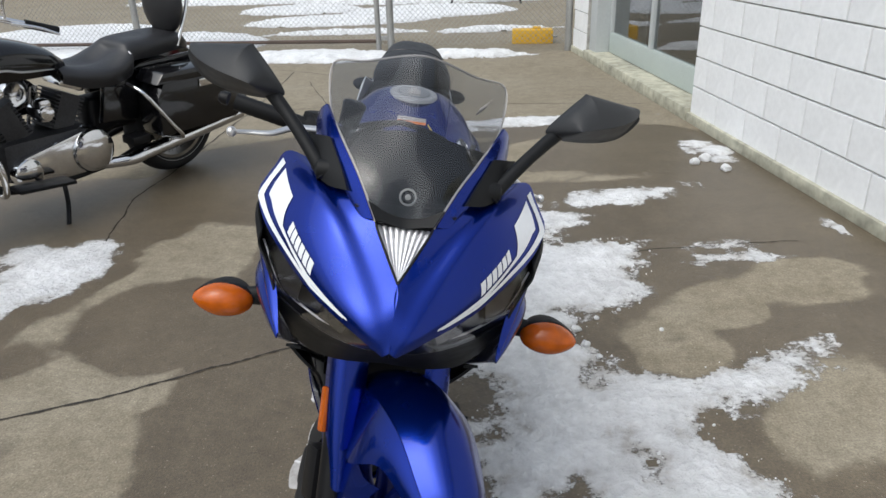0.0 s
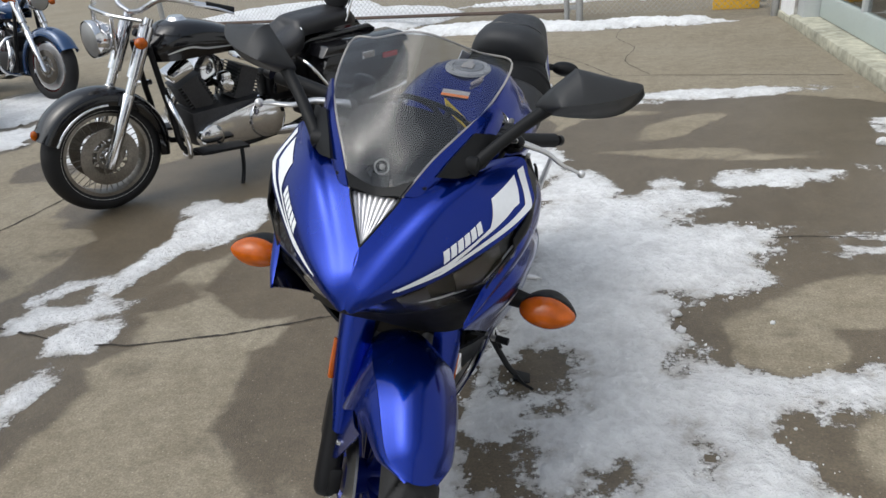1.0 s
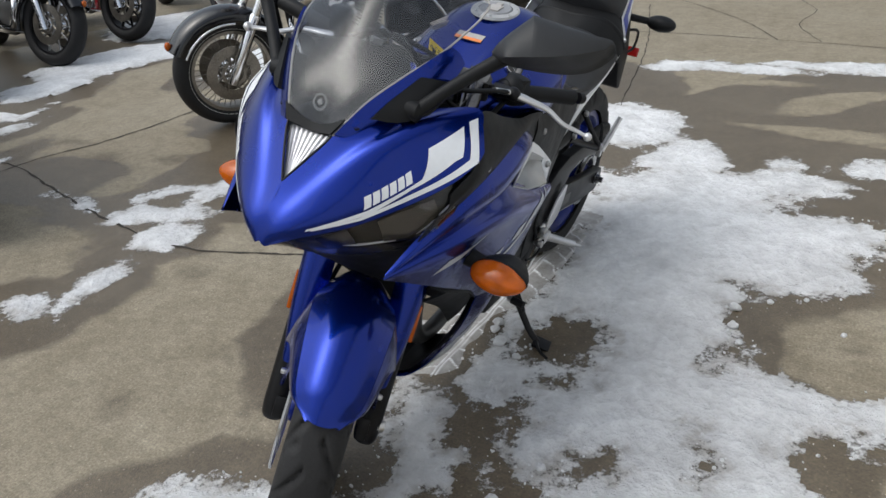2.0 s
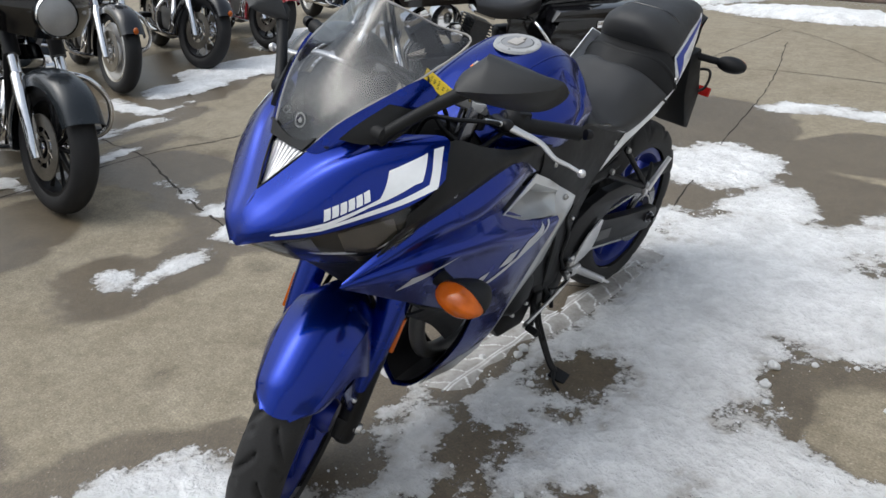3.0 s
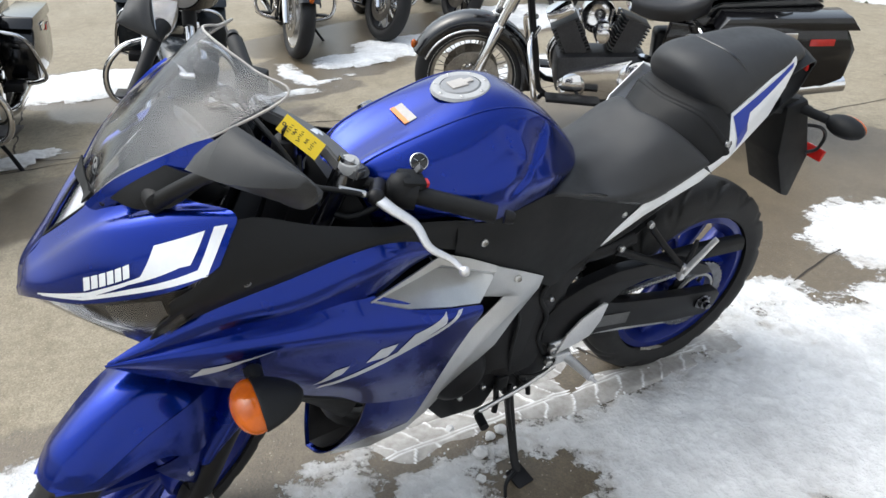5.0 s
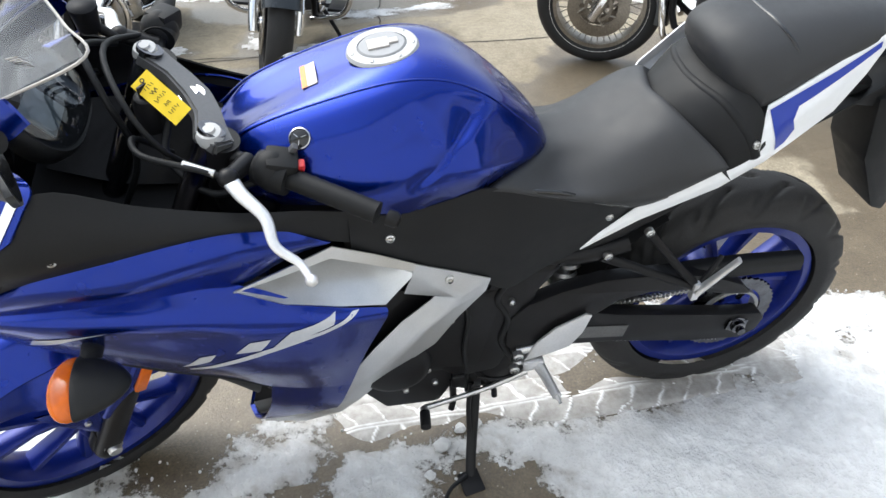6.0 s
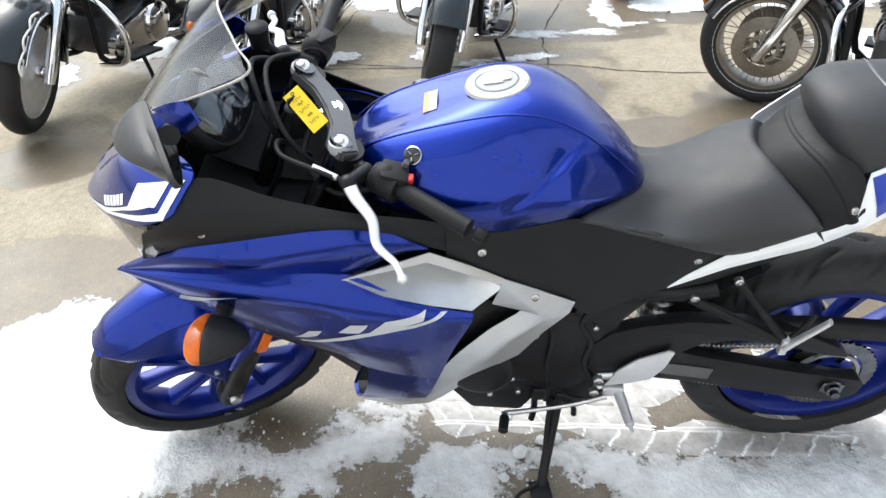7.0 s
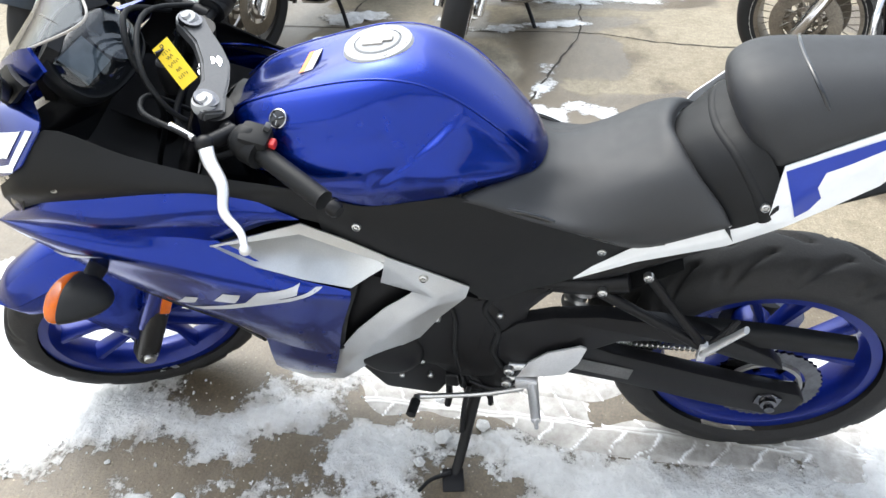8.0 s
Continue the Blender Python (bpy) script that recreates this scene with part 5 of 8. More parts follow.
hl_l, hl_r = both("headlamp", lambda: sheet(HL, 5, 4, 0.002), LENS, None, "clear headlamp lens with chrome reflectors", 60)
for hl, s in ((hl_l, 1), (hl_r, -1)):
    bp("lamp_housing", sheet(inner(HL, 0.026), 4, 4, 0.002, s < 0), BLACK, hl, "", 60)
    bp("reflector", sheet([[(0.150, -0.742, 0.840), (0.156, -0.732, 0.808), (0.152, -0.718, 0.784)], [(0.180, -0.706, 0.856), (0.190, -0.700, 0.820), (0.188, -0.690, 0.794)], [(0.212, -0.664, 0.872), (0.220, -0.660, 0.848), (0.218, -0.655, 0.830)]], 4, 4, 0.002, s < 0), DARKCHROME, hl, "chrome reflector", 20)
    bp("reflector", sheet([[(0.070, -0.806, 0.806), (0.076, -0.788, 0.786), (0.078, -0.776, 0.774)], [(0.112, -0.772, 0.822), (0.118, -0.758, 0.796), (0.118, -0.746, 0.780)]], 4, 4, 0.002, s < 0), DARKCHROME, hl, "chrome reflector", 20)
    bp("lamp_trim", tube([(s * x, y, z) for x, y, z in ((0.236, -0.635, 0.862), (0.196, -0.686, 0.808), (0.133, -0.742, 0.788), (0.082, -0.780, 0.786))], 0.0022, 8, 5), BRIGHT, hl, "bright trim line inside the lamp", 60)
    bp("lamp_bowl", lathe([(0.003, 0.012), (0.008, 0.0105), (0.013, 0.006), (0.016, 0.0)], 20, "y", (s * 0.184, -0.690, 0.838)), BRIGHT, hl, "chrome lamp bowl", 60)

# black chin under the lamps
CHIN = [[(0.0, -0.824, 0.780), (0.0, -0.778, 0.762), (0.0, -0.712, 0.706), (0.0, -0.665, 0.660)],
        [(0.016, -0.813, 0.776), (0.020, -0.770, 0.755), (0.026, -0.710, 0.703), (0.03, -0.662, 0.656)],
        [(0.066, -0.784, 0.766), (0.072, -0.744, 0.742), (0.080, -0.690, 0.694), (0.085, -0.650, 0.648)],
        [(0.131, -0.735, 0.765), (0.137, -0.706, 0.742), (0.142, -0.666, 0.698), (0.138, -0.632, 0.650)],
        [(0.198, -0.689, 0.787), (0.196, -0.678, 0.756), (0.190, -0.645, 0.718), (0.178, -0.612, 0.670)]]
both("chin_cover", lambda: sheet(CHIN, 4, 4, 0.003), MATTE, None, "matte black chin panel", 40)

# ---------------------------------------------------------------- screen
SC = [[(0.0, -0.725, 0.950), (0.024, -0.727, 0.955), (0.047, -0.731, 0.960)],
      [(0.0, -0.686, 1.020), (0.045, -0.690, 1.016), (0.080, -0.684, 1.013)],
      [(0.0, -0.612, 1.098), (0.068, -0.612, 1.080), (0.114, -0.630, 1.052)],
      [(0.0, -0.560, 1.147), (0.088, -0.540, 1.122), (0.148, -0.556, 1.088)],
      [(0.0, -0.510, 1.192), (0.100, -0.464, 1.161), (0.162, -0.434, 1.143)]]
SCF = [[(-x, y, z) for x, y, z in r[:0:-1]] + r for r in SC]
wind = bp("windscreen", sheet(SCF, 8, 8, 0.003), SCREEN, None, "smoked clear plastic windscreen", 60)
bp("screen_edge", tube([SCF[0][0]] + [r[0] for r in SCF[1:]] + list(SCF[-1][1:-1]) + [r[-1] for r in SCF[:0:-1]] + [SCF[0][-1]], 0.0021, 6, 6), GREYFILM, wind, "pale polished screen edge", 60)
BASE = [[(x, y - 0.004, z + 0.003) for x, y, z in SCF[0]], [(-0.062, -0.717, 0.987), (-0.03, -0.72, 0.972), (0, -0.719, 0.966), (0.03, -0.72, 0.972), (0.062, -0.717, 0.987)]]
bp("screen_base", sheet(BASE, 3, 4, 0.003), MATTE, wind, "", 60)
emb = lathe([(0.011, 0.0005), (0.013, 0.0012), (0.0145, 0.0005)], 28, "z", (0, 0, 0))
lathe([(0, 0.001), (0.0045, 0.001), (0.005, 0.0004)], 20, "z", (0, 0, 0), emb)
bmesh.ops.transform(emb, matrix=Matrix.Translation((0, -0.7035, 0.998)) @ Vector((0, -0.92, 0.38)).to_track_quat("Z", "Y").to_matrix().to_4x4(), verts=emb.verts)
bp("screen_badge", emb, FAINT, wind, "pale round badge", 60)
lines = bmesh.new()
for k in range(6):
    block((0.034 - 0.004 * (k % 3), 0.0006, 0.002), (0, 0, -0.0045 * k), (0, 0, 0), 0, lines)
bmesh.ops.transform(lines, matrix=pose(0.118, -0.533, 1.128, 35, -22, 48), verts=lines.verts)
bp("caution_print", lines, GREYFILM, wind, "small pale printed lines", 0)

# ---------------------------------------------------------------- mirrors and indicators
RIM = [(0.232, -0.553, 1.104), (0.252, -0.556, 1.134), (0.286, -0.545, 1.169), (0.296, -0.540, 1.173), (0.360, -0.506, 1.157), (0.406, -0.481, 1.138), (0.412, -0.477, 1.128), (0.398, -0.481, 1.108), (0.372, -0.490, 1.090), (0.330, -0.506, 1.082), (0.270, -0.532, 1.084), (0.240, -0.546, 1.092)]
RIM = [tuple(q) for q in cr(RIM[-1:] + RIM + RIM[:2], 3)[3:-3]][:36]
RIM_C = Vector((0.320, -0.517, 1.118))
AHEAD = Vector((0.42, -0.90, 0.0))


def mirror_head(s, glass=False):
    """A flat-topped wedge of a shell behind the glass."""
    bm = bmesh.new()
    if glass:
        bm.faces.new([bm.verts.new(RIM_C + (Vector(p) - RIM_C) * 0.93 - AHEAD * 0.0045) for p in RIM])
    else:
        rings = []
        wide = Vector((0.905, 0.425, 0.0))
        for q, d in ((0.0, -0.004), (0.0, 0.004), (0.16, 0.0), (0.42, 0.0), (0.72, 0.0), (0.93, 0.0), (1.0, 0.0)):
            ring = []
            for p in RIM:
                p = Vector(p)
                s_ = max(-0.080, min(0.088, (p - RIM_C).dot(wide))) * 0.94
                ridge = RIM_C + wide * s_ + AHEAD * (0.066 - 3.4 * max(0.0, s_ + 0.03) ** 2) + Vector((0, 0, 0.013 + 0.12 * s_))
                swell = 4 * q * (1 - q) * max(-0.004, min(0.013, (p.z - 1.10) * 0.35))
                ring.append(bm.verts.new(p.lerp(ridge, q) + AHEAD * d + Vector((0, 0, swell))))
            rings.append(ring)
        for x, y in zip(rings, rings[1:]):
            for i in range(len(RIM)):
                j = (i + 1) % len(RIM)
                bm.faces.new((x[i], x[j], y[j], y[i]))
        bm.faces.new(rings[0])
        bm.faces.new(rings[-1][::-1])
    bmesh.ops.recalc_face_normals(bm, faces=bm.faces[:])
    if s < 0:
        mirrored(bm)
    return bm


def mirror_stalk():
    return joined(tube([(0.140, -0.640, 0.995), (0.152, -0.632, 1.008), (0.20, -0.590, 1.055), (0.252, -0.548, 1.098), (0.275, -0.53, 1.108)], [0.017, 0.013, 0.0115, 0.013, 0.016], 14, 5),
                  lathe([(0, 0.020), (0.010, 0.020), (0.016, 0.016), (0.019, 0.0), (0.021, -0.012)], 20, "x", (0.138, -0.638, 1.004)))


for s in (1, -1):
    mh = bp("mirror", mirror_head(s), MIRRORGREY, None, "dark grey plastic rear-view mirror", 42)
    st = mirror_stalk()
    if s < 0:
        mirrored(st)
    bp("stalk", st, MATTE, mh, "", 40)
    gl = mirror_head(s, True)
    bp("mirror_glass", gl, CHROME, mh, "", 0)
    foot = sheet([[(0.092, -0.690, 0.990), (0.124, -0.662, 0.986), (0.158, -0.618, 0.994)], [(0.106, -0.664, 1.012), (0.140, -0.638, 1.008), (0.168, -0.592, 1.014)], [(0.134, -0.610, 1.050), (0.156, -0.590, 1.046), (0.176, -0.560, 1.040)]], 3, 3, 0.010)
    if s < 0:
        mirrored(foot)
    bp("mirror_foot", foot, MATTE, mh, "", 40)

    lens = ball(1.0, (0, 0, 0), (1, 1, 1), 24, 16)
    for v in lens.verts:
        x, y, z = v.co
        v.co = (0.057 * x, 0.034 * min(y, 0.25), 0.032 * z * (1 - 0.38 * max(0, x) ** 2))
    bmesh.ops.transform(lens, matrix=pose(s * 0.316, -0.575, 0.700, 0, 0, 0) @ Matrix.Diagonal((s, 1, 1, 1)), verts=lens.verts)
    if s < 0:
        bmesh.ops.reverse_faces(lens, faces=lens.faces[:])
    ind = bp("indicator", lens, AMBER, None, "amber teardrop turn indicator", 60)
    back = ball(1.0, (0, 0, 0), (1, 1, 1), 24, 16)
    for v in back.verts:
        x, y, z = v.co
        v.co = (0.0575 * x * (1 - 0.25 * max(0, y)), 0.075 * y if y > 0 else 0.006 * y, 0.0325 * z * (1 - 0.38 * max(0, x) ** 2) * (1 - 0.35 * max(0, y)))
    bmesh.ops.transform(back, matrix=pose(s * 0.316, -0.566, 0.700, 0, 0, 0) @ Matrix.Diagonal((s, 1, 1, 1)), verts=back.verts)
    if s < 0:
        bmesh.ops.reverse_faces(back, faces=back.faces[:])
    bp("indicator_body", back, MATTE, ind, "", 60)
    bp("indicator_stalk", tube([(s * 0.17, -0.548, 0.715), (s * 0.23, -0.552, 0.708), (s * 0.275, -0.555, 0.703)], [0.022, 0.017, 0.014], 14, 4, flat=1.3), MATTE, ind, "", 60)

# ---------------------------------------------------------------- gauge
dash = bp("gauge", sheet([[(-0.095, -0.600, 0.955), (0, -0.610, 0.965), (0.095, -0.600, 0.955)], [(-0.105, -0.585, 1.010), (0, -0.600, 1.030), (0.105, -0.585, 1.010)], [(-0.085, -0.560, 1.045), (0, -0.572, 1.062), (0.085, -0.560, 1.045)]], 5, 6, 0.02), BLACK, None, "dark instrument cluster under the screen", 50)
face = Matrix.Translation((0.0, -0.556, 1.0)) @ Vector((0, 0.80, 0.60)).to_track_quat("Z", "Y").to_matrix().to_4x4()


def on_dash(bm):
    bmesh.ops.transform(bm, matrix=face, verts=bm.verts)
    return bm


def oval(steps, wide, high, sides=40, power=2.6):
    """Rings of a rounded oval, each (scale, height)."""
    bm = bmesh.new()
    rings = []
    for q, h in steps:
        ring = []
        for i in range(sides):
            w = 2 * math.pi * i / sides
            c, d = math.cos(w), math.sin(w)
            ring.append(bm.verts.new((q * wide * math.copysign(abs(c) ** (2 / power), c), q * high * math.copysign(abs(d) ** (2 / power), d), h)))
        rings.append(ring)
    for x, y in zip(rings, rings[1:]):
        for i in range(sides):
            bm.faces.new((x[i], x[(i + 1) % sides], y[(i + 1) % sides], y[i]))
    bm.faces.new(rings[-1])
    return bm


bp("dash_hood", on_dash(oval([(0.86, -0.045), (1.0, -0.03), (1.05, -0.012), (1.06, -0.002), (1.02, 0.006), (0.97, 0.004)], 0.112, 0.066)), MATTE, dash, "", 40)
bp("display", on_dash(block((0.080, 0.060, 0.004), (-0.045, 0.004, 0.006), (0, 0, 0), 0.002)), LCD, dash, "grey digital display", 40)
bp("dial", on_dash(lathe([(0, 0.006), (0.046, 0.006), (0.050, 0.009), (0.052, 0.004)], 40, "z", (0.048, 0.0, 0))), DIAL, dash, "round tachometer dial", 40)
bp("dash_lens", on_dash(oval([(0.99, 0.0), (0.97, 0.010), (0.88, 0.021), (0.68, 0.029), (0.40, 0.034), (0.1, 0.036)], 0.110, 0.064)), DASHGLASS, dash, "domed dark clear cover", 60)

# ---------------------------------------------------------------- side fairing
BLK = [[(0.236, -0.655, 0.884), (0.238, -0.660, 0.862), (0.222, -0.675, 0.838), (0.200, -0.696, 0.79)],
       [(0.250, -0.600, 0.926), (0.256, -0.600, 0.905), (0.252, -0.600, 0.880), (0.236, -0.592, 0.852)],
       [(0.218, -0.538, 0.988), (0.242, -0.535, 0.945), (0.252, -0.530, 0.900), (0.240, -0.515, 0.868)],
       [(0.214, -0.42, 0.942), (0.232, -0.42, 0.920), (0.240, -0.42, 0.898), (0.233, -0.42, 0.876)],
       [(0.200, -0.30, 0.896), (0.212, -0.30, 0.886), (0.216, -0.30, 0.875), (0.212, -0.315, 0.862)],
       [(0.186, -0.20, 0.872), (0.190, -0.20, 0.862), (0.190, -0.20, 0.845), (0.190, -0.21, 0.820)],
       [(0.176, -0.10, 0.844), (0.176, -0.11, 0.828), (0.176, -0.12, 0.805), (0.176, -0.13, 0.784)]]
both("side_cover", lambda: sheet(BLK, 5, 4, 0.003), MATTE, None, "matte black fairing inner panel", 35)
for s in (1, -1):
    bp("screw", screw((s * 0.250, -0.546, 0.898), 0.009, 0.006, (s, 0, 0.2)), STEEL, None, "", 40)
    bp("screw", screw((s * 0.180, -0.245, 0.832), 0.008, 0.012, (s, 0, 0.3)), STEEL, None, "", 40)

# upper blue wing of the side fairing, with its fold
TOPW = [[(0.182, -0.758, 0.751), (0.183, -0.760, 0.750), (0.182, -0.764, 0.748)],
        [(0.196, -0.700, 0.790), (0.210, -0.698, 0.784), (0.204, -0.700, 0.768)],
        [(0.228, -0.592, 0.860), (0.248, -0.592, 0.834), (0.234, -0.596, 0.788)],
        [(0.232, -0.475, 0.882), (0.258, -0.475, 0.832), (0.230, -0.475, 0.780)],
        [(0.218, -0.360, 0.890), (0.250, -0.362, 0.850), (0.220, -0.375, 0.774)],
        [(0.204, -0.276, 0.870), (0.228, -0.282, 0.842), (0.210, -0.320, 0.762)],
        [(0.188, -0.172, 0.804), (0.187, -0.190, 0.800), (0.190, -0.230, 0.796)]]
both("side_fairing_top", lambda: sheet(TOPW, 5, 4, 0.003), BLUE, None, "glossy blue upper side fairing", 32)
LOW = [[(0.182, -0.765, 0.748), (0.183, -0.764, 0.7475), (0.183, -0.763, 0.747), (0.182, -0.762, 0.746), (0.182, -0.760, 0.745)],
       [(0.204, -0.700, 0.768), (0.214, -0.700, 0.762), (0.211, -0.701, 0.746), (0.204, -0.702, 0.732), (0.192, -0.705, 0.712)],
       [(0.234, -0.596, 0.788), (0.251, -0.598, 0.772), (0.244, -0.600, 0.738), (0.228, -0.600, 0.700), (0.200, -0.600, 0.645)],
       [(0.230, -0.475, 0.780), (0.260, -0.477, 0.758), (0.250, -0.480, 0.715), (0.230, -0.480, 0.645), (0.192, -0.475, 0.560)],
       [(0.220, -0.375, 0.774), (0.258, -0.378, 0.736), (0.250, -0.380, 0.690), (0.228, -0.385, 0.590), (0.180, -0.380, 0.495)],
       [(0.212, -0.310, 0.755), (0.252, -0.300, 0.710), (0.247, -0.300, 0.650), (0.224, -0.305, 0.550), (0.172, -0.320, 0.440)],
       [(0.226, -0.200, 0.698), (0.246, -0.200, 0.680), (0.238, -0.205, 0.635), (0.215, -0.215, 0.530), (0.172, -0.235, 0.410)],
       [(0.223, -0.094, 0.668), (0.228, -0.094, 0.656), (0.221, -0.105, 0.622), (0.200, -0.137, 0.528), (0.170, -0.170, 0.400)]]
low_l = sheet(LOW, 5, 5, 0.003)
low_tree = BVHTree.FromBMesh(low_l)
fair_l = bp("side_fairing", low_l, BLUE, None, "glossy blue lower side fairing", 32)
fair_r = bp("side_fairing", sheet(LOW, 5, 5, 0.003, True), BLUE, None, "glossy blue lower side fairing", 32)
BEL = [[(0.172, -0.320, 0.440), (0.150, -0.335, 0.345), (0.100, -0.365, 0.235), (0.050, -0.392, 0.170), (0.0, -0.408, 0.148)],
       [(0.172, -0.235, 0.410), (0.152, -0.262, 0.325), (0.112, -0.285, 0.238), (0.060, -0.300, 0.178), (0.0, -0.310, 0.158)],
       [(0.170, -0.170, 0.400), (0.150, -0.195, 0.315), (0.116, -0.220, 0.240), (0.066, -0.230, 0.185), (0.0, -0.240, 0.168)]]
both("belly_fairing", lambda: sheet(BEL, 5, 5, 0.003), BLUE, None, "blue belly fairing", 40)
# Added black sheets: they give the shade inside the blue fairing shells.
both("fairing_shade_sheet", lambda: sheet([[(x * 0.90 - 0.004, y + 0.006, z) for x, y, z in r] for r in LOW[2:]], 2, 2, 0.002), BLACK, None, "added black sheet for the shade inside the side fairing", 40)
both("belly_shade_sheet", lambda: sheet([[(x * 0.92, y + 0.010, z + 0.010) for x, y, z in r] for r in BEL], 3, 3, 0.002), BLACK, None, "added black sheet for the shade inside the belly fairing", 40)
# dark intake edge under the side fairing
both("intake_edge", lambda: sheet([[(0.195, -0.545, 0.600), (0.165, -0.55, 0.60)], [(0.192, -0.475, 0.556), (0.15, -0.48, 0.55)], [(0.180, -0.380, 0.492), (0.13, -0.39, 0.48)], [(0.172, -0.322, 0.440), (0.12, -0.335, 0.43)]], 4, 3, 0.006), MATTE, None, "", 40)
both("intake_blade", lambda: sheet([[(0.190, -0.520, 0.585), (0.165, -0.525, 0.560), (0.14, -0.53, 0.54)], [(0.178, -0.42, 0.522), (0.155, -0.425, 0.485), (0.13, -0.43, 0.455)], [(0.165, -0.335, 0.455), (0.145, -0.345, 0.40), (0.12, -0.355, 0.36)]], 4, 4, 0.006), MATTE, None, "matte black duct edge", 40)

# silver V panel
SV = [[(0.222, -0.332, 0.759), (0.222, -0.331, 0.758), (0.222, -0.330, 0.757), (0.223, -0.328, 0.755)],
      [(0.206, -0.250, 0.777), (0.206, -0.252, 0.765), (0.176, -0.262, 0.738), (0.232, -0.258, 0.722)],
      [(0.190, -0.171, 0.796), (0.193, -0.176, 0.776), (0.146, -0.186, 0.738), (0.230, -0.170, 0.694)],
      [(0.182, -0.100, 0.756), (0.186, -0.103, 0.738), (0.150, -0.107, 0.714), (0.217, -0.095, 0.667)],
      [(0.175, -0.035, 0.714), (0.178, -0.038, 0.702), (0.172, -0.040, 0.692), (0.176, -0.042, 0.683)]]
sil = both("silver_panel", lambda: sheet(SV, 5, 5, 0.003, hard=True), SILVER, None, "silver side panel", 40)
SV2 = [[(0.172, -0.035, 0.714), (0.171, -0.040, 0.696), (0.170, -0.042, 0.684)],
       [(0.160, 0.035, 0.671), (0.166, 0.000, 0.652), (0.161, -0.055, 0.634)],
       [(0.148, 0.109, 0.624), (0.164, 0.045, 0.604), (0.156, 0.003, 0.610)],
       [(0.148, 0.101, 0.594), (0.164, 0.035, 0.576), (0.154, -0.004, 0.598)],
       [(0.148, 0.050, 0.532), (0.164, -0.020, 0.524), (0.152, -0.060, 0.546)],
       [(0.146, 0.004, 0.458), (0.160, -0.065, 0.462), (0.154, -0.121, 0.477)],
       [(0.138, -0.079, 0.383), (0.152, -0.130, 0.384), (0.148, -0.179, 0.386)],
       [(0.128, -0.158, 0.288), (0.140, -0.190, 0.302), (0.138, -0.220, 0.320)],
       [(0.112, -0.200, 0.232), (0.126, -0.232, 0.258), (0.130, -0.252, 0.288)],
       [(0.095, -0.280, 0.195), (0.112, -0.290, 0.232), (0.124, -0.290, 0.272)],
       [(0.060, -0.370, 0.172), (0.072, -0.368, 0.190), (0.085, -0.365, 0.215)]]
both("silver_panel", lambda: sheet([[(x + 0.004, y, z) for x, y, z in r] for r in SV2], 5, 5, 0.003, hard=True), SILVER, None, "silver V-shaped side panel", 40)
for s in (1, -1):
    bp("screw", screw((s * 0.170, 0.028, 0.655), 0.009, 0.006, (s, 0, 0.2)), STEEL, None, "", 40)
# engine behind the openings
eng = bp("engine", block((0.26, 0.34, 0.26), (0, -0.02, 0.46), (-12, 0, 0), 0.03), BLACK, None, "black engine casing", 40)
bp("cylinder_block", block((0.24, 0.16, 0.28), (0, -0.16, 0.56), (25, 0, 0), 0.02), BLACK, eng)
bp("radiator", block((0.26, 0.04, 0.30), (0, -0.36, 0.55), (12, 0, 0), 0.008), BLACK, None, "black radiator", 40)
bp("exhaust_pipe", tube([(0.03, -0.30, 0.50), (0.03, -0.36, 0.36), (0.02, -0.30, 0.22), (0.0, -0.10, 0.18), (-0.06, 0.15, 0.20)], 0.022, 14, 5), CLAMPGREY, None, "dull grey exhaust pipe", 60)
bp("stator_cover", lathe([(0, 0.150), (0.055, 0.150), (0.070, 0.143), (0.080, 0.125), (0.084, 0.06)], 40, "x", (0, -0.075, 0.375)), BLACK, eng, "round black engine cover", 40)
bp("sprocket_cover", plate([(0.02, 0.33), (0.02, 0.52), (0.07, 0.545), (0.14, 0.56), (0.19, 0.50), (0.19, 0.40), (0.15, 0.30), (0.06, 0.29)], 0.06, 0.128, 0.012), BLACK, eng, "", 40)
bp("lower_cover", plate([(-0.16, 0.30), (-0.10, 0.21), (0.02, 0.20), (0.06, 0.27), (0.06, 0.40), (-0.06, 0.44), (-0.14, 0.40)], 0.04, 0.118, 0.012), BLACK, eng, "", 40)
for y, z, x in ((-0.005, 0.335, 0.122), (-0.055, 0.275, 0.122), (0.01, 0.285, 0.122), (0.05, 0.545, 0.135), (0.165, 0.52, 0.13), (0.04, 0.50, 0.135)):
    bp("cover_bolt", screw((x, y, z), 0.007, 0.008, (1, 0, 0)), STEEL, eng, "", 40)

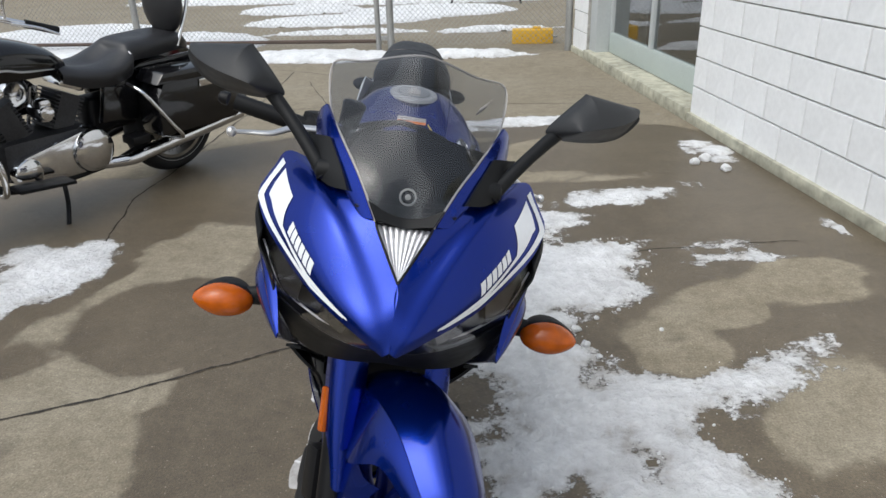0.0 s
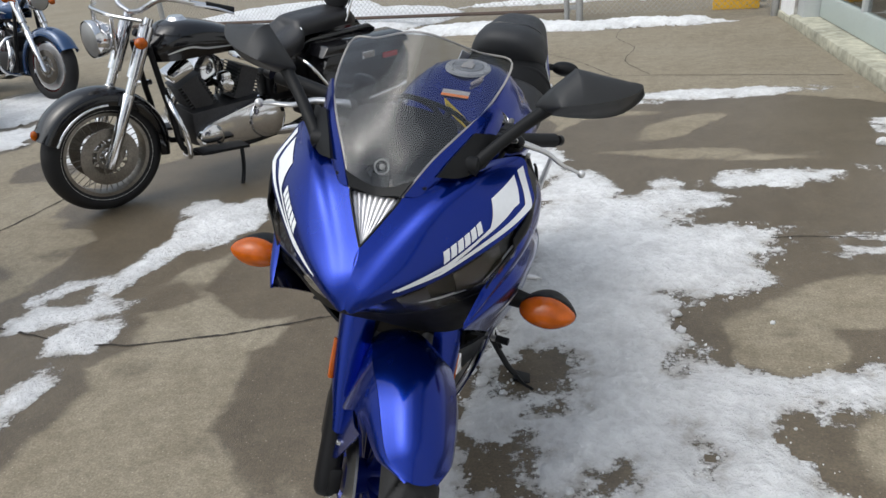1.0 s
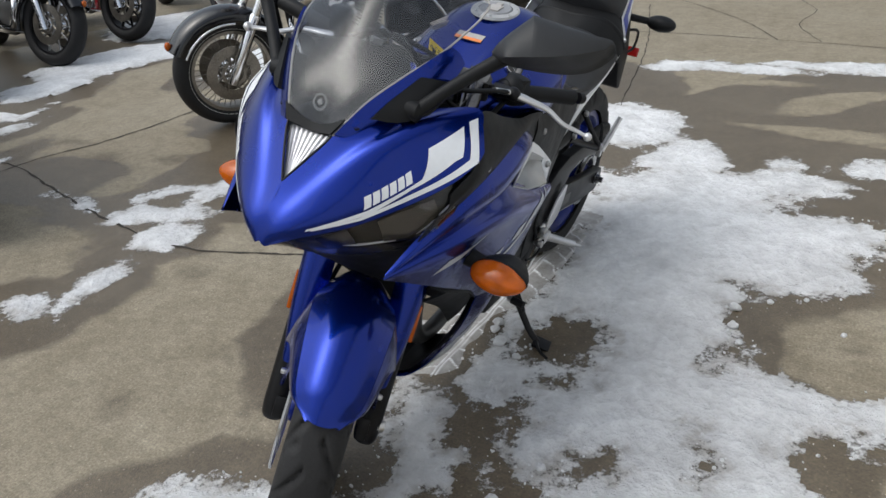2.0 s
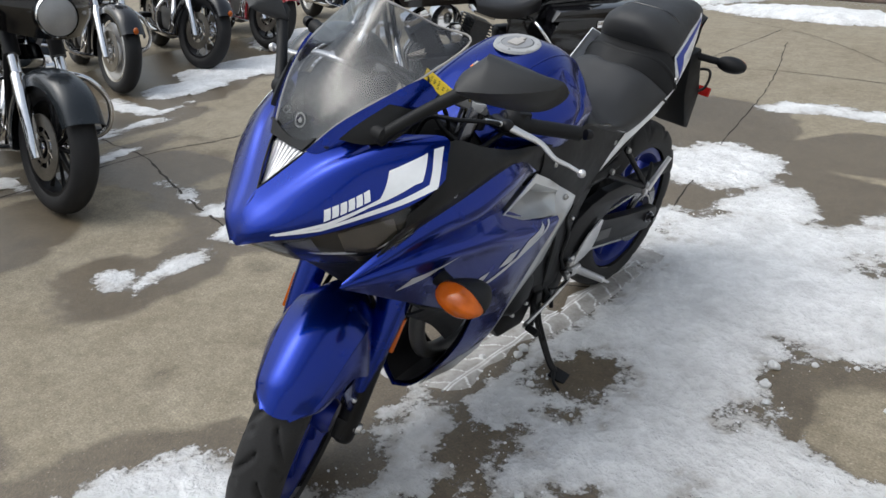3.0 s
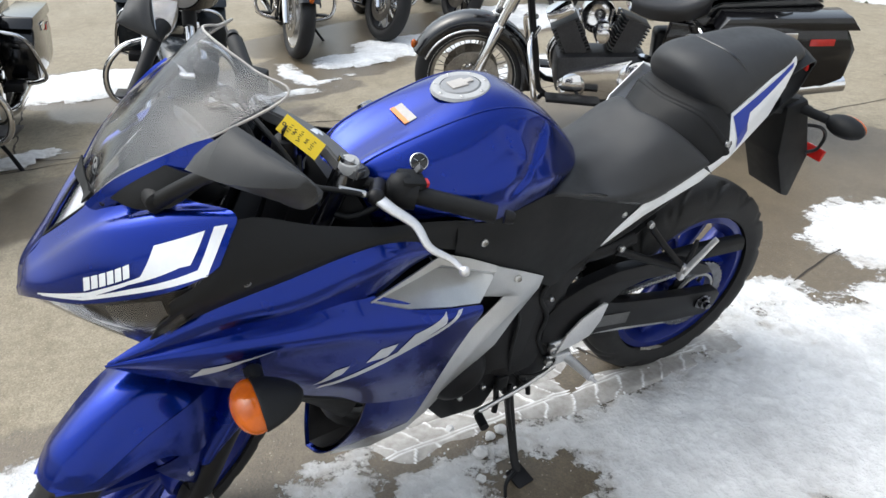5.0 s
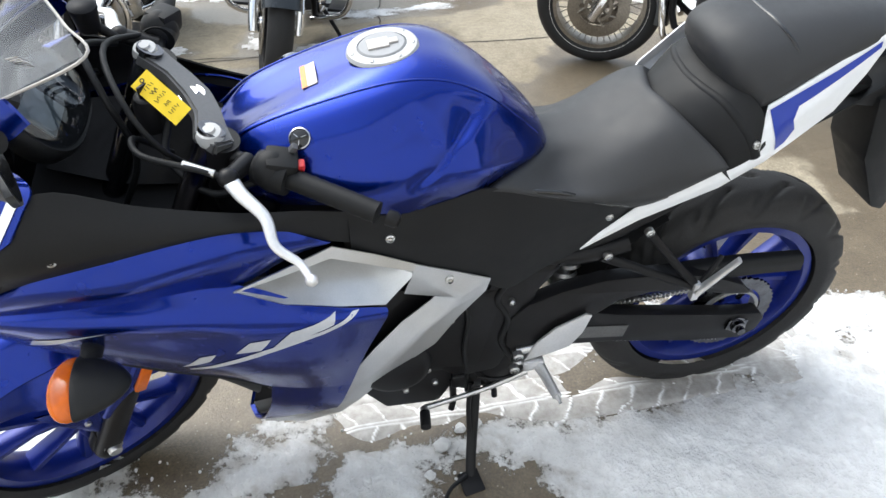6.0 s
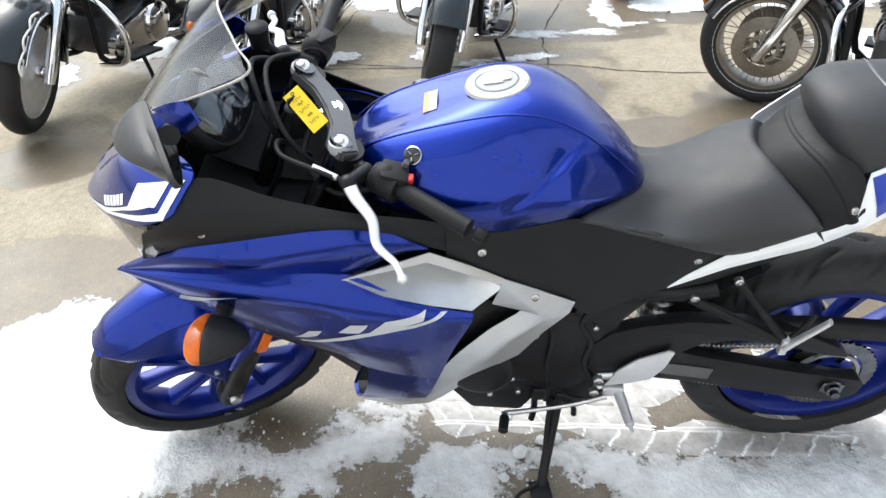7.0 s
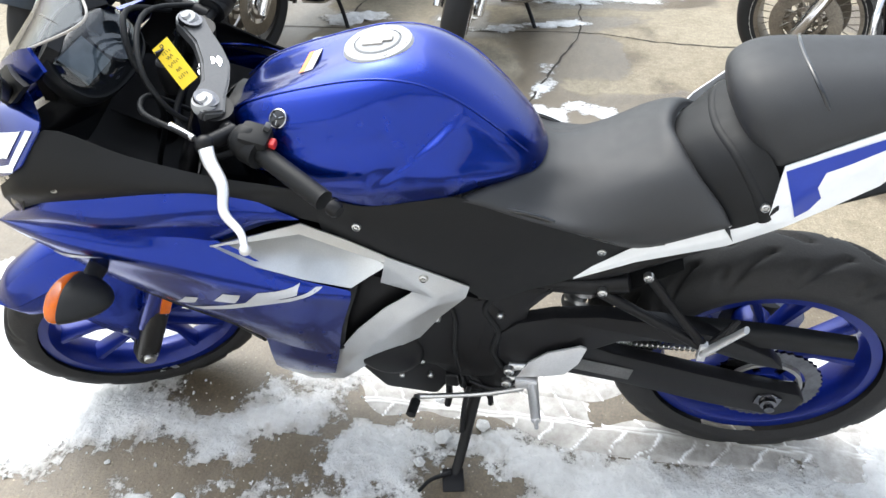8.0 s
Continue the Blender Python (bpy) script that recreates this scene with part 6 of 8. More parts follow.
# ---------------------------------------------------------------- tank
TK = [[(0.0, -0.325, 0.905), (0.035, -0.322, 0.912), (0.062, -0.312, 0.920), (0.085, -0.300, 0.905), (0.105, -0.290, 0.885), (0.112, -0.282, 0.86), (0.10, -0.280, 0.84)],
      [(0.0, -0.270, 0.942), (0.045, -0.268, 0.950), (0.074, -0.262, 0.958), (0.110, -0.250, 0.940), (0.140, -0.240, 0.905), (0.148, -0.235, 0.875), (0.140, -0.232, 0.85)],
      [(0.0, -0.165, 0.990), (0.050, -0.165, 0.994), (0.082, -0.162, 0.992), (0.118, -0.160, 0.972), (0.170, -0.155, 0.925), (0.186, -0.152, 0.885), (0.178, -0.150, 0.862)],
      [(0.0, -0.050, 1.030), (0.052, -0.050, 1.029), (0.088, -0.050, 1.017), (0.120, -0.050, 0.996), (0.176, -0.050, 0.940), (0.192, -0.055, 0.895), (0.170, -0.060, 0.822)],
      [(0.0, 0.030, 1.028), (0.052, 0.030, 1.026), (0.088, 0.030, 1.012), (0.118, 0.030, 0.985), (0.168, 0.025, 0.930), (0.184, 0.022, 0.890), (0.162, 0.020, 0.832)],
      [(0.0, 0.095, 0.995), (0.050, 0.095, 0.993), (0.084, 0.095, 0.980), (0.112, 0.092, 0.955), (0.148, 0.085, 0.910), (0.164, 0.080, 0.882), (0.150, 0.080, 0.838)],
      [(0.0, 0.155, 0.945), (0.046, 0.155, 0.942), (0.076, 0.152, 0.930), (0.098, 0.148, 0.912), (0.120, 0.138, 0.885), (0.132, 0.132, 0.865), (0.128, 0.128, 0.842)],
      [(0.0, 0.212, 0.885), (0.040, 0.210, 0.882), (0.064, 0.205, 0.874), (0.080, 0.198, 0.865), (0.094, 0.188, 0.856), (0.100, 0.180, 0.848), (0.098, 0.175, 0.838)],
      [(0.0, 0.236, 0.842), (0.034, 0.232, 0.842), (0.052, 0.226, 0.840), (0.064, 0.218, 0.838), (0.074, 0.208, 0.836), (0.078, 0.200, 0.834), (0.076, 0.195, 0.830)]]
TKF = [[(-x, y, z) for x, y, z in r[:0:-1]] + r for r in TK]
tank_bm = sheet(TKF, 16, 11, 0.0)
FOLD_Y, FOLD_Z = (-0.27, -0.156, -0.095, -0.02, 0.03, 0.075), (0.930, 0.958, 0.971, 0.996, 0.960, 0.932)
bmesh.ops.recalc_face_normals(tank_bm, faces=tank_bm.faces[:])
tank_bm.normal_update()
dents = []
for v in tank_bm.verts:      # a recess under a peaked fold, and a knee pad behind a slanting groove
    ax, y, z = abs(v.co.x), v.co.y, v.co.z
    if ax < 0.085 or z > 1.005:
        continue
    fade = min(1, (ax - 0.085) / 0.03)
    under = float(np.interp(y, FOLD_Y, FOLD_Z)) - z
    ends = max(0.0, min(1, (y + 0.27) / 0.09, (0.075 - y) / 0.04))
    dent = 0.0
    if under > 0 and ends > 0:
        dent = 0.011 * min(1, under / 0.024) * max(0, 1 - under / 0.12) * ends
    t = ((y + 0.035) * 0.125 + (z - 0.884) * 0.083) / (0.125 ** 2 + 0.083 ** 2)
    off = ((y + 0.035) * 0.083 - (z - 0.884) * 0.125) / math.hypot(0.125, 0.083)
    if -0.05 < t < 1.12:
        along = math.sin(math.pi * max(0, min(1, (t + 0.05) / 1.17))) ** 0.5
        dent = max(dent, 0.013 * along * (max(0, 1 + off / 0.05) if off < 0 else max(0, 1 - off / 0.012)))
    dents.append((v, v.normal * (dent * fade * (1 if v.normal.x * v.co.x > 0 else -1))))
for v, move in dents:
    v.co -= move
tank = bp("fuel_tank", tank_bm, BLUE, None, "glossy blue fuel tank", 38)
CREASE = [(0.066, -0.318, 0.922), (0.077, -0.262, 0.9595), (0.0845, -0.162, 0.9925), (0.0905, -0.050, 1.0175), (0.0905, 0.030, 1.0120), (0.0865, 0.095, 0.9805), (0.079, 0.152, 0.930), (0.067, 0.203, 0.875)]
both("tank_seam", lambda: tube([Vector(p) + Vector((-0.0012, 0, -0.0006)) for p in CREASE], 0.0018, 6, 6), BLUE, tank, "", 60)
capm = Matrix.Translation((0, -0.048, 1.0285)) @ pose(0, 0, 0, 6.5, 0, 0)
for nm, prof, mt in (("cap_ring", [(0.040, 0.004), (0.046, 0.005), (0.056, 0.003), (0.059, -0.003)], CAPRING), ("cap", [(0, 0.006), (0.036, 0.006), (0.0395, 0.003), (0.041, 0.0)], CAPGREY)):
    bm = lathe(prof, 44, "z")
    bmesh.ops.transform(bm, matrix=capm, verts=bm.verts)
    cap = bp(nm, bm, mt, tank, "bright round filler " + ("cap" if nm == "cap" else "ring"), 40)
flapm = joined(block((0.03, 0.034, 0.003), (0, -0.006, 0.0075), (0, 0, 0), 0.001), block((0.014, 0.02, 0.003), (0, 0.016, 0.0078), (0, 0, 0), 0.001))
bmesh.ops.transform(flapm, matrix=capm, verts=flapm.verts)
bp("key_flap", flapm, GREYFILM, tank, "", 30)
for k in range(7):
    w = 0.45 + 2 * math.pi * k / 7
    bm = screw((0.0495 * math.cos(w), 0.0495 * math.sin(w), 0.004), 0.0035, 0.002, (0, 0, 1))
    bmesh.ops.transform(bm, matrix=capm, verts=bm.verts)
    bp("cap_screw", bm, STEEL, tank, "", 40)
lab = Matrix.Translation((0, -0.168, 0.9925)) @ pose(0, 0, 0, 21, 0, 0)
for nm, size, at, mt in (("caution_label", (0.066, 0.026, 0.0008), (0, 0.0, 0.0002), GREYFILM), ("label_band", (0.066, 0.009, 0.0008), (0, -0.0085, 0.0010), ORANGE)):
    bm = block(size, at)
    bmesh.ops.transform(bm, matrix=lab, verts=bm.verts)
    bp(nm, bm, mt, tank, "small orange and grey caution label", 0)
for s in (1, -1):
    at_badge = Matrix.Translation((s * 0.121, -0.194, 0.9575)) @ Vector((s * 0.66, -0.22, 0.72)).to_track_quat("Z", "Y").to_matrix().to_4x4()
    bm = lathe([(0, 0.006), (0.008, 0.0058), (0.0142, 0.0045), (0.0146, -0.006)], 30, "z")
    bmesh.ops.transform(bm, matrix=at_badge, verts=bm.verts)
    badge = bp("tank_badge", bm, GLOSS, tank, "round black badge with a chrome rim", 40)
    bm = lathe([(0.0142, 0.005), (0.0150, 0.0065), (0.0166, 0.0055), (0.0172, 0.0), (0.0172, -0.008)], 30, "z")
    for k in range(3):
        w_ = 2 * math.pi * k / 3 + 0.5
        tube([(0.003 * math.cos(w_), 0.003 * math.sin(w_), 0.0062), (0.011 * math.cos(w_), 0.011 * math.sin(w_), 0.0056)], 0.0009, 6, 1, True, bm)
    bmesh.ops.transform(bm, matrix=at_badge, verts=bm.verts)
    bp("badge_rim", bm, SMOKED, badge, "chrome rim and spokes", 40)
both("tank_front_cover", lambda: sheet([[(0.085, -0.305, 0.905), (0.110, -0.290, 0.87), (0.120, -0.280, 0.835)], [(0.06, -0.345, 0.905), (0.09, -0.34, 0.865), (0.10, -0.33, 0.82)], [(0.03, -0.36, 0.90), (0.05, -0.36, 0.86), (0.06, -0.35, 0.81)]], 4, 4, 0.004), MATTE, None, "", 40)
bp("frame_head", block((0.16, 0.16, 0.20), (0, -0.30, 0.80), (-20, 0, 0), 0.03), BLACK, None, "", 40)
bp("airbox", block((0.26, 0.34, 0.10), (0, -0.08, 0.80), (0, 0, 0), 0.03), MATTE, None, "", 40)
both("inner_fairing", lambda: sheet([[(0.16, -0.62, 0.90), (0.10, -0.62, 0.86), (0.05, -0.62, 0.84)], [(0.19, -0.48, 0.88), (0.12, -0.48, 0.82), (0.06, -0.50, 0.78)], [(0.18, -0.33, 0.85), (0.13, -0.34, 0.80), (0.09, -0.36, 0.74)]], 4, 4, 0.003), BLACK, None, "", 40)

bp("inner_panel", sheet([[(-0.19, -0.62, 0.885), (0, -0.66, 0.80), (0.19, -0.62, 0.885)], [(-0.17, -0.50, 0.82), (0, -0.54, 0.74), (0.17, -0.50, 0.82)], [(-0.14, -0.36, 0.77), (0, -0.40, 0.69), (0.14, -0.36, 0.77)]], 5, 6, 0.003), MATTE, None, "black panel under the instruments", 40)

# ---------------------------------------------------------------- frame cover, seats, tail
FC = [[(0.178, -0.140, 0.852), (0.184, -0.140, 0.815), (0.176, -0.140, 0.765)],
      [(0.170, -0.062, 0.826), (0.178, -0.062, 0.775), (0.170, -0.062, 0.715)],
      [(0.160, 0.025, 0.834), (0.168, 0.025, 0.755), (0.160, 0.025, 0.665)],
      [(0.148, 0.095, 0.838), (0.154, 0.095, 0.725), (0.146, 0.095, 0.612)],
      [(0.146, 0.150, 0.815), (0.146, 0.150, 0.695), (0.138, 0.150, 0.574)],
      [(0.140, 0.215, 0.797), (0.136, 0.215, 0.695), (0.124, 0.215, 0.596)],
      [(0.130, 0.300, 0.766), (0.124, 0.300, 0.700), (0.114, 0.300, 0.630)],
      [(0.122, 0.395, 0.735), (0.118, 0.395, 0.728), (0.114, 0.395, 0.715)]]
fc = both("frame_cover", lambda: sheet(FC, 5, 5, 0.003), MATTE, None, "matte black mid side cover", 40)
for s in (1, -1):
    bp("screw", screw((s * 0.181, -0.076, 0.787), 0.0085, 0.006, (s, 0, 0.1)), STEEL, None, "", 40)
    bp("screw", screw((s * 0.121, 0.341, 0.706), 0.0085, 0.006, (s, 0, -0.1)), STEEL, None, "", 40)
SEATR = [[(0.0, 0.150, 0.790), (0.050, 0.146, 0.790), (0.092, 0.128, 0.792), (0.122, 0.102, 0.796), (0.138, 0.086, 0.800), (0.132, 0.084, 0.790)],
         [(0.0, 0.200, 0.830), (0.050, 0.196, 0.832), (0.092, 0.178, 0.834), (0.126, 0.140, 0.836), (0.146, 0.112, 0.831), (0.140, 0.110, 0.820)],
         [(0.0, 0.262, 0.828), (0.045, 0.262, 0.826), (0.082, 0.250, 0.808), (0.120, 0.236, 0.794), (0.143, 0.225, 0.793), (0.138, 0.222, 0.786)],
         [(0.0, 0.330, 0.840), (0.050, 0.332, 0.839), (0.098, 0.330, 0.823), (0.136, 0.328, 0.792), (0.147, 0.322, 0.772), (0.130, 0.315, 0.752)],
         [(0.0, 0.392, 0.870), (0.050, 0.398, 0.872), (0.106, 0.410, 0.862), (0.142, 0.426, 0.819), (0.150, 0.423, 0.773), (0.128, 0.402, 0.732)],
         [(0.0, 0.428, 0.892), (0.050, 0.437, 0.893), (0.103, 0.460, 0.876), (0.139, 0.499, 0.840), (0.157, 0.514, 0.818), (0.150, 0.516, 0.806)],
         [(0.0, 0.441, 0.882), (0.048, 0.451, 0.882), (0.098, 0.476, 0.863), (0.132, 0.513, 0.829), (0.149, 0.524, 0.810), (0.146, 0.526, 0.804)]]
SEATF = [[(-x, y, z) for x, y, z in r[:0:-1]] + r for r in SEATR]
bp("rider_seat", sheet(SEATF, 6, 5, 0.004), SEAT, None, "black vinyl rider seat", 50)
HUMP = [[(0.0, 0.443, 0.874), (0.048, 0.453, 0.874), (0.098, 0.479, 0.855), (0.133, 0.516, 0.822), (0.150, 0.527, 0.802)],
        [(0.0, 0.468, 0.896), (0.050, 0.476, 0.895), (0.102, 0.499, 0.879), (0.140, 0.532, 0.846), (0.155, 0.546, 0.816)],
        [(0.0, 0.500, 0.918), (0.052, 0.505, 0.920), (0.104, 0.527, 0.912), (0.142, 0.556, 0.875), (0.156, 0.574, 0.836)],
        [(0.0, 0.535, 0.938), (0.050, 0.538, 0.938), (0.098, 0.555, 0.934), (0.127, 0.580, 0.907), (0.148, 0.592, 0.850)]]
# Black tube stands in for the shadow line under the seat edge.
both("seat_shadow_line", lambda: tube([(0.144, 0.112, 0.826), (0.143, 0.170, 0.812), (0.142, 0.235, 0.795), (0.136, 0.315, 0.756), (0.128, 0.396, 0.734), (0.136, 0.440, 0.752)], 0.0050, 8, 5), GLOSS, None, "black tube for the shadow line under the seat", 60)
HUMPF = [[(-x, y, z) for x, y, z in r[:0:-1]] + r for r in HUMP]
bp("seat_step", sheet(HUMPF, 4, 5, 0.004), MATTE, None, "grained black step between the seats", 50)
# A solid black tube draws the shade between rider seat and step.
bp("seat_gap_shade", tube([(x * 0.985, y - 0.003, z + 0.002) for x, y, z in HUMPF[0][1:-1]], 0.0065, 8, 5), GLOSS, None, "black tube for the shade in the gap behind the rider seat", 60)
bp("step_bolster", tube([(x * 0.985, y + 0.002, z - 0.005) for x, y, z in HUMPF[2]], 0.011, 12, 5), MATTE, None, "raised rim of the seat step", 60)
for s in (1, -1):
    bp("screw", screw((s * 0.156, 0.570, 0.858), 0.0075, 0.006, (s, 0, 0.25)), STEEL, None, "", 40)
PAS = [[(0.0, 0.532, 0.934), (0.045, 0.534, 0.935), (0.088, 0.547, 0.932), (0.114, 0.573, 0.922), (0.115, 0.577, 0.912)],
       [(0.0, 0.512, 0.972), (0.050, 0.517, 0.970), (0.094, 0.537, 0.957), (0.120, 0.578, 0.934), (0.119, 0.583, 0.914)],
       [(0.0, 0.514, 1.006), (0.052, 0.520, 1.001), (0.097, 0.547, 0.982), (0.122, 0.592, 0.946), (0.120, 0.598, 0.920)],
       [(0.0, 0.556, 1.026), (0.052, 0.562, 1.022), (0.097, 0.584, 1.000), (0.120, 0.618, 0.960), (0.117, 0.624, 0.935)],
       [(0.0, 0.660, 1.032), (0.050, 0.662, 1.029), (0.085, 0.672, 1.010), (0.106, 0.686, 0.980), (0.104, 0.690, 0.958)],
       [(0.0, 0.760, 1.034), (0.044, 0.762, 1.032), (0.074, 0.766, 1.018), (0.090, 0.770, 0.996), (0.088, 0.772, 0.976)],
       [(0.0, 0.845, 1.024), (0.036, 0.845, 1.022), (0.060, 0.842, 1.012), (0.072, 0.838, 1.000), (0.070, 0.838, 0.985)],
       [(0.0, 0.885, 1.004), (0.032, 0.884, 1.002), (0.050, 0.878, 0.996), (0.058, 0.872, 0.988), (0.056, 0.868, 0.978)]]
PASF = [[(-x, y, z) for x, y, z in r[:0:-1]] + r for r in PAS]
pas = bp("passenger_seat", sheet(PASF, 5, 5, 0.004), SEAT, None, "black vinyl passenger seat", 50)
bp("seat_seam", tube([(-0.115, 0.650, 0.956), (-0.093, 0.626, 1.007), (-0.052, 0.610, 1.029), (0, 0.606, 1.032), (0.052, 0.610, 1.029), (0.093, 0.626, 1.007), (0.115, 0.650, 0.956)], 0.0040, 8, 5), GLOSS, pas, "", 60)
TAIL = [[(0.112, 0.296, 0.630), (0.114, 0.297, 0.628), (0.113, 0.298, 0.624)],
        [(0.122, 0.390, 0.720), (0.128, 0.395, 0.708), (0.124, 0.402, 0.692)],
        [(0.148, 0.510, 0.802), (0.150, 0.522, 0.784), (0.138, 0.536, 0.758)],
        [(0.156, 0.578, 0.840), (0.150, 0.596, 0.826), (0.138, 0.612, 0.806)],
        [(0.128, 0.588, 0.918), (0.140, 0.620, 0.880), (0.128, 0.664, 0.836)],
        [(0.112, 0.670, 0.952), (0.122, 0.695, 0.910), (0.114, 0.735, 0.880)],
        [(0.096, 0.745, 0.982), (0.102, 0.760, 0.958), (0.098, 0.785, 0.938)],
        [(0.082, 0.808, 1.004), (0.084, 0.812, 0.996), (0.083, 0.818, 0.984)]]
tail_l = sheet(TAIL, 6, 5, 0.003, hard=True)
tail_tree = BVHTree.FromBMesh(tail_l)
tp = bp("tail_panel", tail_l, WHITE, None, "white tail panel with a blue stripe", 40)
TAIL_R = [list(q) for q in TAIL]      # its front edge stands proud of the seat
TAIL_R[2] = [(0.170, 0.497, 0.848), (0.172, 0.508, 0.832), (0.150, 0.532, 0.780)]
TAIL_R[3] = [(0.149, 0.565, 0.934), (0.160, 0.580, 0.905), (0.140, 0.612, 0.830)]
tpr = bp("tail_panel", sheet(TAIL_R, 6, 5, 0.003, True, True), WHITE, None, "white tail panel with a blue stripe", 40)
bp("tail_core", sheet([[(-0.10, 0.50, 0.88), (0, 0.50, 0.92), (0.10, 0.50, 0.88)], [(-0.10, 0.70, 0.93), (0, 0.70, 0.96), (0.10, 0.70, 0.93)], [(-0.07, 0.90, 0.97), (0, 0.91, 0.99), (0.07, 0.90, 0.97)], [(-0.05, 0.93, 0.93), (0, 0.94, 0.93), (0.05, 0.93, 0.93)], [(-0.07, 0.86, 0.88), (0, 0.86, 0.86), (0.07, 0.86, 0.88)], [(-0.09, 0.66, 0.80), (0, 0.66, 0.78), (0.09, 0.66, 0.80)], [(-0.09, 0.45, 0.70), (0, 0.45, 0.68), (0.09, 0.45, 0.70)]], 4, 4, 0.004), MATTE, None, "black tail underside", 40)
bp("tail_lamp", sheet([[(-0.05, 0.91, 0.965), (0, 0.93, 0.968), (0.05, 0.91, 0.965)], [(-0.045, 0.925, 0.935), (0, 0.945, 0.935), (0.045, 0.925, 0.935)]], 3, 4, 0.006), RED, None, "red tail lamp", 40)
bp("plate_hanger", joined(block((0.10, 0.16, 0.05), (0, 0.90, 0.845), (-12, 0, 0), 0.015), plate([(0.885, 0.85), (0.96, 0.86), (1.05, 0.68), (1.035, 0.545), (1.00, 0.56), (0.92, 0.70)], -0.062, 0.062, 0.01)), MATTE, None, "black number plate hanger", 40)
bp("plate_lamp", joined(block((0.05, 0.05, 0.03), (0, 1.03, 0.80), (-25, 0, 0), 0.008), tube([(0.03, 0.99, 0.77), (0.075, 1.03, 0.775), (0.075, 1.07, 0.74), (0.07, 1.065, 0.70), (0.06, 1.03, 0.69)], 0.005, 8, 4)), BLACK, None, "", 40)
bp("rear_reflector", block((0.06, 0.012, 0.034), (0.062, 1.07, 0.685), (-20, 0, 0), 0.004), RED, None, "red reflector", 40)
for s in (1, -1):
    b = ball(1.0, (s * 0.165, 0.985, 0.826), (0.052, 0.036, 0.027), 20, 12)
    ri = bp("rear_indicator", b, MATTE, None, "dark rear turn indicator", 60)
    bp("indicator_stalk", tube([(s * 0.04, 0.945, 0.835), (s * 0.12, 0.975, 0.828)], [0.013, 0.012], 12, 1), MATTE, ri, "", 60)
    l2 = ball(1.0, (s * 0.165, 0.997, 0.826), (0.048, 0.034, 0.024), 20, 12)
    bp("lens", l2, AMBER, ri, "amber lens", 60)

# ---------------------------------------------------------------- swing arm, pegs, stand
def arm(s):
    o = [(0.16, 0.46), (0.20, 0.50), (0.27, 0.525), (0.36, 0.538), (0.48, 0.530), (0.60, 0.500), (0.69, 0.455), (0.72, 0.42), (0.66, 0.43), (0.56, 0.465), (0.47, 0.478), (0.40, 0.468), (0.36, 0.44), (0.40, 0.425), (0.55, 0.388), (0.66, 0.362), (0.72, 0.350), (0.77, 0.342), (0.785, 0.322), (0.775, 0.285), (0.74, 0.262), (0.60, 0.285), (0.42, 0.330), (0.30, 0.350), (0.20, 0.34), (0.16, 0.38)]
    return plate(o, 0.098 * s, 0.132 * s, 0.006)


sw = bp("swing_arm", arm(1), BLACK, None, "black swing arm", 40)
bp("swing_arm", mirrored(arm(1)), BLACK, None, "black swing arm", 40)
bp("arm_label", block((0.001, 0.12, 0.036), (0.134, 0.375, 0.378), (-11, 0, 0)), OLDFILM, sw, "worn grey label", 0)
bp("axle_nut", joined(lathe([(0, 0.160), (0.010, 0.160), (0.010, 0.150), (0.016, 0.148), (0.017, 0.138), (0.022, 0.137), (0.022, 0.132)], 24, "x", (0, 0.712, 0.322)), block((0.006, 0.05, 0.03), (0.136, 0.712, 0.322), (-8, 0, 0), 0.003)), DARKCHROME, sw, "steel axle nut", 30)
bp("chain_guard", sheet([[(0.085, 0.40, 0.500), (0.11, 0.40, 0.496), (0.118, 0.40, 0.476)], [(0.085, 0.52, 0.505), (0.11, 0.52, 0.501), (0.117, 0.52, 0.474)], [(0.085, 0.68, 0.500), (0.108, 0.68, 0.497), (0.114, 0.68, 0.468)], [(0.085, 0.84, 0.482), (0.105, 0.84, 0.479), (0.110, 0.84, 0.450)]], 4, 4, 0.004), MATTE, sw, "black chain guard", 40)
bp("hugger", sheet([[(-0.08, 0.36, 0.42), (0, 0.345, 0.43), (0.08, 0.36, 0.42)], [(-0.08, 0.40, 0.55), (0, 0.38, 0.57), (0.08, 0.40, 0.55)], [(-0.08, 0.50, 0.63), (0, 0.49, 0.655), (0.08, 0.50, 0.63)]], 4, 4, 0.004), MATTE, sw, "", 40)
bp("shock_absorber", joined(tube([(0.0, 0.30, 0.36), (0.0, 0.36, 0.66)], 0.022, 14, 1), *[lathe([(0.030, -0.005), (0.036, 0), (0.030, 0.005)], 20, "z", (0, 0.32 + 0.006 * k, 0.43 + 0.025 * k)) for k in range(8)]), STEEL, None, "", 60)
bp("sub_frame", joined(tube([(0.085, 0.14, 0.66), (0.10, 0.30, 0.62), (0.11, 0.46, 0.70), (0.10, 0.62, 0.79)], 0.013, 10, 4), tube([(0.10, 0.20, 0.60), (0.105, 0.32, 0.60), (0.11, 0.40, 0.62)], 0.02, 10, 4)), BLACK, None, "", 60)
bp("pivot_plate", plate([(0.13, 0.62), (0.19, 0.60), (0.25, 0.60), (0.30, 0.615), (0.26, 0.585), (0.22, 0.53), (0.21, 0.44), (0.215, 0.36), (0.20, 0.28), (0.16, 0.22), (0.12, 0.22), (0.11, 0.30), (0.125, 0.42), (0.11, 0.52)], 0.095, 0.125, 0.012), BLACK, None, "black frame plate at the swing arm pivot", 40)


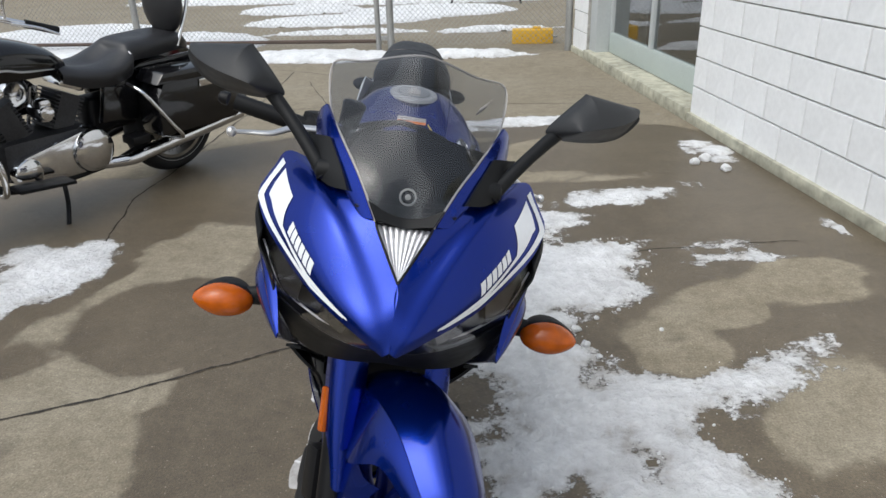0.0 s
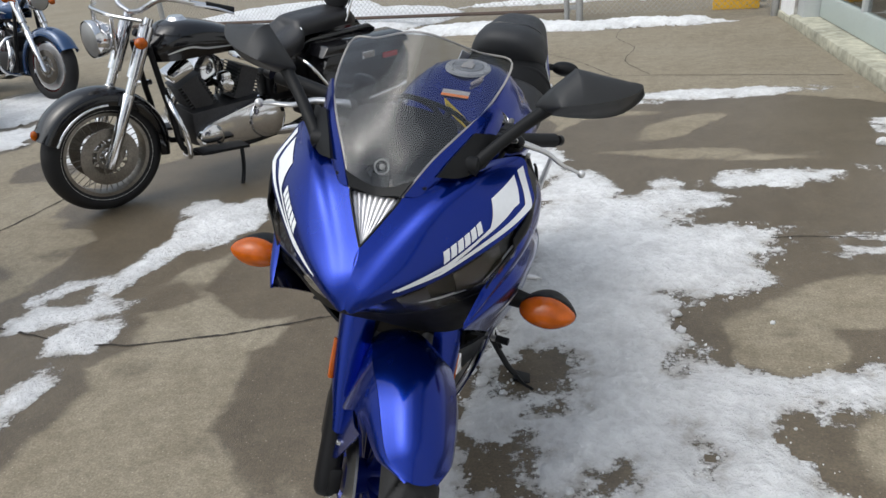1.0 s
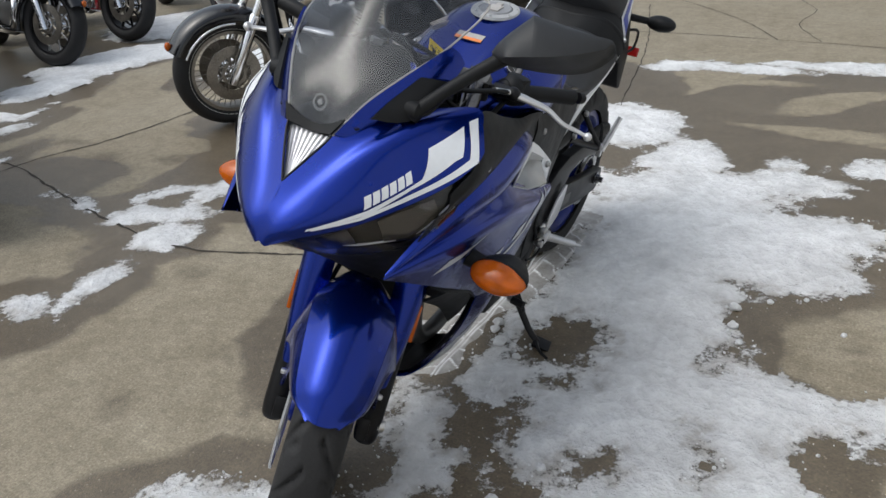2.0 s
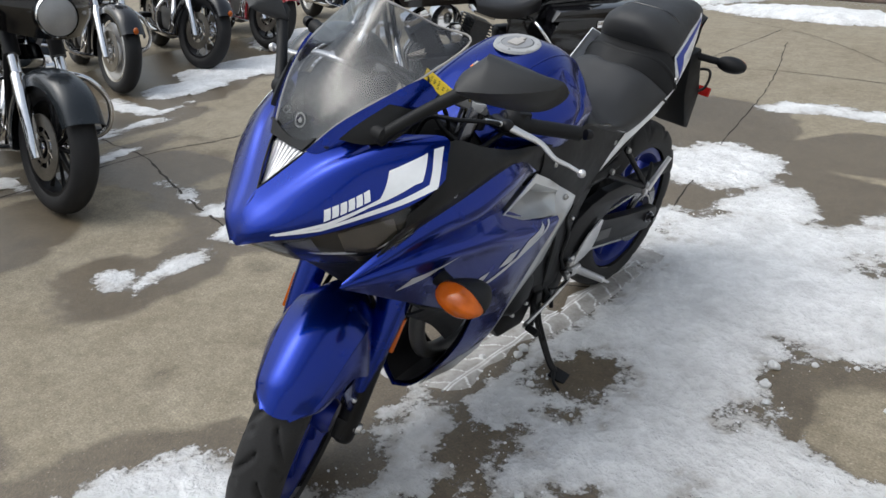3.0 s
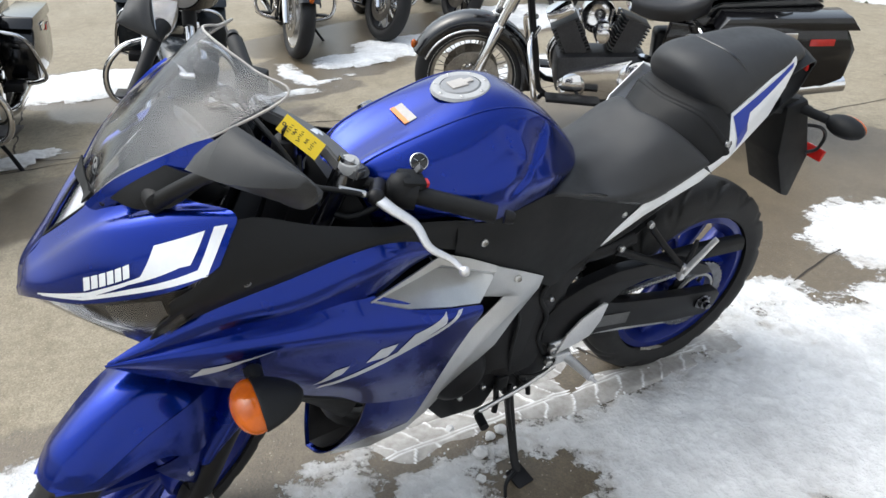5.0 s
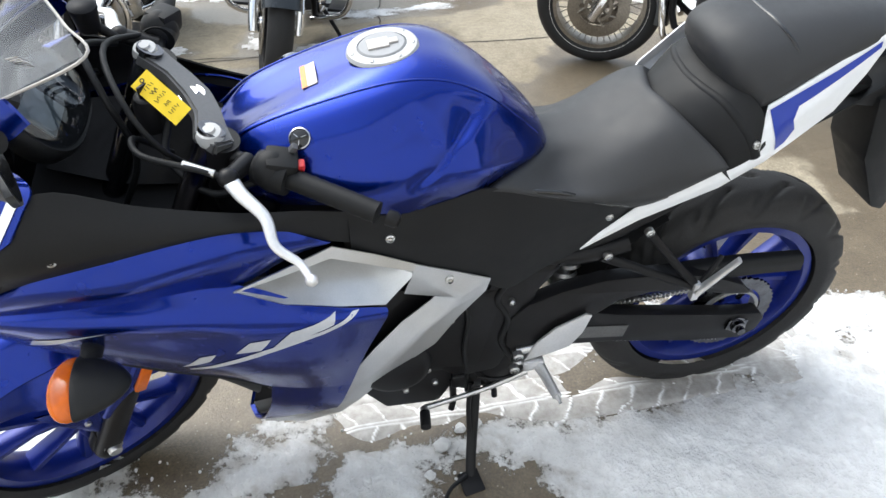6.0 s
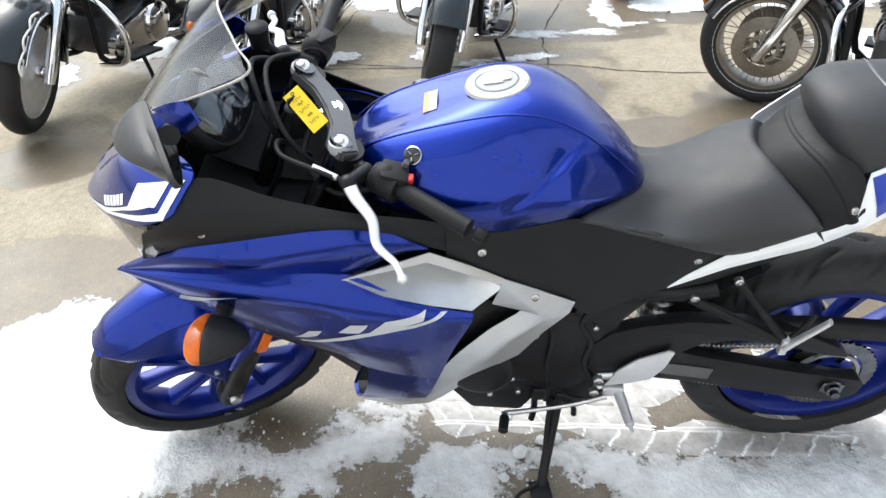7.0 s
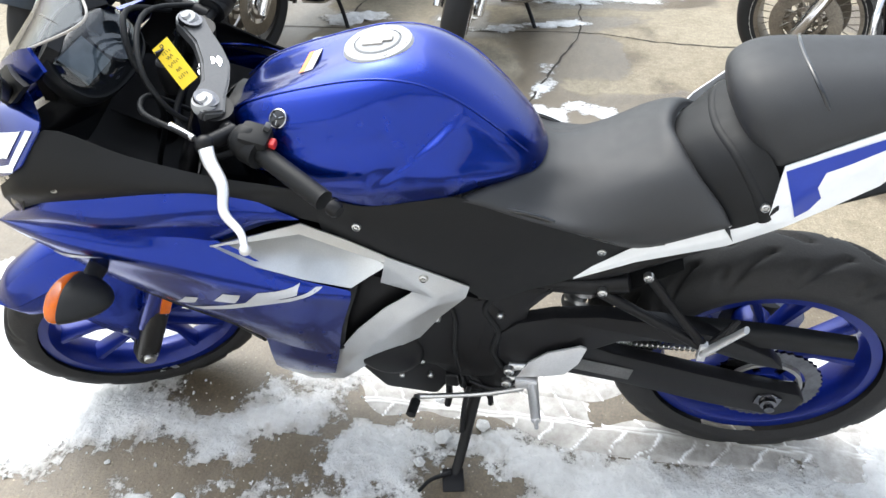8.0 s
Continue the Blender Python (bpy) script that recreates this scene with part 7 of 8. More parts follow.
def foot_bracket(s):
    bm = joined(tube([(0.118, 0.345, 0.600), (0.135, 0.43, 0.560), (0.160, 0.545, 0.510)], [0.012, 0.010, 0.010], 10, 5), tube([(0.125, 0.425, 0.660), (0.145, 0.49, 0.580), (0.162, 0.55, 0.512)], [0.009, 0.0085, 0.010], 10, 5), tube([(0.162, 0.553, 0.512), (0.150, 0.585, 0.555), (0.14, 0.60, 0.57)], [0.008, 0.006, 0.005], 8, 4))
    return bm if s > 0 else mirrored(bm)


for s in (1, -1):
    fb = bp("passenger_bracket", foot_bracket(s), BLACK, None, "black tubular passenger peg bracket", 60)
    bp("passenger_peg", joined(tube([(s * 0.172, 0.545, 0.505), (s * 0.196, 0.596, 0.612)], [0.012, 0.009], 12, 1, flat=0.6), block((0.016, 0.016, 0.045), (s * 0.166, 0.545, 0.505), (0, 0, 0), 0.003)), BRIGHT, fb, "folded alloy passenger peg", 40)
    for y, z in ((0.352, 0.610), (0.428, 0.658), (0.548, 0.512)):
        bp("bracket_bolt", screw((s * (0.13 if y < 0.5 else 0.172), y, z), 0.0095, 0.008, (s, 0, 0)), STEEL, fb, "", 40)
    hp = plate([(0.200, 0.340), (0.225, 0.395), (0.262, 0.432), (0.325, 0.462), (0.338, 0.456), (0.325, 0.405), (0.300, 0.365), (0.262, 0.352), (0.225, 0.345)], 0.142, 0.148, 0.002)
    if s < 0:
        mirrored(hp)
    hp = bp("heel_plate", hp, BRIGHT, None, "bright alloy heel plate", 40)
    bp("rider_peg", joined(tube([(s * 0.145, 0.235, 0.318), (s * 0.235, 0.248, 0.318)], [0.013, 0.010], 12, 1), tube([(s * 0.235, 0.248, 0.318), (s * 0.252, 0.25, 0.318)], [0.005, 0.004], 8, 1), block((0.03, 0.05, 0.03), (s * 0.14, 0.222, 0.322), (0, 0, 0), 0.008)), BRIGHT, hp, "bright alloy foot peg", 40)
    for y, z in ((0.185, 0.362), (0.180, 0.318)):
        bp("peg_bolt", joined(screw((s * 0.146, y, z), 0.012, 0.01, (s, 0, 0)), tube([(s * 0.135, y, z), (s * 0.135, y + 0.05, z + 0.004)], 0.010, 10, 1)), STEEL, hp, "", 40)
bp("shift_lever", joined(tube([(0.135, 0.215, 0.285), (0.14, 0.13, 0.255), (0.145, 0.02, 0.235), (0.15, -0.02, 0.235)], [0.008, 0.006, 0.006, 0.007], 10, 4), tube([(0.15, -0.02, 0.235), (0.195, -0.025, 0.235)], 0.009, 12, 1)), STEEL, None, "steel shift lever and rod", 60)
bp("shift_rubber", tube([(0.162, -0.021, 0.236), (0.20, -0.026, 0.236)], 0.0115, 12, 1), MATTE, None, "", 60)
TOE = Vector((0.246, 0.068, 0.046))
stand = bp("side_stand", tube([(0.085, 0.11, 0.245), (0.11, 0.105, 0.19), (0.195, 0.08, 0.08), (0.236, 0.07, 0.052)], [0.016, 0.014, 0.012, 0.012], 12, 3, flat=0.7), BLACK, None, "black steel side stand", 60)
bp("stand_foot", joined(block((0.055, 0.05, 0.010), (0.250, 0.068, 0.0515), (0, LEAN_DEG, 10), 0.003), tube([(0.235, 0.06, 0.058), (0.262, 0.018, 0.066), (0.295, -0.005, 0.070)], [0.006, 0.005, 0.0045], 8, 4)), BLACK, stand, "", 40)
bp("stand_spring", tube([(0.118, 0.095, 0.25), (0.135, 0.085, 0.20), (0.17, 0.08, 0.135)], 0.006, 8, 3), BLACK, stand, "", 60)
bp("stand_bracket", block((0.05, 0.06, 0.06), (0.09, 0.10, 0.255), (0, 0, 0), 0.01), BLACK, None, "", 40)
bp("gear_clutter", joined(tube([(0.12, 0.05, 0.28), (0.13, 0.05, 0.22), (0.135, 0.045, 0.19)], 0.008, 8, 3), block((0.02, 0.03, 0.04), (0.125, 0.06, 0.285), (0, 0, 0), 0.004), tube([(0.12, 0.10, 0.30), (0.13, 0.14, 0.24), (0.135, 0.145, 0.21)], 0.007, 8, 3)), BLACK, None, "", 60)

bp("breather_hose", tube([(0.120, 0.115, 0.640), (0.130, 0.150, 0.585), (0.128, 0.135, 0.530), (0.131, 0.160, 0.470), (0.128, 0.150, 0.400), (0.130, 0.175, 0.340)], 0.0065, 8, 6), MATTE, None, "black breather hose", 60)
bp("drain_hose", tube([(0.118, 0.055, 0.560), (0.136, 0.075, 0.500), (0.134, 0.070, 0.400), (0.122, 0.080, 0.300), (0.110, 0.085, 0.215)], 0.005, 8, 6), MATTE, None, "thin black drain hose", 60)
bp("switch_lead", tube([(0.140, 0.100, 0.300), (0.146, 0.140, 0.290), (0.150, 0.175, 0.300), (0.148, 0.205, 0.330)], 0.004, 8, 5), BLACK, None, "", 60)

# ---------------------------------------------------------------- coloured films on the paint
def films(name, outline, tree, on, mat, label=""):
    """The same film on the left panel and, mirrored, on the right one."""
    for panel, flip in zip(on, (False, True)):
        bm = film_on(outline, tree)
        bp(name, mirrored(bm) if flip else bm, mat, panel, label, 60)


def across(quad, u, v):
    """A point inside four (y, z) corners: near low, far low, far high, near high."""
    a, b, c, d = [Vector(p) for p in quad]
    return tuple(a.lerp(b, u).lerp(d.lerp(c, u), v))


NOSE = (cowl, cowl_r)
films("white_block", [(-.6567, .9549), (-.5859, .9789), (-.6174, .9391), (-.6316, .9343), (-.6849, .9127)], cowl_tree, NOSE, DECAL, "slanted white film block")
films("white_stripe", [(-.6849, .9127), (-.6316, .9343), (-.7031, .8963), (-.7589, .8586), (-.8309, .8317), (-.8296, .8353), (-.7601, .8658)], cowl_tree, NOSE, DECAL, "thin white film stripe")
films("white_stripe", [(-.5732, .9837), (-.5552, .9875), (-.6001, .9302), (-.7014, .8826), (-.7693, .849), (-.8256, .8318), (-.8246, .8348), (-.7699, .8539), (-.7028, .8899), (-.6098, .9348)], cowl_tree, NOSE, DECAL, "thin white film stripe")
WORD = [(-.7648, .8663), (-.6974, .9089), (-.6936, .9274), (-.7608, .8875)]
for k in range(6):
    u0, u1 = k / 6 + 0.014, (k + 1) / 6 - 0.018
    films("lettering_bar", [across(WORD, u0, 0), across(WORD, u1, 0), across(WORD, u1, 1), across(WORD, u0, 1)], cowl_tree, NOSE, DECAL)
SIDES = (fair_l, fair_r)
films("silver_swoosh", [(-.2885, .6416), (-.2554, .6785), (-.18, .69), (-.1852, .673), (-.2437, .6503)], low_tree, SIDES, SILVERFILM, "silver film swoosh")
films("silver_line", [(-.4389, .5772), (-.3001, .6248), (-.2032, .6515), (-.1406, .6805), (-.1522, .6819), (-.2101, .6611), (-.3063, .6366), (-.4313, .5905)], low_tree, SIDES, SILVERFILM, "thin silver film line")
films("model_mark", [(-.4466, .5968), (-.4078, .6384), (-.3807, .6418), (-.3944, .6211)], low_tree, SIDES, SILVERFILM)
films("model_mark", [(-.3507, .6379), (-.3228, .6677), (-.2887, .6687), (-.2979, .6528), (-.3093, .6385)], low_tree, SIDES, SILVERFILM)
films("front_wedge", [(-.65, .703), (-.63, .737), (-.5145, .7515), (-.568, .738)], low_tree, SIDES, SILVERFILM, "silver film wedge")
films("blue_stripe", [(.59, .912), (.656, .937), (.719, .960), (.80, .994), (.80, .984), (.725, .945), (.677, .922), (.632, .904), (.652, .866), (.640, .842), (.622, .830), (.619, .861)], tail_tree, (tp, tpr), BLUEFILM, "blue film stripe")

# ---------------------------------------------------------------- the other parked motorcycles
REDP = material("dark_red_paint", (0.22, 0.010, 0.014), 0.22, 0.2, scale=120, spread=0.15, coat=1.0)
TEAL = material("deep_blue_paint", (0.012, 0.05, 0.14), 0.2, 0.3, scale=120, spread=0.15, coat=1.0)
GREYP = material("dark_grey_paint", (0.018, 0.022, 0.026), 0.25, 0.2, scale=120, spread=0.12, coat=0.25, spec=0.3)
LEATHER = material("black_leather", (0.014, 0.014, 0.016), 0.42, 0, scale=260, spread=0.25, bump=0.4)
WHITEW = material("white_wall_rubber", (0.62, 0.61, 0.58), 0.6, 0, scale=60, spread=0.08)
BRONZE = material("worn_disc_steel", (0.22, 0.20, 0.17), 0.35, 0.9, scale=120, spread=0.4)
IRON = material("dark_engine_metal", (0.045, 0.045, 0.048), 0.45, 0.6, scale=90, spread=0.3)
BEIGE = material("silver_pinstripe", (0.40, 0.39, 0.36), 0.35, 0.4, scale=60, spread=0.1)


def cruiser_wheel(bike_, name, y, r, half, kind, steer=None):
    """kind: wire, cast, black or solid."""
    c = (0, y, r)
    rr = r - 0.095
    o = part(name, lathe([(rr - 0.012, -half * 0.7), (rr + 0.010, -half * 0.75), (rr, -half * 0.3), (rr, half * 0.3), (rr + 0.010, half * 0.75), (rr - 0.012, half * 0.7), (rr - 0.016, 0), (rr - 0.012, -half * 0.7)], 48, "x", c), BRONZE if kind == "wire" else CHROME if kind == "solid" else BLACK, bike_, "", 50, steer)
    n = 14
    prof = []
    for k in range(n + 1):
        a = -2.0 + 4.0 * k / n
        prof.append((r - 0.052 + 0.052 * math.cos(a * 0.82) * (1 if abs(a) < 1.9 else 0.9) - 0.010 * (abs(a) > 1.9), half * math.sin(a * 0.78)))
    prof = [(rr + 0.004, -half * 0.72)] + prof + [(rr + 0.004, half * 0.72)]
    t = part("tyre", lathe(prof, 64, "x", c), RUBBER, o, "black rubber tyre", 50, steer)
    for s in (-1, 1):
        if kind == "wire":
            part("white_band", lathe([(rr + 0.020, s * (half * 0.90)), (rr + 0.030, s * (half * 0.965)), (rr + 0.036, s * (half * 0.985)), (rr + 0.038, s * (half * 0.95))], 48, "x", c), WHITEW, o, "white side band", 50, steer)
    part("hub", lathe([(0, -0.08), (0.028, -0.08), (0.034, -0.06), (0.024, -0.03), (0.024, 0.03), (0.034, 0.06), (0.028, 0.08), (0, 0.08)], 20, "x", c), CHROME, o, "", 40, steer)
    sp = bmesh.new()
    if kind == "wire":
        for k in range(40):
            a, b = 2 * math.pi * k / 40, 2 * math.pi * (k + (3 if k % 2 else -3)) / 40
            x = 0.045 if k % 4 < 2 else -0.045
            tube([(x, y + 0.030 * math.cos(a), r + 0.030 * math.sin(a)), (0, y + (rr - 0.012) * math.cos(b), r + (rr - 0.012) * math.sin(b))], 0.0024, 4, 1, False, sp)
        part("wire_spokes", sp, BRONZE, o, "", 0, steer)
    elif kind == "solid":
        sp.free()
        for s in (-1, 1):
            part("wheel_disc", lathe([(0.03, s * 0.05), (0.07, s * 0.052), (0.09, s * 0.040), (rr - 0.05, s * 0.034), (rr - 0.02, s * 0.045), (rr - 0.01, s * 0.04)], 48, "x", c), BRIGHT, o, "pale solid wheel disc", 50, steer)
    else:
        sp.free()
        for k in range(10):
            a = 2 * math.pi * k / 10
            e = Vector((0, math.cos(a), math.sin(a)))
            part("spoke", tube([Vector(c) + e * 0.03, Vector(c) + e * (rr * 0.5), Vector(c) + e * (rr - 0.01)], [0.011, 0.007, 0.009] if kind == "cast" else [0.016, 0.011, 0.016], 8, 3, flat=0.7), BRIGHT if kind == "cast" else BLACK, o, "", 50, steer)
    for s in ((1, -1) if name == "front_wheel" and kind != "solid" else (-1,)):
        ring = bmesh.new()
        for rin, rout in ((0.098, 0.158), (0.055, 0.074)):
            lathe([(rin, s * 0.066), (rout, s * 0.066), (rout, s * 0.071), (rin, s * 0.071), (rin, s * 0.066)], 40, "x", c, ring)
        for k in range(8):
            a = 2 * math.pi * k / 8
            tube([(s * 0.068, y + 0.06 * math.cos(a), r + 0.06 * math.sin(a)), (s * 0.068, y + 0.11 * math.cos(a + 0.3), r + 0.11 * math.sin(a + 0.3))], 0.005, 6, 1, True, ring)
        part("brake_disc", ring, BRONZE, o, "worn steel brake disc", 40, steer)
    return o


def cruiser(m, label, paint, wheel_kind="wire", steer=0.0, bags=True, shield=False, backrest=False, guards=True, fairing=False, lights=1, group="parked cruisers behind", flames=False):
    """A heavy V-twin motorcycle with its front at -y; it leans on its stand."""
    b = thing("cruiser_motorcycle", m, label, "motorcycle", group)
    r = 0.325
    P = Vector((0, -0.52, 0.95))
    ax = Vector((0, math.sin(radians(27)), math.cos(radians(27))))
    S = Matrix.Translation(P) @ Matrix.Rotation(radians(steer), 4, ax) @ Matrix.Translation(-P)
    FY, RY = -0.80, 0.80
    fw = cruiser_wheel(b, "front_wheel", FY, r, 0.062, wheel_kind, S)
    cruiser_wheel(b, "rear_wheel", RY, r, 0.072, wheel_kind, None)

    def arc(y, a0, a1, rad, half, drop, n=9):
        rows = []
        for k in range(n):
            a = a0 + (a1 - a0) * k / (n - 1)
            rows.append([(x * half, y + (rad - d) * math.cos(a), r + (rad - d) * math.sin(a)) for x, d in ((-1.0, drop), (-0.95, drop * 0.45), (-0.6, 0.010), (0, 0), (0.6, 0.010), (0.95, drop * 0.45), (1.0, drop))])
        return sheet(rows, 3, 3, 0.004)

    ff = part("front_fender", arc(FY, radians(-14), radians(152), r + 0.045, 0.092, 0.085), paint, b, "", 45, S)
    part("fender_trim", tube([(0.094, FY + (r - 0.035) * math.cos(q), r + (r - 0.035) * math.sin(q)) for q in [radians(82 + 10 * k) for k in range(8)]], 0.007, 8, 2), CHROME, ff, "chrome trim strip", 50, S)
    if paint is GLOSS:
        part("fender_lamp", ball(0.022, (0, FY + (r + 0.048) * math.cos(radians(149)), r + (r + 0.048) * math.sin(radians(149))), (0.9, 0.8, 1.2), 14, 10), AMBER, ff, "amber tip lamp", 50, S)
    if flames:
        for s in (1, -1):
            fl = bmesh.new()
            for k in range(3):
                q0 = radians(100 + 20 * k)
                pts = []
                for w_, lift, rr_ in ((0.0, 0.055, 0.030), (0.10, 0.040, 0.036), (0.24, 0.030, 0.040), (0.36, 0.052, 0.034), (0.26, 0.070, 0.026), (0.12, 0.062, 0.030)):
                    q = q0 + w_
                    pts.append((s * (0.093 - 0.35 * abs(0.052 - lift)), FY + (r + 0.047 - lift * 0.8) * math.cos(q), r + (r + 0.047 - lift * 0.8) * math.sin(q)))
                tube(pts, 0.0055, 6, 4, True, fl)
            part("flame", fl, WHITEW, ff, "white flame line", 60, S)
    part("rear_fender", arc(RY, radians(5), radians(150), r + 0.05, 0.105, 0.14), paint, b, "", 45)
    u = Vector((0, 0.454, 0.891))
    for s in (1, -1):
        a = Vector((s * 0.105, FY - 0.01, r - 0.01))
        fk = part("fork_leg", tube([a - u * 0.04, a + u * 0.02, a + u * 0.36, a + u * 0.37], [0.026, 0.031, 0.031, 0.027], 16, 1), CHROME, b, "chrome fork leg", 50, S)
        part("fork_tube", tube([a + u * 0.36, a + u * 0.78], 0.024, 14, 1), CHROME, fk, "", 50, S)
        part("fork_cover", tube([a + u * 0.46, a + u * 0.74], 0.036, 14, 1), CHROME if paint is not GREYP else BLACK, fk, "", 50, S)
        part("indicator", joined(ball(0.030, (s * 0.235, -0.585, 0.93), (1, 1.1, 1), 16, 10), tube([(s * 0.12, -0.56, 0.92), (s * 0.22, -0.575, 0.93)], 0.009, 8, 1)), AMBER if lights else CHROME, b, "amber turn indicator", 50, S)
    if lights:
        for s in ((0,) if lights == 1 else (0, 1, -1)):
            rad = 0.092 if s == 0 else 0.055
            hd = part("headlamp" if s == 0 else "passing_lamp", lathe([(0, 0.10), (rad * 0.6, 0.085), (rad * 0.98, 0.02), (rad * 1.04, -0.03), (rad, -0.04)], 28, "y", (s * 0.20, -0.80 if fairing else -0.70, 0.93 if s == 0 else 0.90)), CHROME, b, "chrome lamp shell", 50, S)
            part("lamp_lens", lathe([(0, -0.058), (rad * 0.6, -0.052), (rad * 0.95, -0.036)], 24, "y", (s * 0.20, -0.80 if fairing else -0.70, 0.93 if s == 0 else 0.90)), ALLOY, hd, "pale lamp lens", 60, S)
        if lights == 3:
            part("lamp_bar", block((0.36, 0.05, 0.10), (0, -0.64, 0.915), (0, 0, 0), 0.03), CHROME, b, "", 40, S)
    for s in (1, -1):
        hb = part("handlebar", tube([(0, -0.50, 1.03), (s * 0.12, -0.50, 1.06), (s * 0.26, -0.44, 1.13), (s * 0.36, -0.30, 1.10), (s * 0.42, -0.16, 1.06)], 0.0135, 10, 5), CHROME, b, "chrome handlebar", 60, S)
        part("grip", tube([(s * 0.372, -0.275, 1.095), (s * 0.425, -0.15, 1.057)], 0.019, 12, 1), MATTE, hb, "", 60, S)
        part("lever", tube([(s * 0.36, -0.33, 1.10), (s * 0.42, -0.24, 1.08), (s * 0.46, -0.17, 1.05)], [0.009, 0.007, 0.006], 8, 4), CHROME, hb, "", 60, S)
        mr_ = part("mirror", joined(ball(0.06, (s * 0.40, -0.33, 1.26), (1.15, 0.35, 0.75), 18, 12), tube([(s * 0.34, -0.34, 1.11), (s * 0.37, -0.36, 1.19), (s * 0.40, -0.34, 1.25)], 0.006, 8, 4)), CHROME, b, "chrome mirror", 60, S)
    part("brake_master", block((0.05, 0.05, 0.035), (-0.33, -0.36, 1.14), (0, 0, -30), 0.008), BLACK, b, "", 40, S)
    # tank and seat
    TKc = [[(0, -0.46, 0.86), (0.05, -0.455, 0.86), (0.075, -0.45, 0.82), (0.07, -0.44, 0.77)], [(0, -0.36, 0.945), (0.09, -0.35, 0.93), (0.14, -0.35, 0.86), (0.12, -0.35, 0.77)], [(0, -0.20, 0.95), (0.10, -0.20, 0.935), (0.155, -0.20, 0.86), (0.13, -0.20, 0.77)], [(0, 0.0, 0.89), (0.08, 0.0, 0.875), (0.12, 0.0, 0.82), (0.10, 0.0, 0.76)], [(0, 0.10, 0.82), (0.05, 0.10, 0.81), (0.07, 0.10, 0.785), (0.06, 0.10, 0.75)]]
    TKcF = [[(-x, y, z) for x, y, z in q[:0:-1]] + q for q in TKc]
    tk = part("fuel_tank", sheet(TKcF, 5, 4, 0.004), paint, b, "", 50)
    for s in (1, -1):
        part("tank_stripe", tube([(s * 0.142, -0.40, 0.815), (s * 0.156, -0.28, 0.835), (s * 0.158, -0.18, 0.815), (s * 0.128, 0.0, 0.795)], [0.006, 0.016, 0.016, 0.006], 8, 5, flat=0.35), BEIGE, tk, "silver pinstripe band", 60)
    part("dash", lathe([(0, 0.03), (0.04, 0.03), (0.055, 0.012), (0.07, 0.0)], 24, "z", (0, -0.26, 0.945)), CHROME, tk, "chrome tank dash", 50)
    SC1 = [[(0, 0.04, 0.80), (0.08, 0.04, 0.79), (0.12, 0.05, 0.75), (0.11, 0.05, 0.71)], [(0, 0.16, 0.76), (0.10, 0.16, 0.765), (0.165, 0.17, 0.735), (0.15, 0.17, 0.67)], [(0, 0.30, 0.75), (0.10, 0.30, 0.765), (0.185, 0.31, 0.74), (0.17, 0.31, 0.67)], [(0, 0.42, 0.80), (0.10, 0.42, 0.815), (0.175, 0.43, 0.78), (0.16, 0.43, 0.70)], [(0, 0.46, 0.85), (0.09, 0.465, 0.85), (0.13, 0.47, 0.82), (0.13, 0.47, 0.76)], [(0, 0.60, 0.86), (0.10, 0.60, 0.86), (0.14, 0.60, 0.83), (0.13, 0.60, 0.77)], [(0, 0.82, 0.87), (0.09, 0.82, 0.865), (0.12, 0.82, 0.835), (0.11, 0.82, 0.78)], [(0, 0.90, 0.82), (0.06, 0.90, 0.815), (0.08, 0.90, 0.80), (0.08, 0.90, 0.77)]]
    SF = [[(-x, y, z) for x, y, z in q[:0:-1]] + q for q in SC1]
    seat = part("seat", sheet(SF, 5, 4, 0.006), LEATHER, b, "black leather two-up seat", 60)
    for k in range(16):
        w = math.pi * k / 15
        part("stud", ball(0.007, (0.155 * math.cos(w), 0.445 + 0.004 * math.sin(w), 0.80 + 0.04 * math.sin(w)), (1, 1, 1), 8, 6), CHROME, seat)
    if backrest:
        br = part("backrest", ball(1.0, (0, 0.82, 1.02), (0.155, 0.065, 0.175), 24, 16), LEATHER, b, "padded black backrest with studs", 60)
        part("backrest_bar", tube([(-0.12, 0.80, 0.80), (-0.11, 0.90, 1.02), (-0.06, 0.935, 1.12), (0.06, 0.935, 1.12), (0.11, 0.90, 1.02), (0.12, 0.80, 0.80)], 0.011, 10, 5), CHROME, br, "", 60)
    # engine
    en = part("crankcase", block((0.26, 0.50, 0.22), (0, -0.08, 0.36), (0, 0, 0), 0.05), IRON, b, "dark engine case", 40)
    for a, y in ((-24, -0.20), (24, 0.02)):
        edge = [(q, 0.02 + 0.019 * k + h) for k in range(11) for q, h in ((0.055, -0.004), (0.078, -0.0035), (0.078, 0.0035), (0.055, 0.004))]
        fin = plate(edge + [(-y_, z_) for y_, z_ in edge[::-1]], -0.082, 0.082)
        bmesh.ops.transform(fin, matrix=pose(0, y, 0.44, a * -1, 0, 0), verts=fin.verts)
        cy = part("cylinder", fin, IRON, en, "finned dark cylinder", 30)
        rc = block((0.15, 0.15, 0.06), (0, 0, 0.27), (0, 0, 0), 0.018)
        bmesh.ops.transform(rc, matrix=pose(0, y, 0.44, a * -1, 0, 0), verts=rc.verts)
        part("rocker_cover", rc, CHROME, en, "chrome rocker cover", 40)
    part("air_cleaner", joined(lathe([(0, -0.165), (0.075, -0.162), (0.095, -0.145), (0.10, -0.10), (0.095, -0.05)], 36, "x", (0, -0.09, 0.63))), CHROME, en, "round chrome air cleaner", 40)
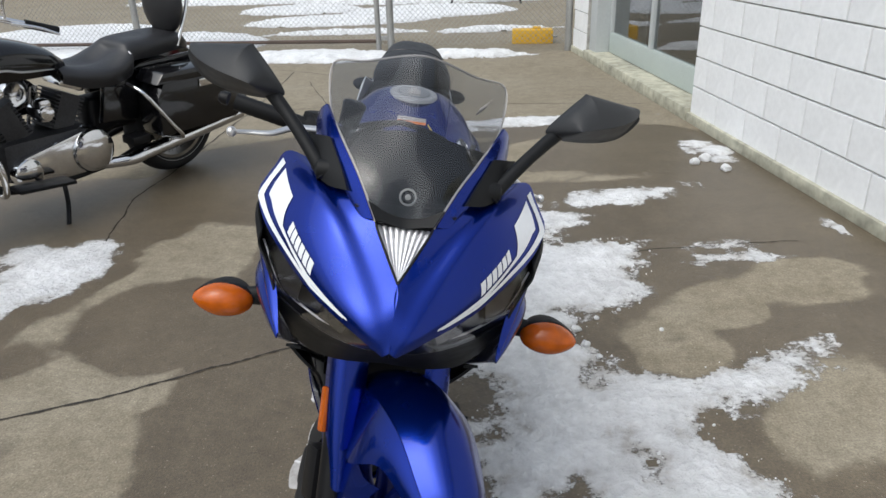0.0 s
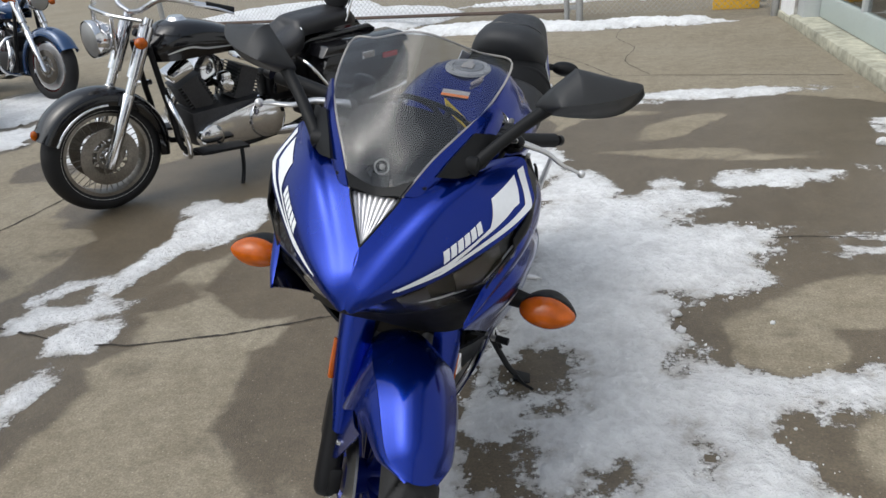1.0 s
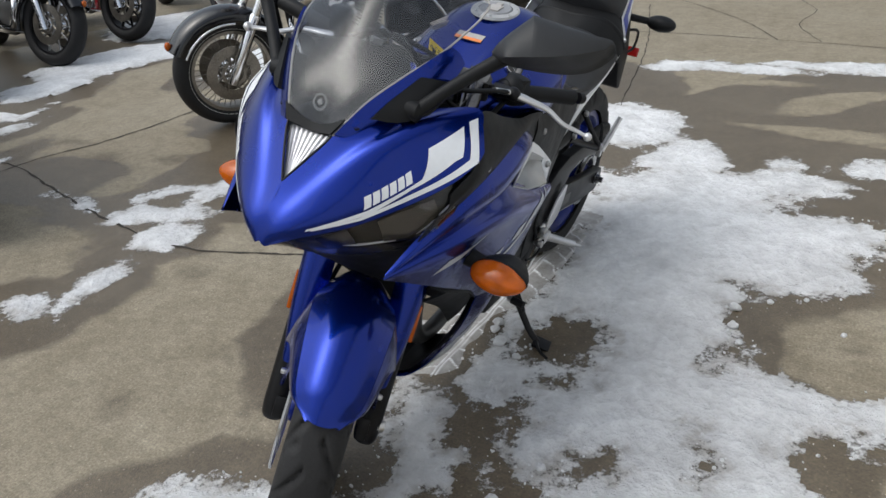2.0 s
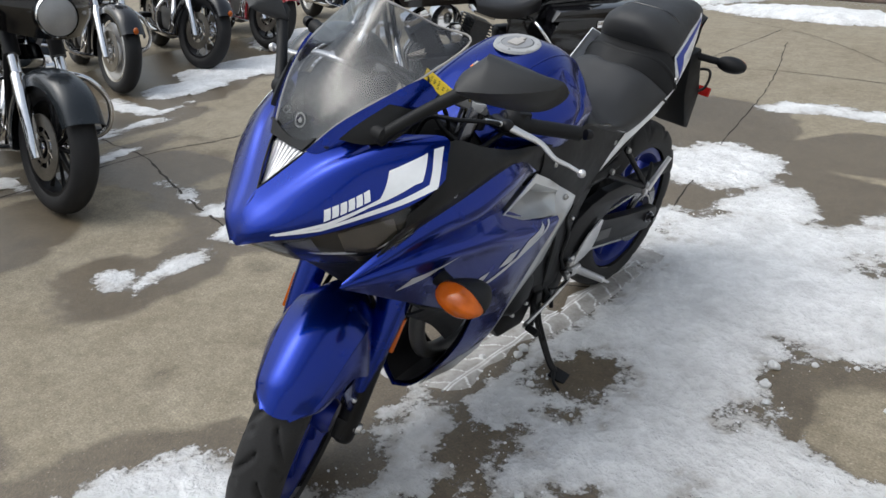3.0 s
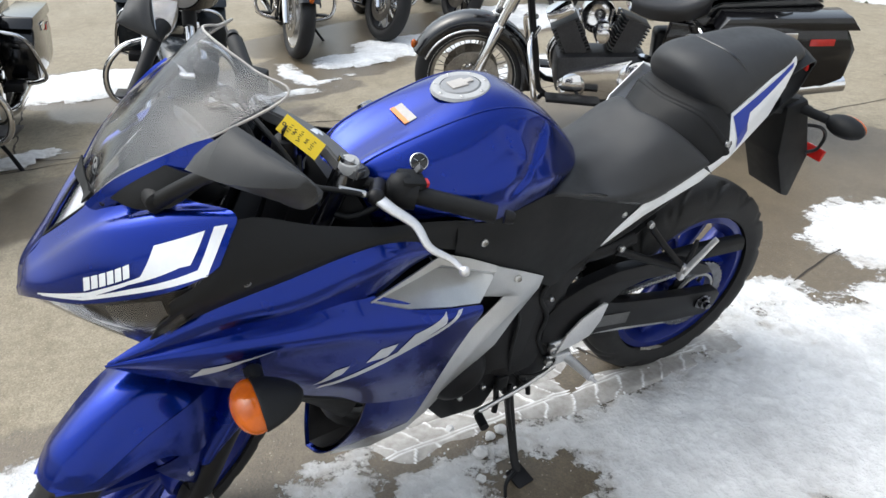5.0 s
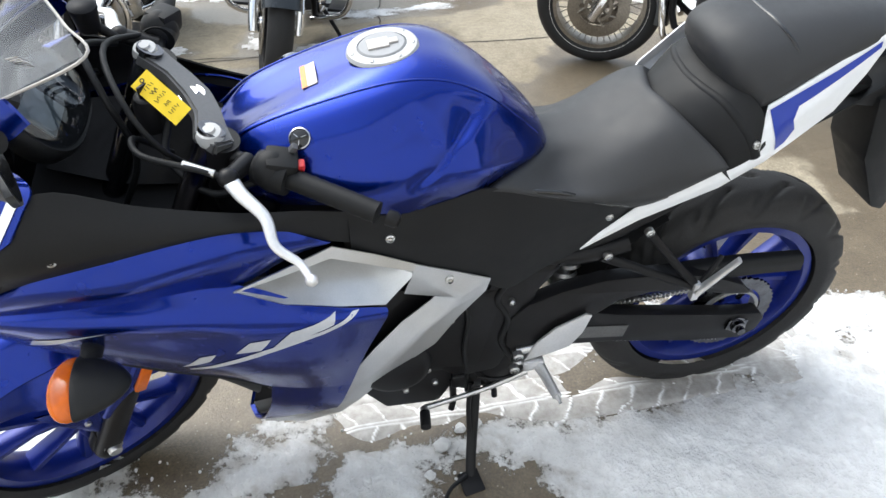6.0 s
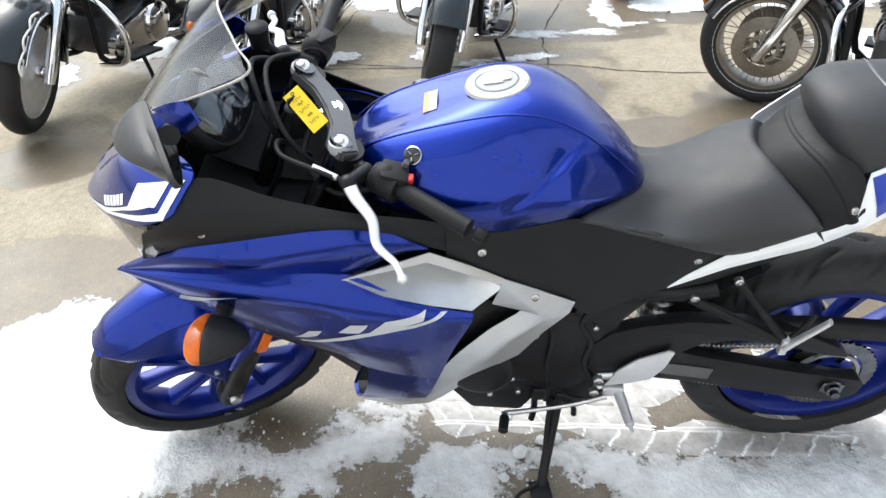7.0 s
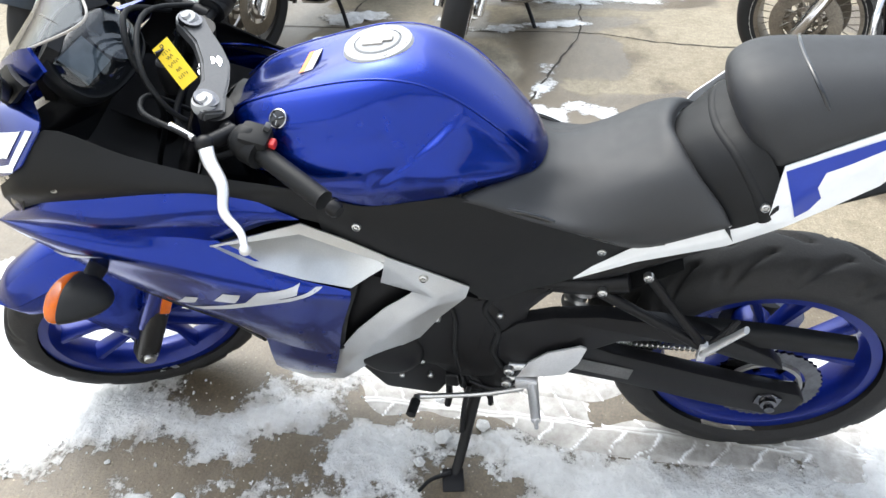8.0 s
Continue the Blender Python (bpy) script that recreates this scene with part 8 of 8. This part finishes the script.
    part("horn_cover", joined(lathe([(0, 0.165), (0.035, 0.16), (0.045, 0.14), (0.045, 0.06)], 24, "x", (0, -0.09, 0.59)), block((0.07, 0.07, 0.12), (0.12, -0.09, 0.60), (0, 0, 0), 0.025)), CHROME, en, "chrome horn cover", 40)
    part("primary_cover", joined(lathe([(0, 0.205), (0.085, 0.200), (0.115, 0.185), (0.125, 0.16), (0.125, 0.08)], 40, "x", (0, 0.13, 0.34)), lathe([(0, 0.185), (0.055, 0.182), (0.075, 0.165), (0.08, 0.08)], 36, "x", (0, -0.24, 0.31)), plate([(-0.26, 0.235), (-0.26, 0.39), (0.10, 0.46), (0.22, 0.42), (0.22, 0.26), (0.10, 0.225)], 0.08, 0.165, 0.012)), CHROME, en, "polished chrome primary cover", 40)
    part("push_rods", joined(*[tube([(-0.11, y, 0.42), (-0.10, y2, 0.66)], 0.010, 8, 1) for y, y2 in ((-0.16, -0.22), (-0.13, -0.19), (-0.05, 0.0), (-0.02, 0.03))]), CHROME, en, "", 60)
    part("frame", joined(tube([(0, -0.50, 0.93), (0, -0.30, 0.80), (0, 0.10, 0.74), (0, 0.50, 0.60)], 0.022, 10, 4), tube([(0.10, -0.48, 0.86), (0.13, -0.44, 0.50), (0.14, -0.36, 0.24), (0.14, 0.20, 0.22), (0.13, 0.55, 0.30)], 0.017, 10, 4), tube([(-0.10, -0.48, 0.86), (-0.13, -0.44, 0.50), (-0.14, -0.36, 0.24), (-0.14, 0.20, 0.22), (-0.13, 0.55, 0.30)], 0.017, 10, 4), block((0.14, 0.30, 0.20), (0, 0.36, 0.48), (0, 0, 0), 0.03)), BLACK, b, "", 60)
    part("side_panel", plate([(0.22, 0.46), (0.46, 0.44), (0.50, 0.62), (0.26, 0.66)], 0.11, 0.15, 0.012), paint, b, "", 40)
    for s in (1, -1):
        part("exhaust_pipe", tube([(s * -0.10, -0.26, 0.56), (s * -0.13, -0.34, 0.40), (s * -0.14, -0.22, 0.24), (s * 0.17, 0.25, 0.235), (s * 0.205, 0.50, 0.26), (s * 0.205, 1.20, 0.33)] if s > 0 else [(-0.10, -0.26, 0.56), (-0.15, -0.34, 0.40), (-0.17, -0.20, 0.24), (-0.19, 0.30, 0.25), (-0.205, 0.55, 0.27), (-0.205, 1.20, 0.33)], [0.022, 0.023, 0.023, 0.03, 0.04, 0.04], 14, 5), CHROME, b, "chrome exhaust pipe", 60)
        part("fender_strut", plate([(0.34, 0.56), (0.36, 0.68), (0.52, 0.74), (0.98, 0.76), (1.04, 0.72), (0.90, 0.64), (0.60, 0.56)], s * 0.104, s * 0.128, 0.008), paint, b, "", 40)
        part("foot_board", joined(block((0.11, 0.30, 0.018), (s * 0.26, -0.24, 0.275), (-6, 0, 0), 0.006), tube([(s * 0.14, -0.20, 0.26), (s * 0.25, -0.20, 0.265)], 0.012, 8, 1)), BLACK, b, "black rubber foot board", 40)
        part("passenger_peg", block((0.10, 0.12, 0.05), (s * 0.22, 0.37, 0.36), (0, 0, 0), 0.012), BLACK, b, "", 40)
        if guards:
            part("engine_guard", tube([(s * 0.10, -0.43, 0.62), (s * 0.24, -0.48, 0.58), (s * 0.33, -0.47, 0.45), (s * 0.30, -0.45, 0.30), (s * 0.12, -0.40, 0.24)], 0.0155, 12, 5), CHROME, b, "chrome engine guard", 60)
        if bags:
            bag = part("saddlebag", joined(plate([(0.47, 0.36), (0.45, 0.58), (0.50, 0.67), (1.10, 0.67), (1.16, 0.56), (1.14, 0.40), (1.04, 0.36)], s * 0.15, s * 0.33, 0.03), plate([(0.45, 0.665), (0.50, 0.725), (1.10, 0.725), (1.16, 0.655)], s * 0.15, s * 0.335, 0.012)), paint, b, "hard saddlebag", 40)
            part("bag_reflector", block((0.008, 0.12, 0.035), (s * 0.334, 0.98, 0.60), (0, 0, 0), 0.003), RED, bag, "red reflector", 40)
            part("bag_latch", block((0.012, 0.10, 0.045), (s * 0.334, 0.80, 0.63), (0, 0, 0), 0.004), CHROME, bag, "", 40)
            part("bag_rail", tube([(s * 0.17, 0.38, 0.66), (s * 0.29, 0.40, 0.62), (s * 0.345, 0.52, 0.44), (s * 0.335, 0.60, 0.34), (s * 0.16, 0.60, 0.30)], 0.011, 10, 4), CHROME, bag, "chrome bag guard", 60)
    if shield:
        rows = [[(-0.20, -0.60, 0.86), (-0.12, -0.66, 0.84), (0, -0.68, 0.98), (0.12, -0.66, 0.84), (0.20, -0.60, 0.86)], [(-0.25, -0.56, 1.05), (-0.14, -0.63, 1.07), (0, -0.65, 1.08), (0.14, -0.63, 1.07), (0.25, -0.56, 1.05)], [(-0.24, -0.46, 1.34), (-0.13, -0.51, 1.38), (0, -0.525, 1.40), (0.13, -0.51, 1.38), (0.24, -0.46, 1.34)]]
        wsd = part("windshield", sheet(rows, 5, 5, 0.004), LENS, b, "clear touring windshield", 60, S)
        part("shield_brace", joined(tube([(-0.25, -0.565, 1.04), (-0.13, -0.645, 1.055), (0, -0.66, 1.06), (0.13, -0.645, 1.055), (0.25, -0.565, 1.04)], 0.010, 8, 4), *[tube([(q, -0.66, 0.88), (q * 1.02, -0.65, 1.04)], 0.010, 8, 1) for q in (-0.10, 0.10)]), CHROME, wsd, "chrome windshield brace", 60, S)
    if fairing:
        rows = [[(-0.28, -0.46, 0.88), (-0.18, -0.66, 0.84), (0, -0.74, 0.82), (0.18, -0.66, 0.84), (0.28, -0.46, 0.88)], [(-0.36, -0.42, 1.00), (-0.22, -0.68, 0.98), (0, -0.80, 0.97), (0.22, -0.68, 0.98), (0.36, -0.42, 1.00)], [(-0.28, -0.44, 1.14), (-0.18, -0.60, 1.14), (0, -0.70, 1.14), (0.18, -0.60, 1.14), (0.28, -0.44, 1.14)]]
        part("front_fairing", sheet(rows, 5, 5, 0.006), GLOSS, b, "", 50, S)
    part("tail_lamp", joined(block((0.10, 0.06, 0.07), (0, 1.16, 0.62), (-20, 0, 0), 0.02)), RED, b, "red tail lamp", 40)
    part("side_stand", tube([(0.13, -0.05, 0.23), (0.22, -0.10, 0.12), (0.29, -0.16, 0.03 + 0.0)], [0.013, 0.012, 0.012], 10, 3), BLACK, b, "black side stand", 60)
    return b


def parked(front, rear, lean=7.0):
    """The pose of a machine from its two wheels' places on the ground."""
    f, q = Vector((*front, 0)), Vector((*rear, 0))
    d = (q - f).normalized()
    mid = f + d * 0.80
    return Matrix.Translation(mid) @ Matrix.Rotation(math.atan2(-d.x, d.y), 4, "Z") @ pose(0, 0, 0, 0, lean, 0) @ Matrix.Scale(0.96, 4)


cruiser(parked((-2.23, 1.31), (-1.42, 2.64)), "gloss black touring cruiser with saddlebags and padded backrest", GLOSS, "wire", 4, True, True, True, True, False, 1)
cruiser(parked((-2.30, -0.29), (-3.86, -0.02)), "dark grey touring cruiser with chrome engine guards", GREYP, "black", 14, True, False, False, True, True, 1)
cruiser(parked((-2.22, -1.36), (-3.80, -1.10)), "black full-dress cruiser with three front lamps", GLOSS, "cast", -6, True, True, True, True, False, 3)
cruiser(parked((-1.92, -2.24), (-3.50, -2.00)), "grey cruiser with white flame fender and silver wheels", GREYP, "solid", 18, False, False, False, True, False, 1, flames=True)
cruiser(parked((-4.40, 1.02), (-5.95, 1.35)), "black cruiser with pale solid wheels", GLOSS, "solid", 10, True, True, False, True, False, 1)
cruiser(parked((-4.60, 1.88), (-6.15, 2.25)), "black cruiser with dark cast spokes", GLOSS, "cast", 22, False, False, False, True, False, 1)
cruiser(parked((-4.82, 2.74), (-6.35, 3.15)), "dark red cruiser with black wheels and hard bags", REDP, "black", 20, True, False, False, True, False, 1)
cruiser(parked((-4.72, 3.82), (-6.20, 4.30)), "deep blue and chrome cruiser with wire wheels", TEAL, "solid", 6, False, False, False, True, False, 1)
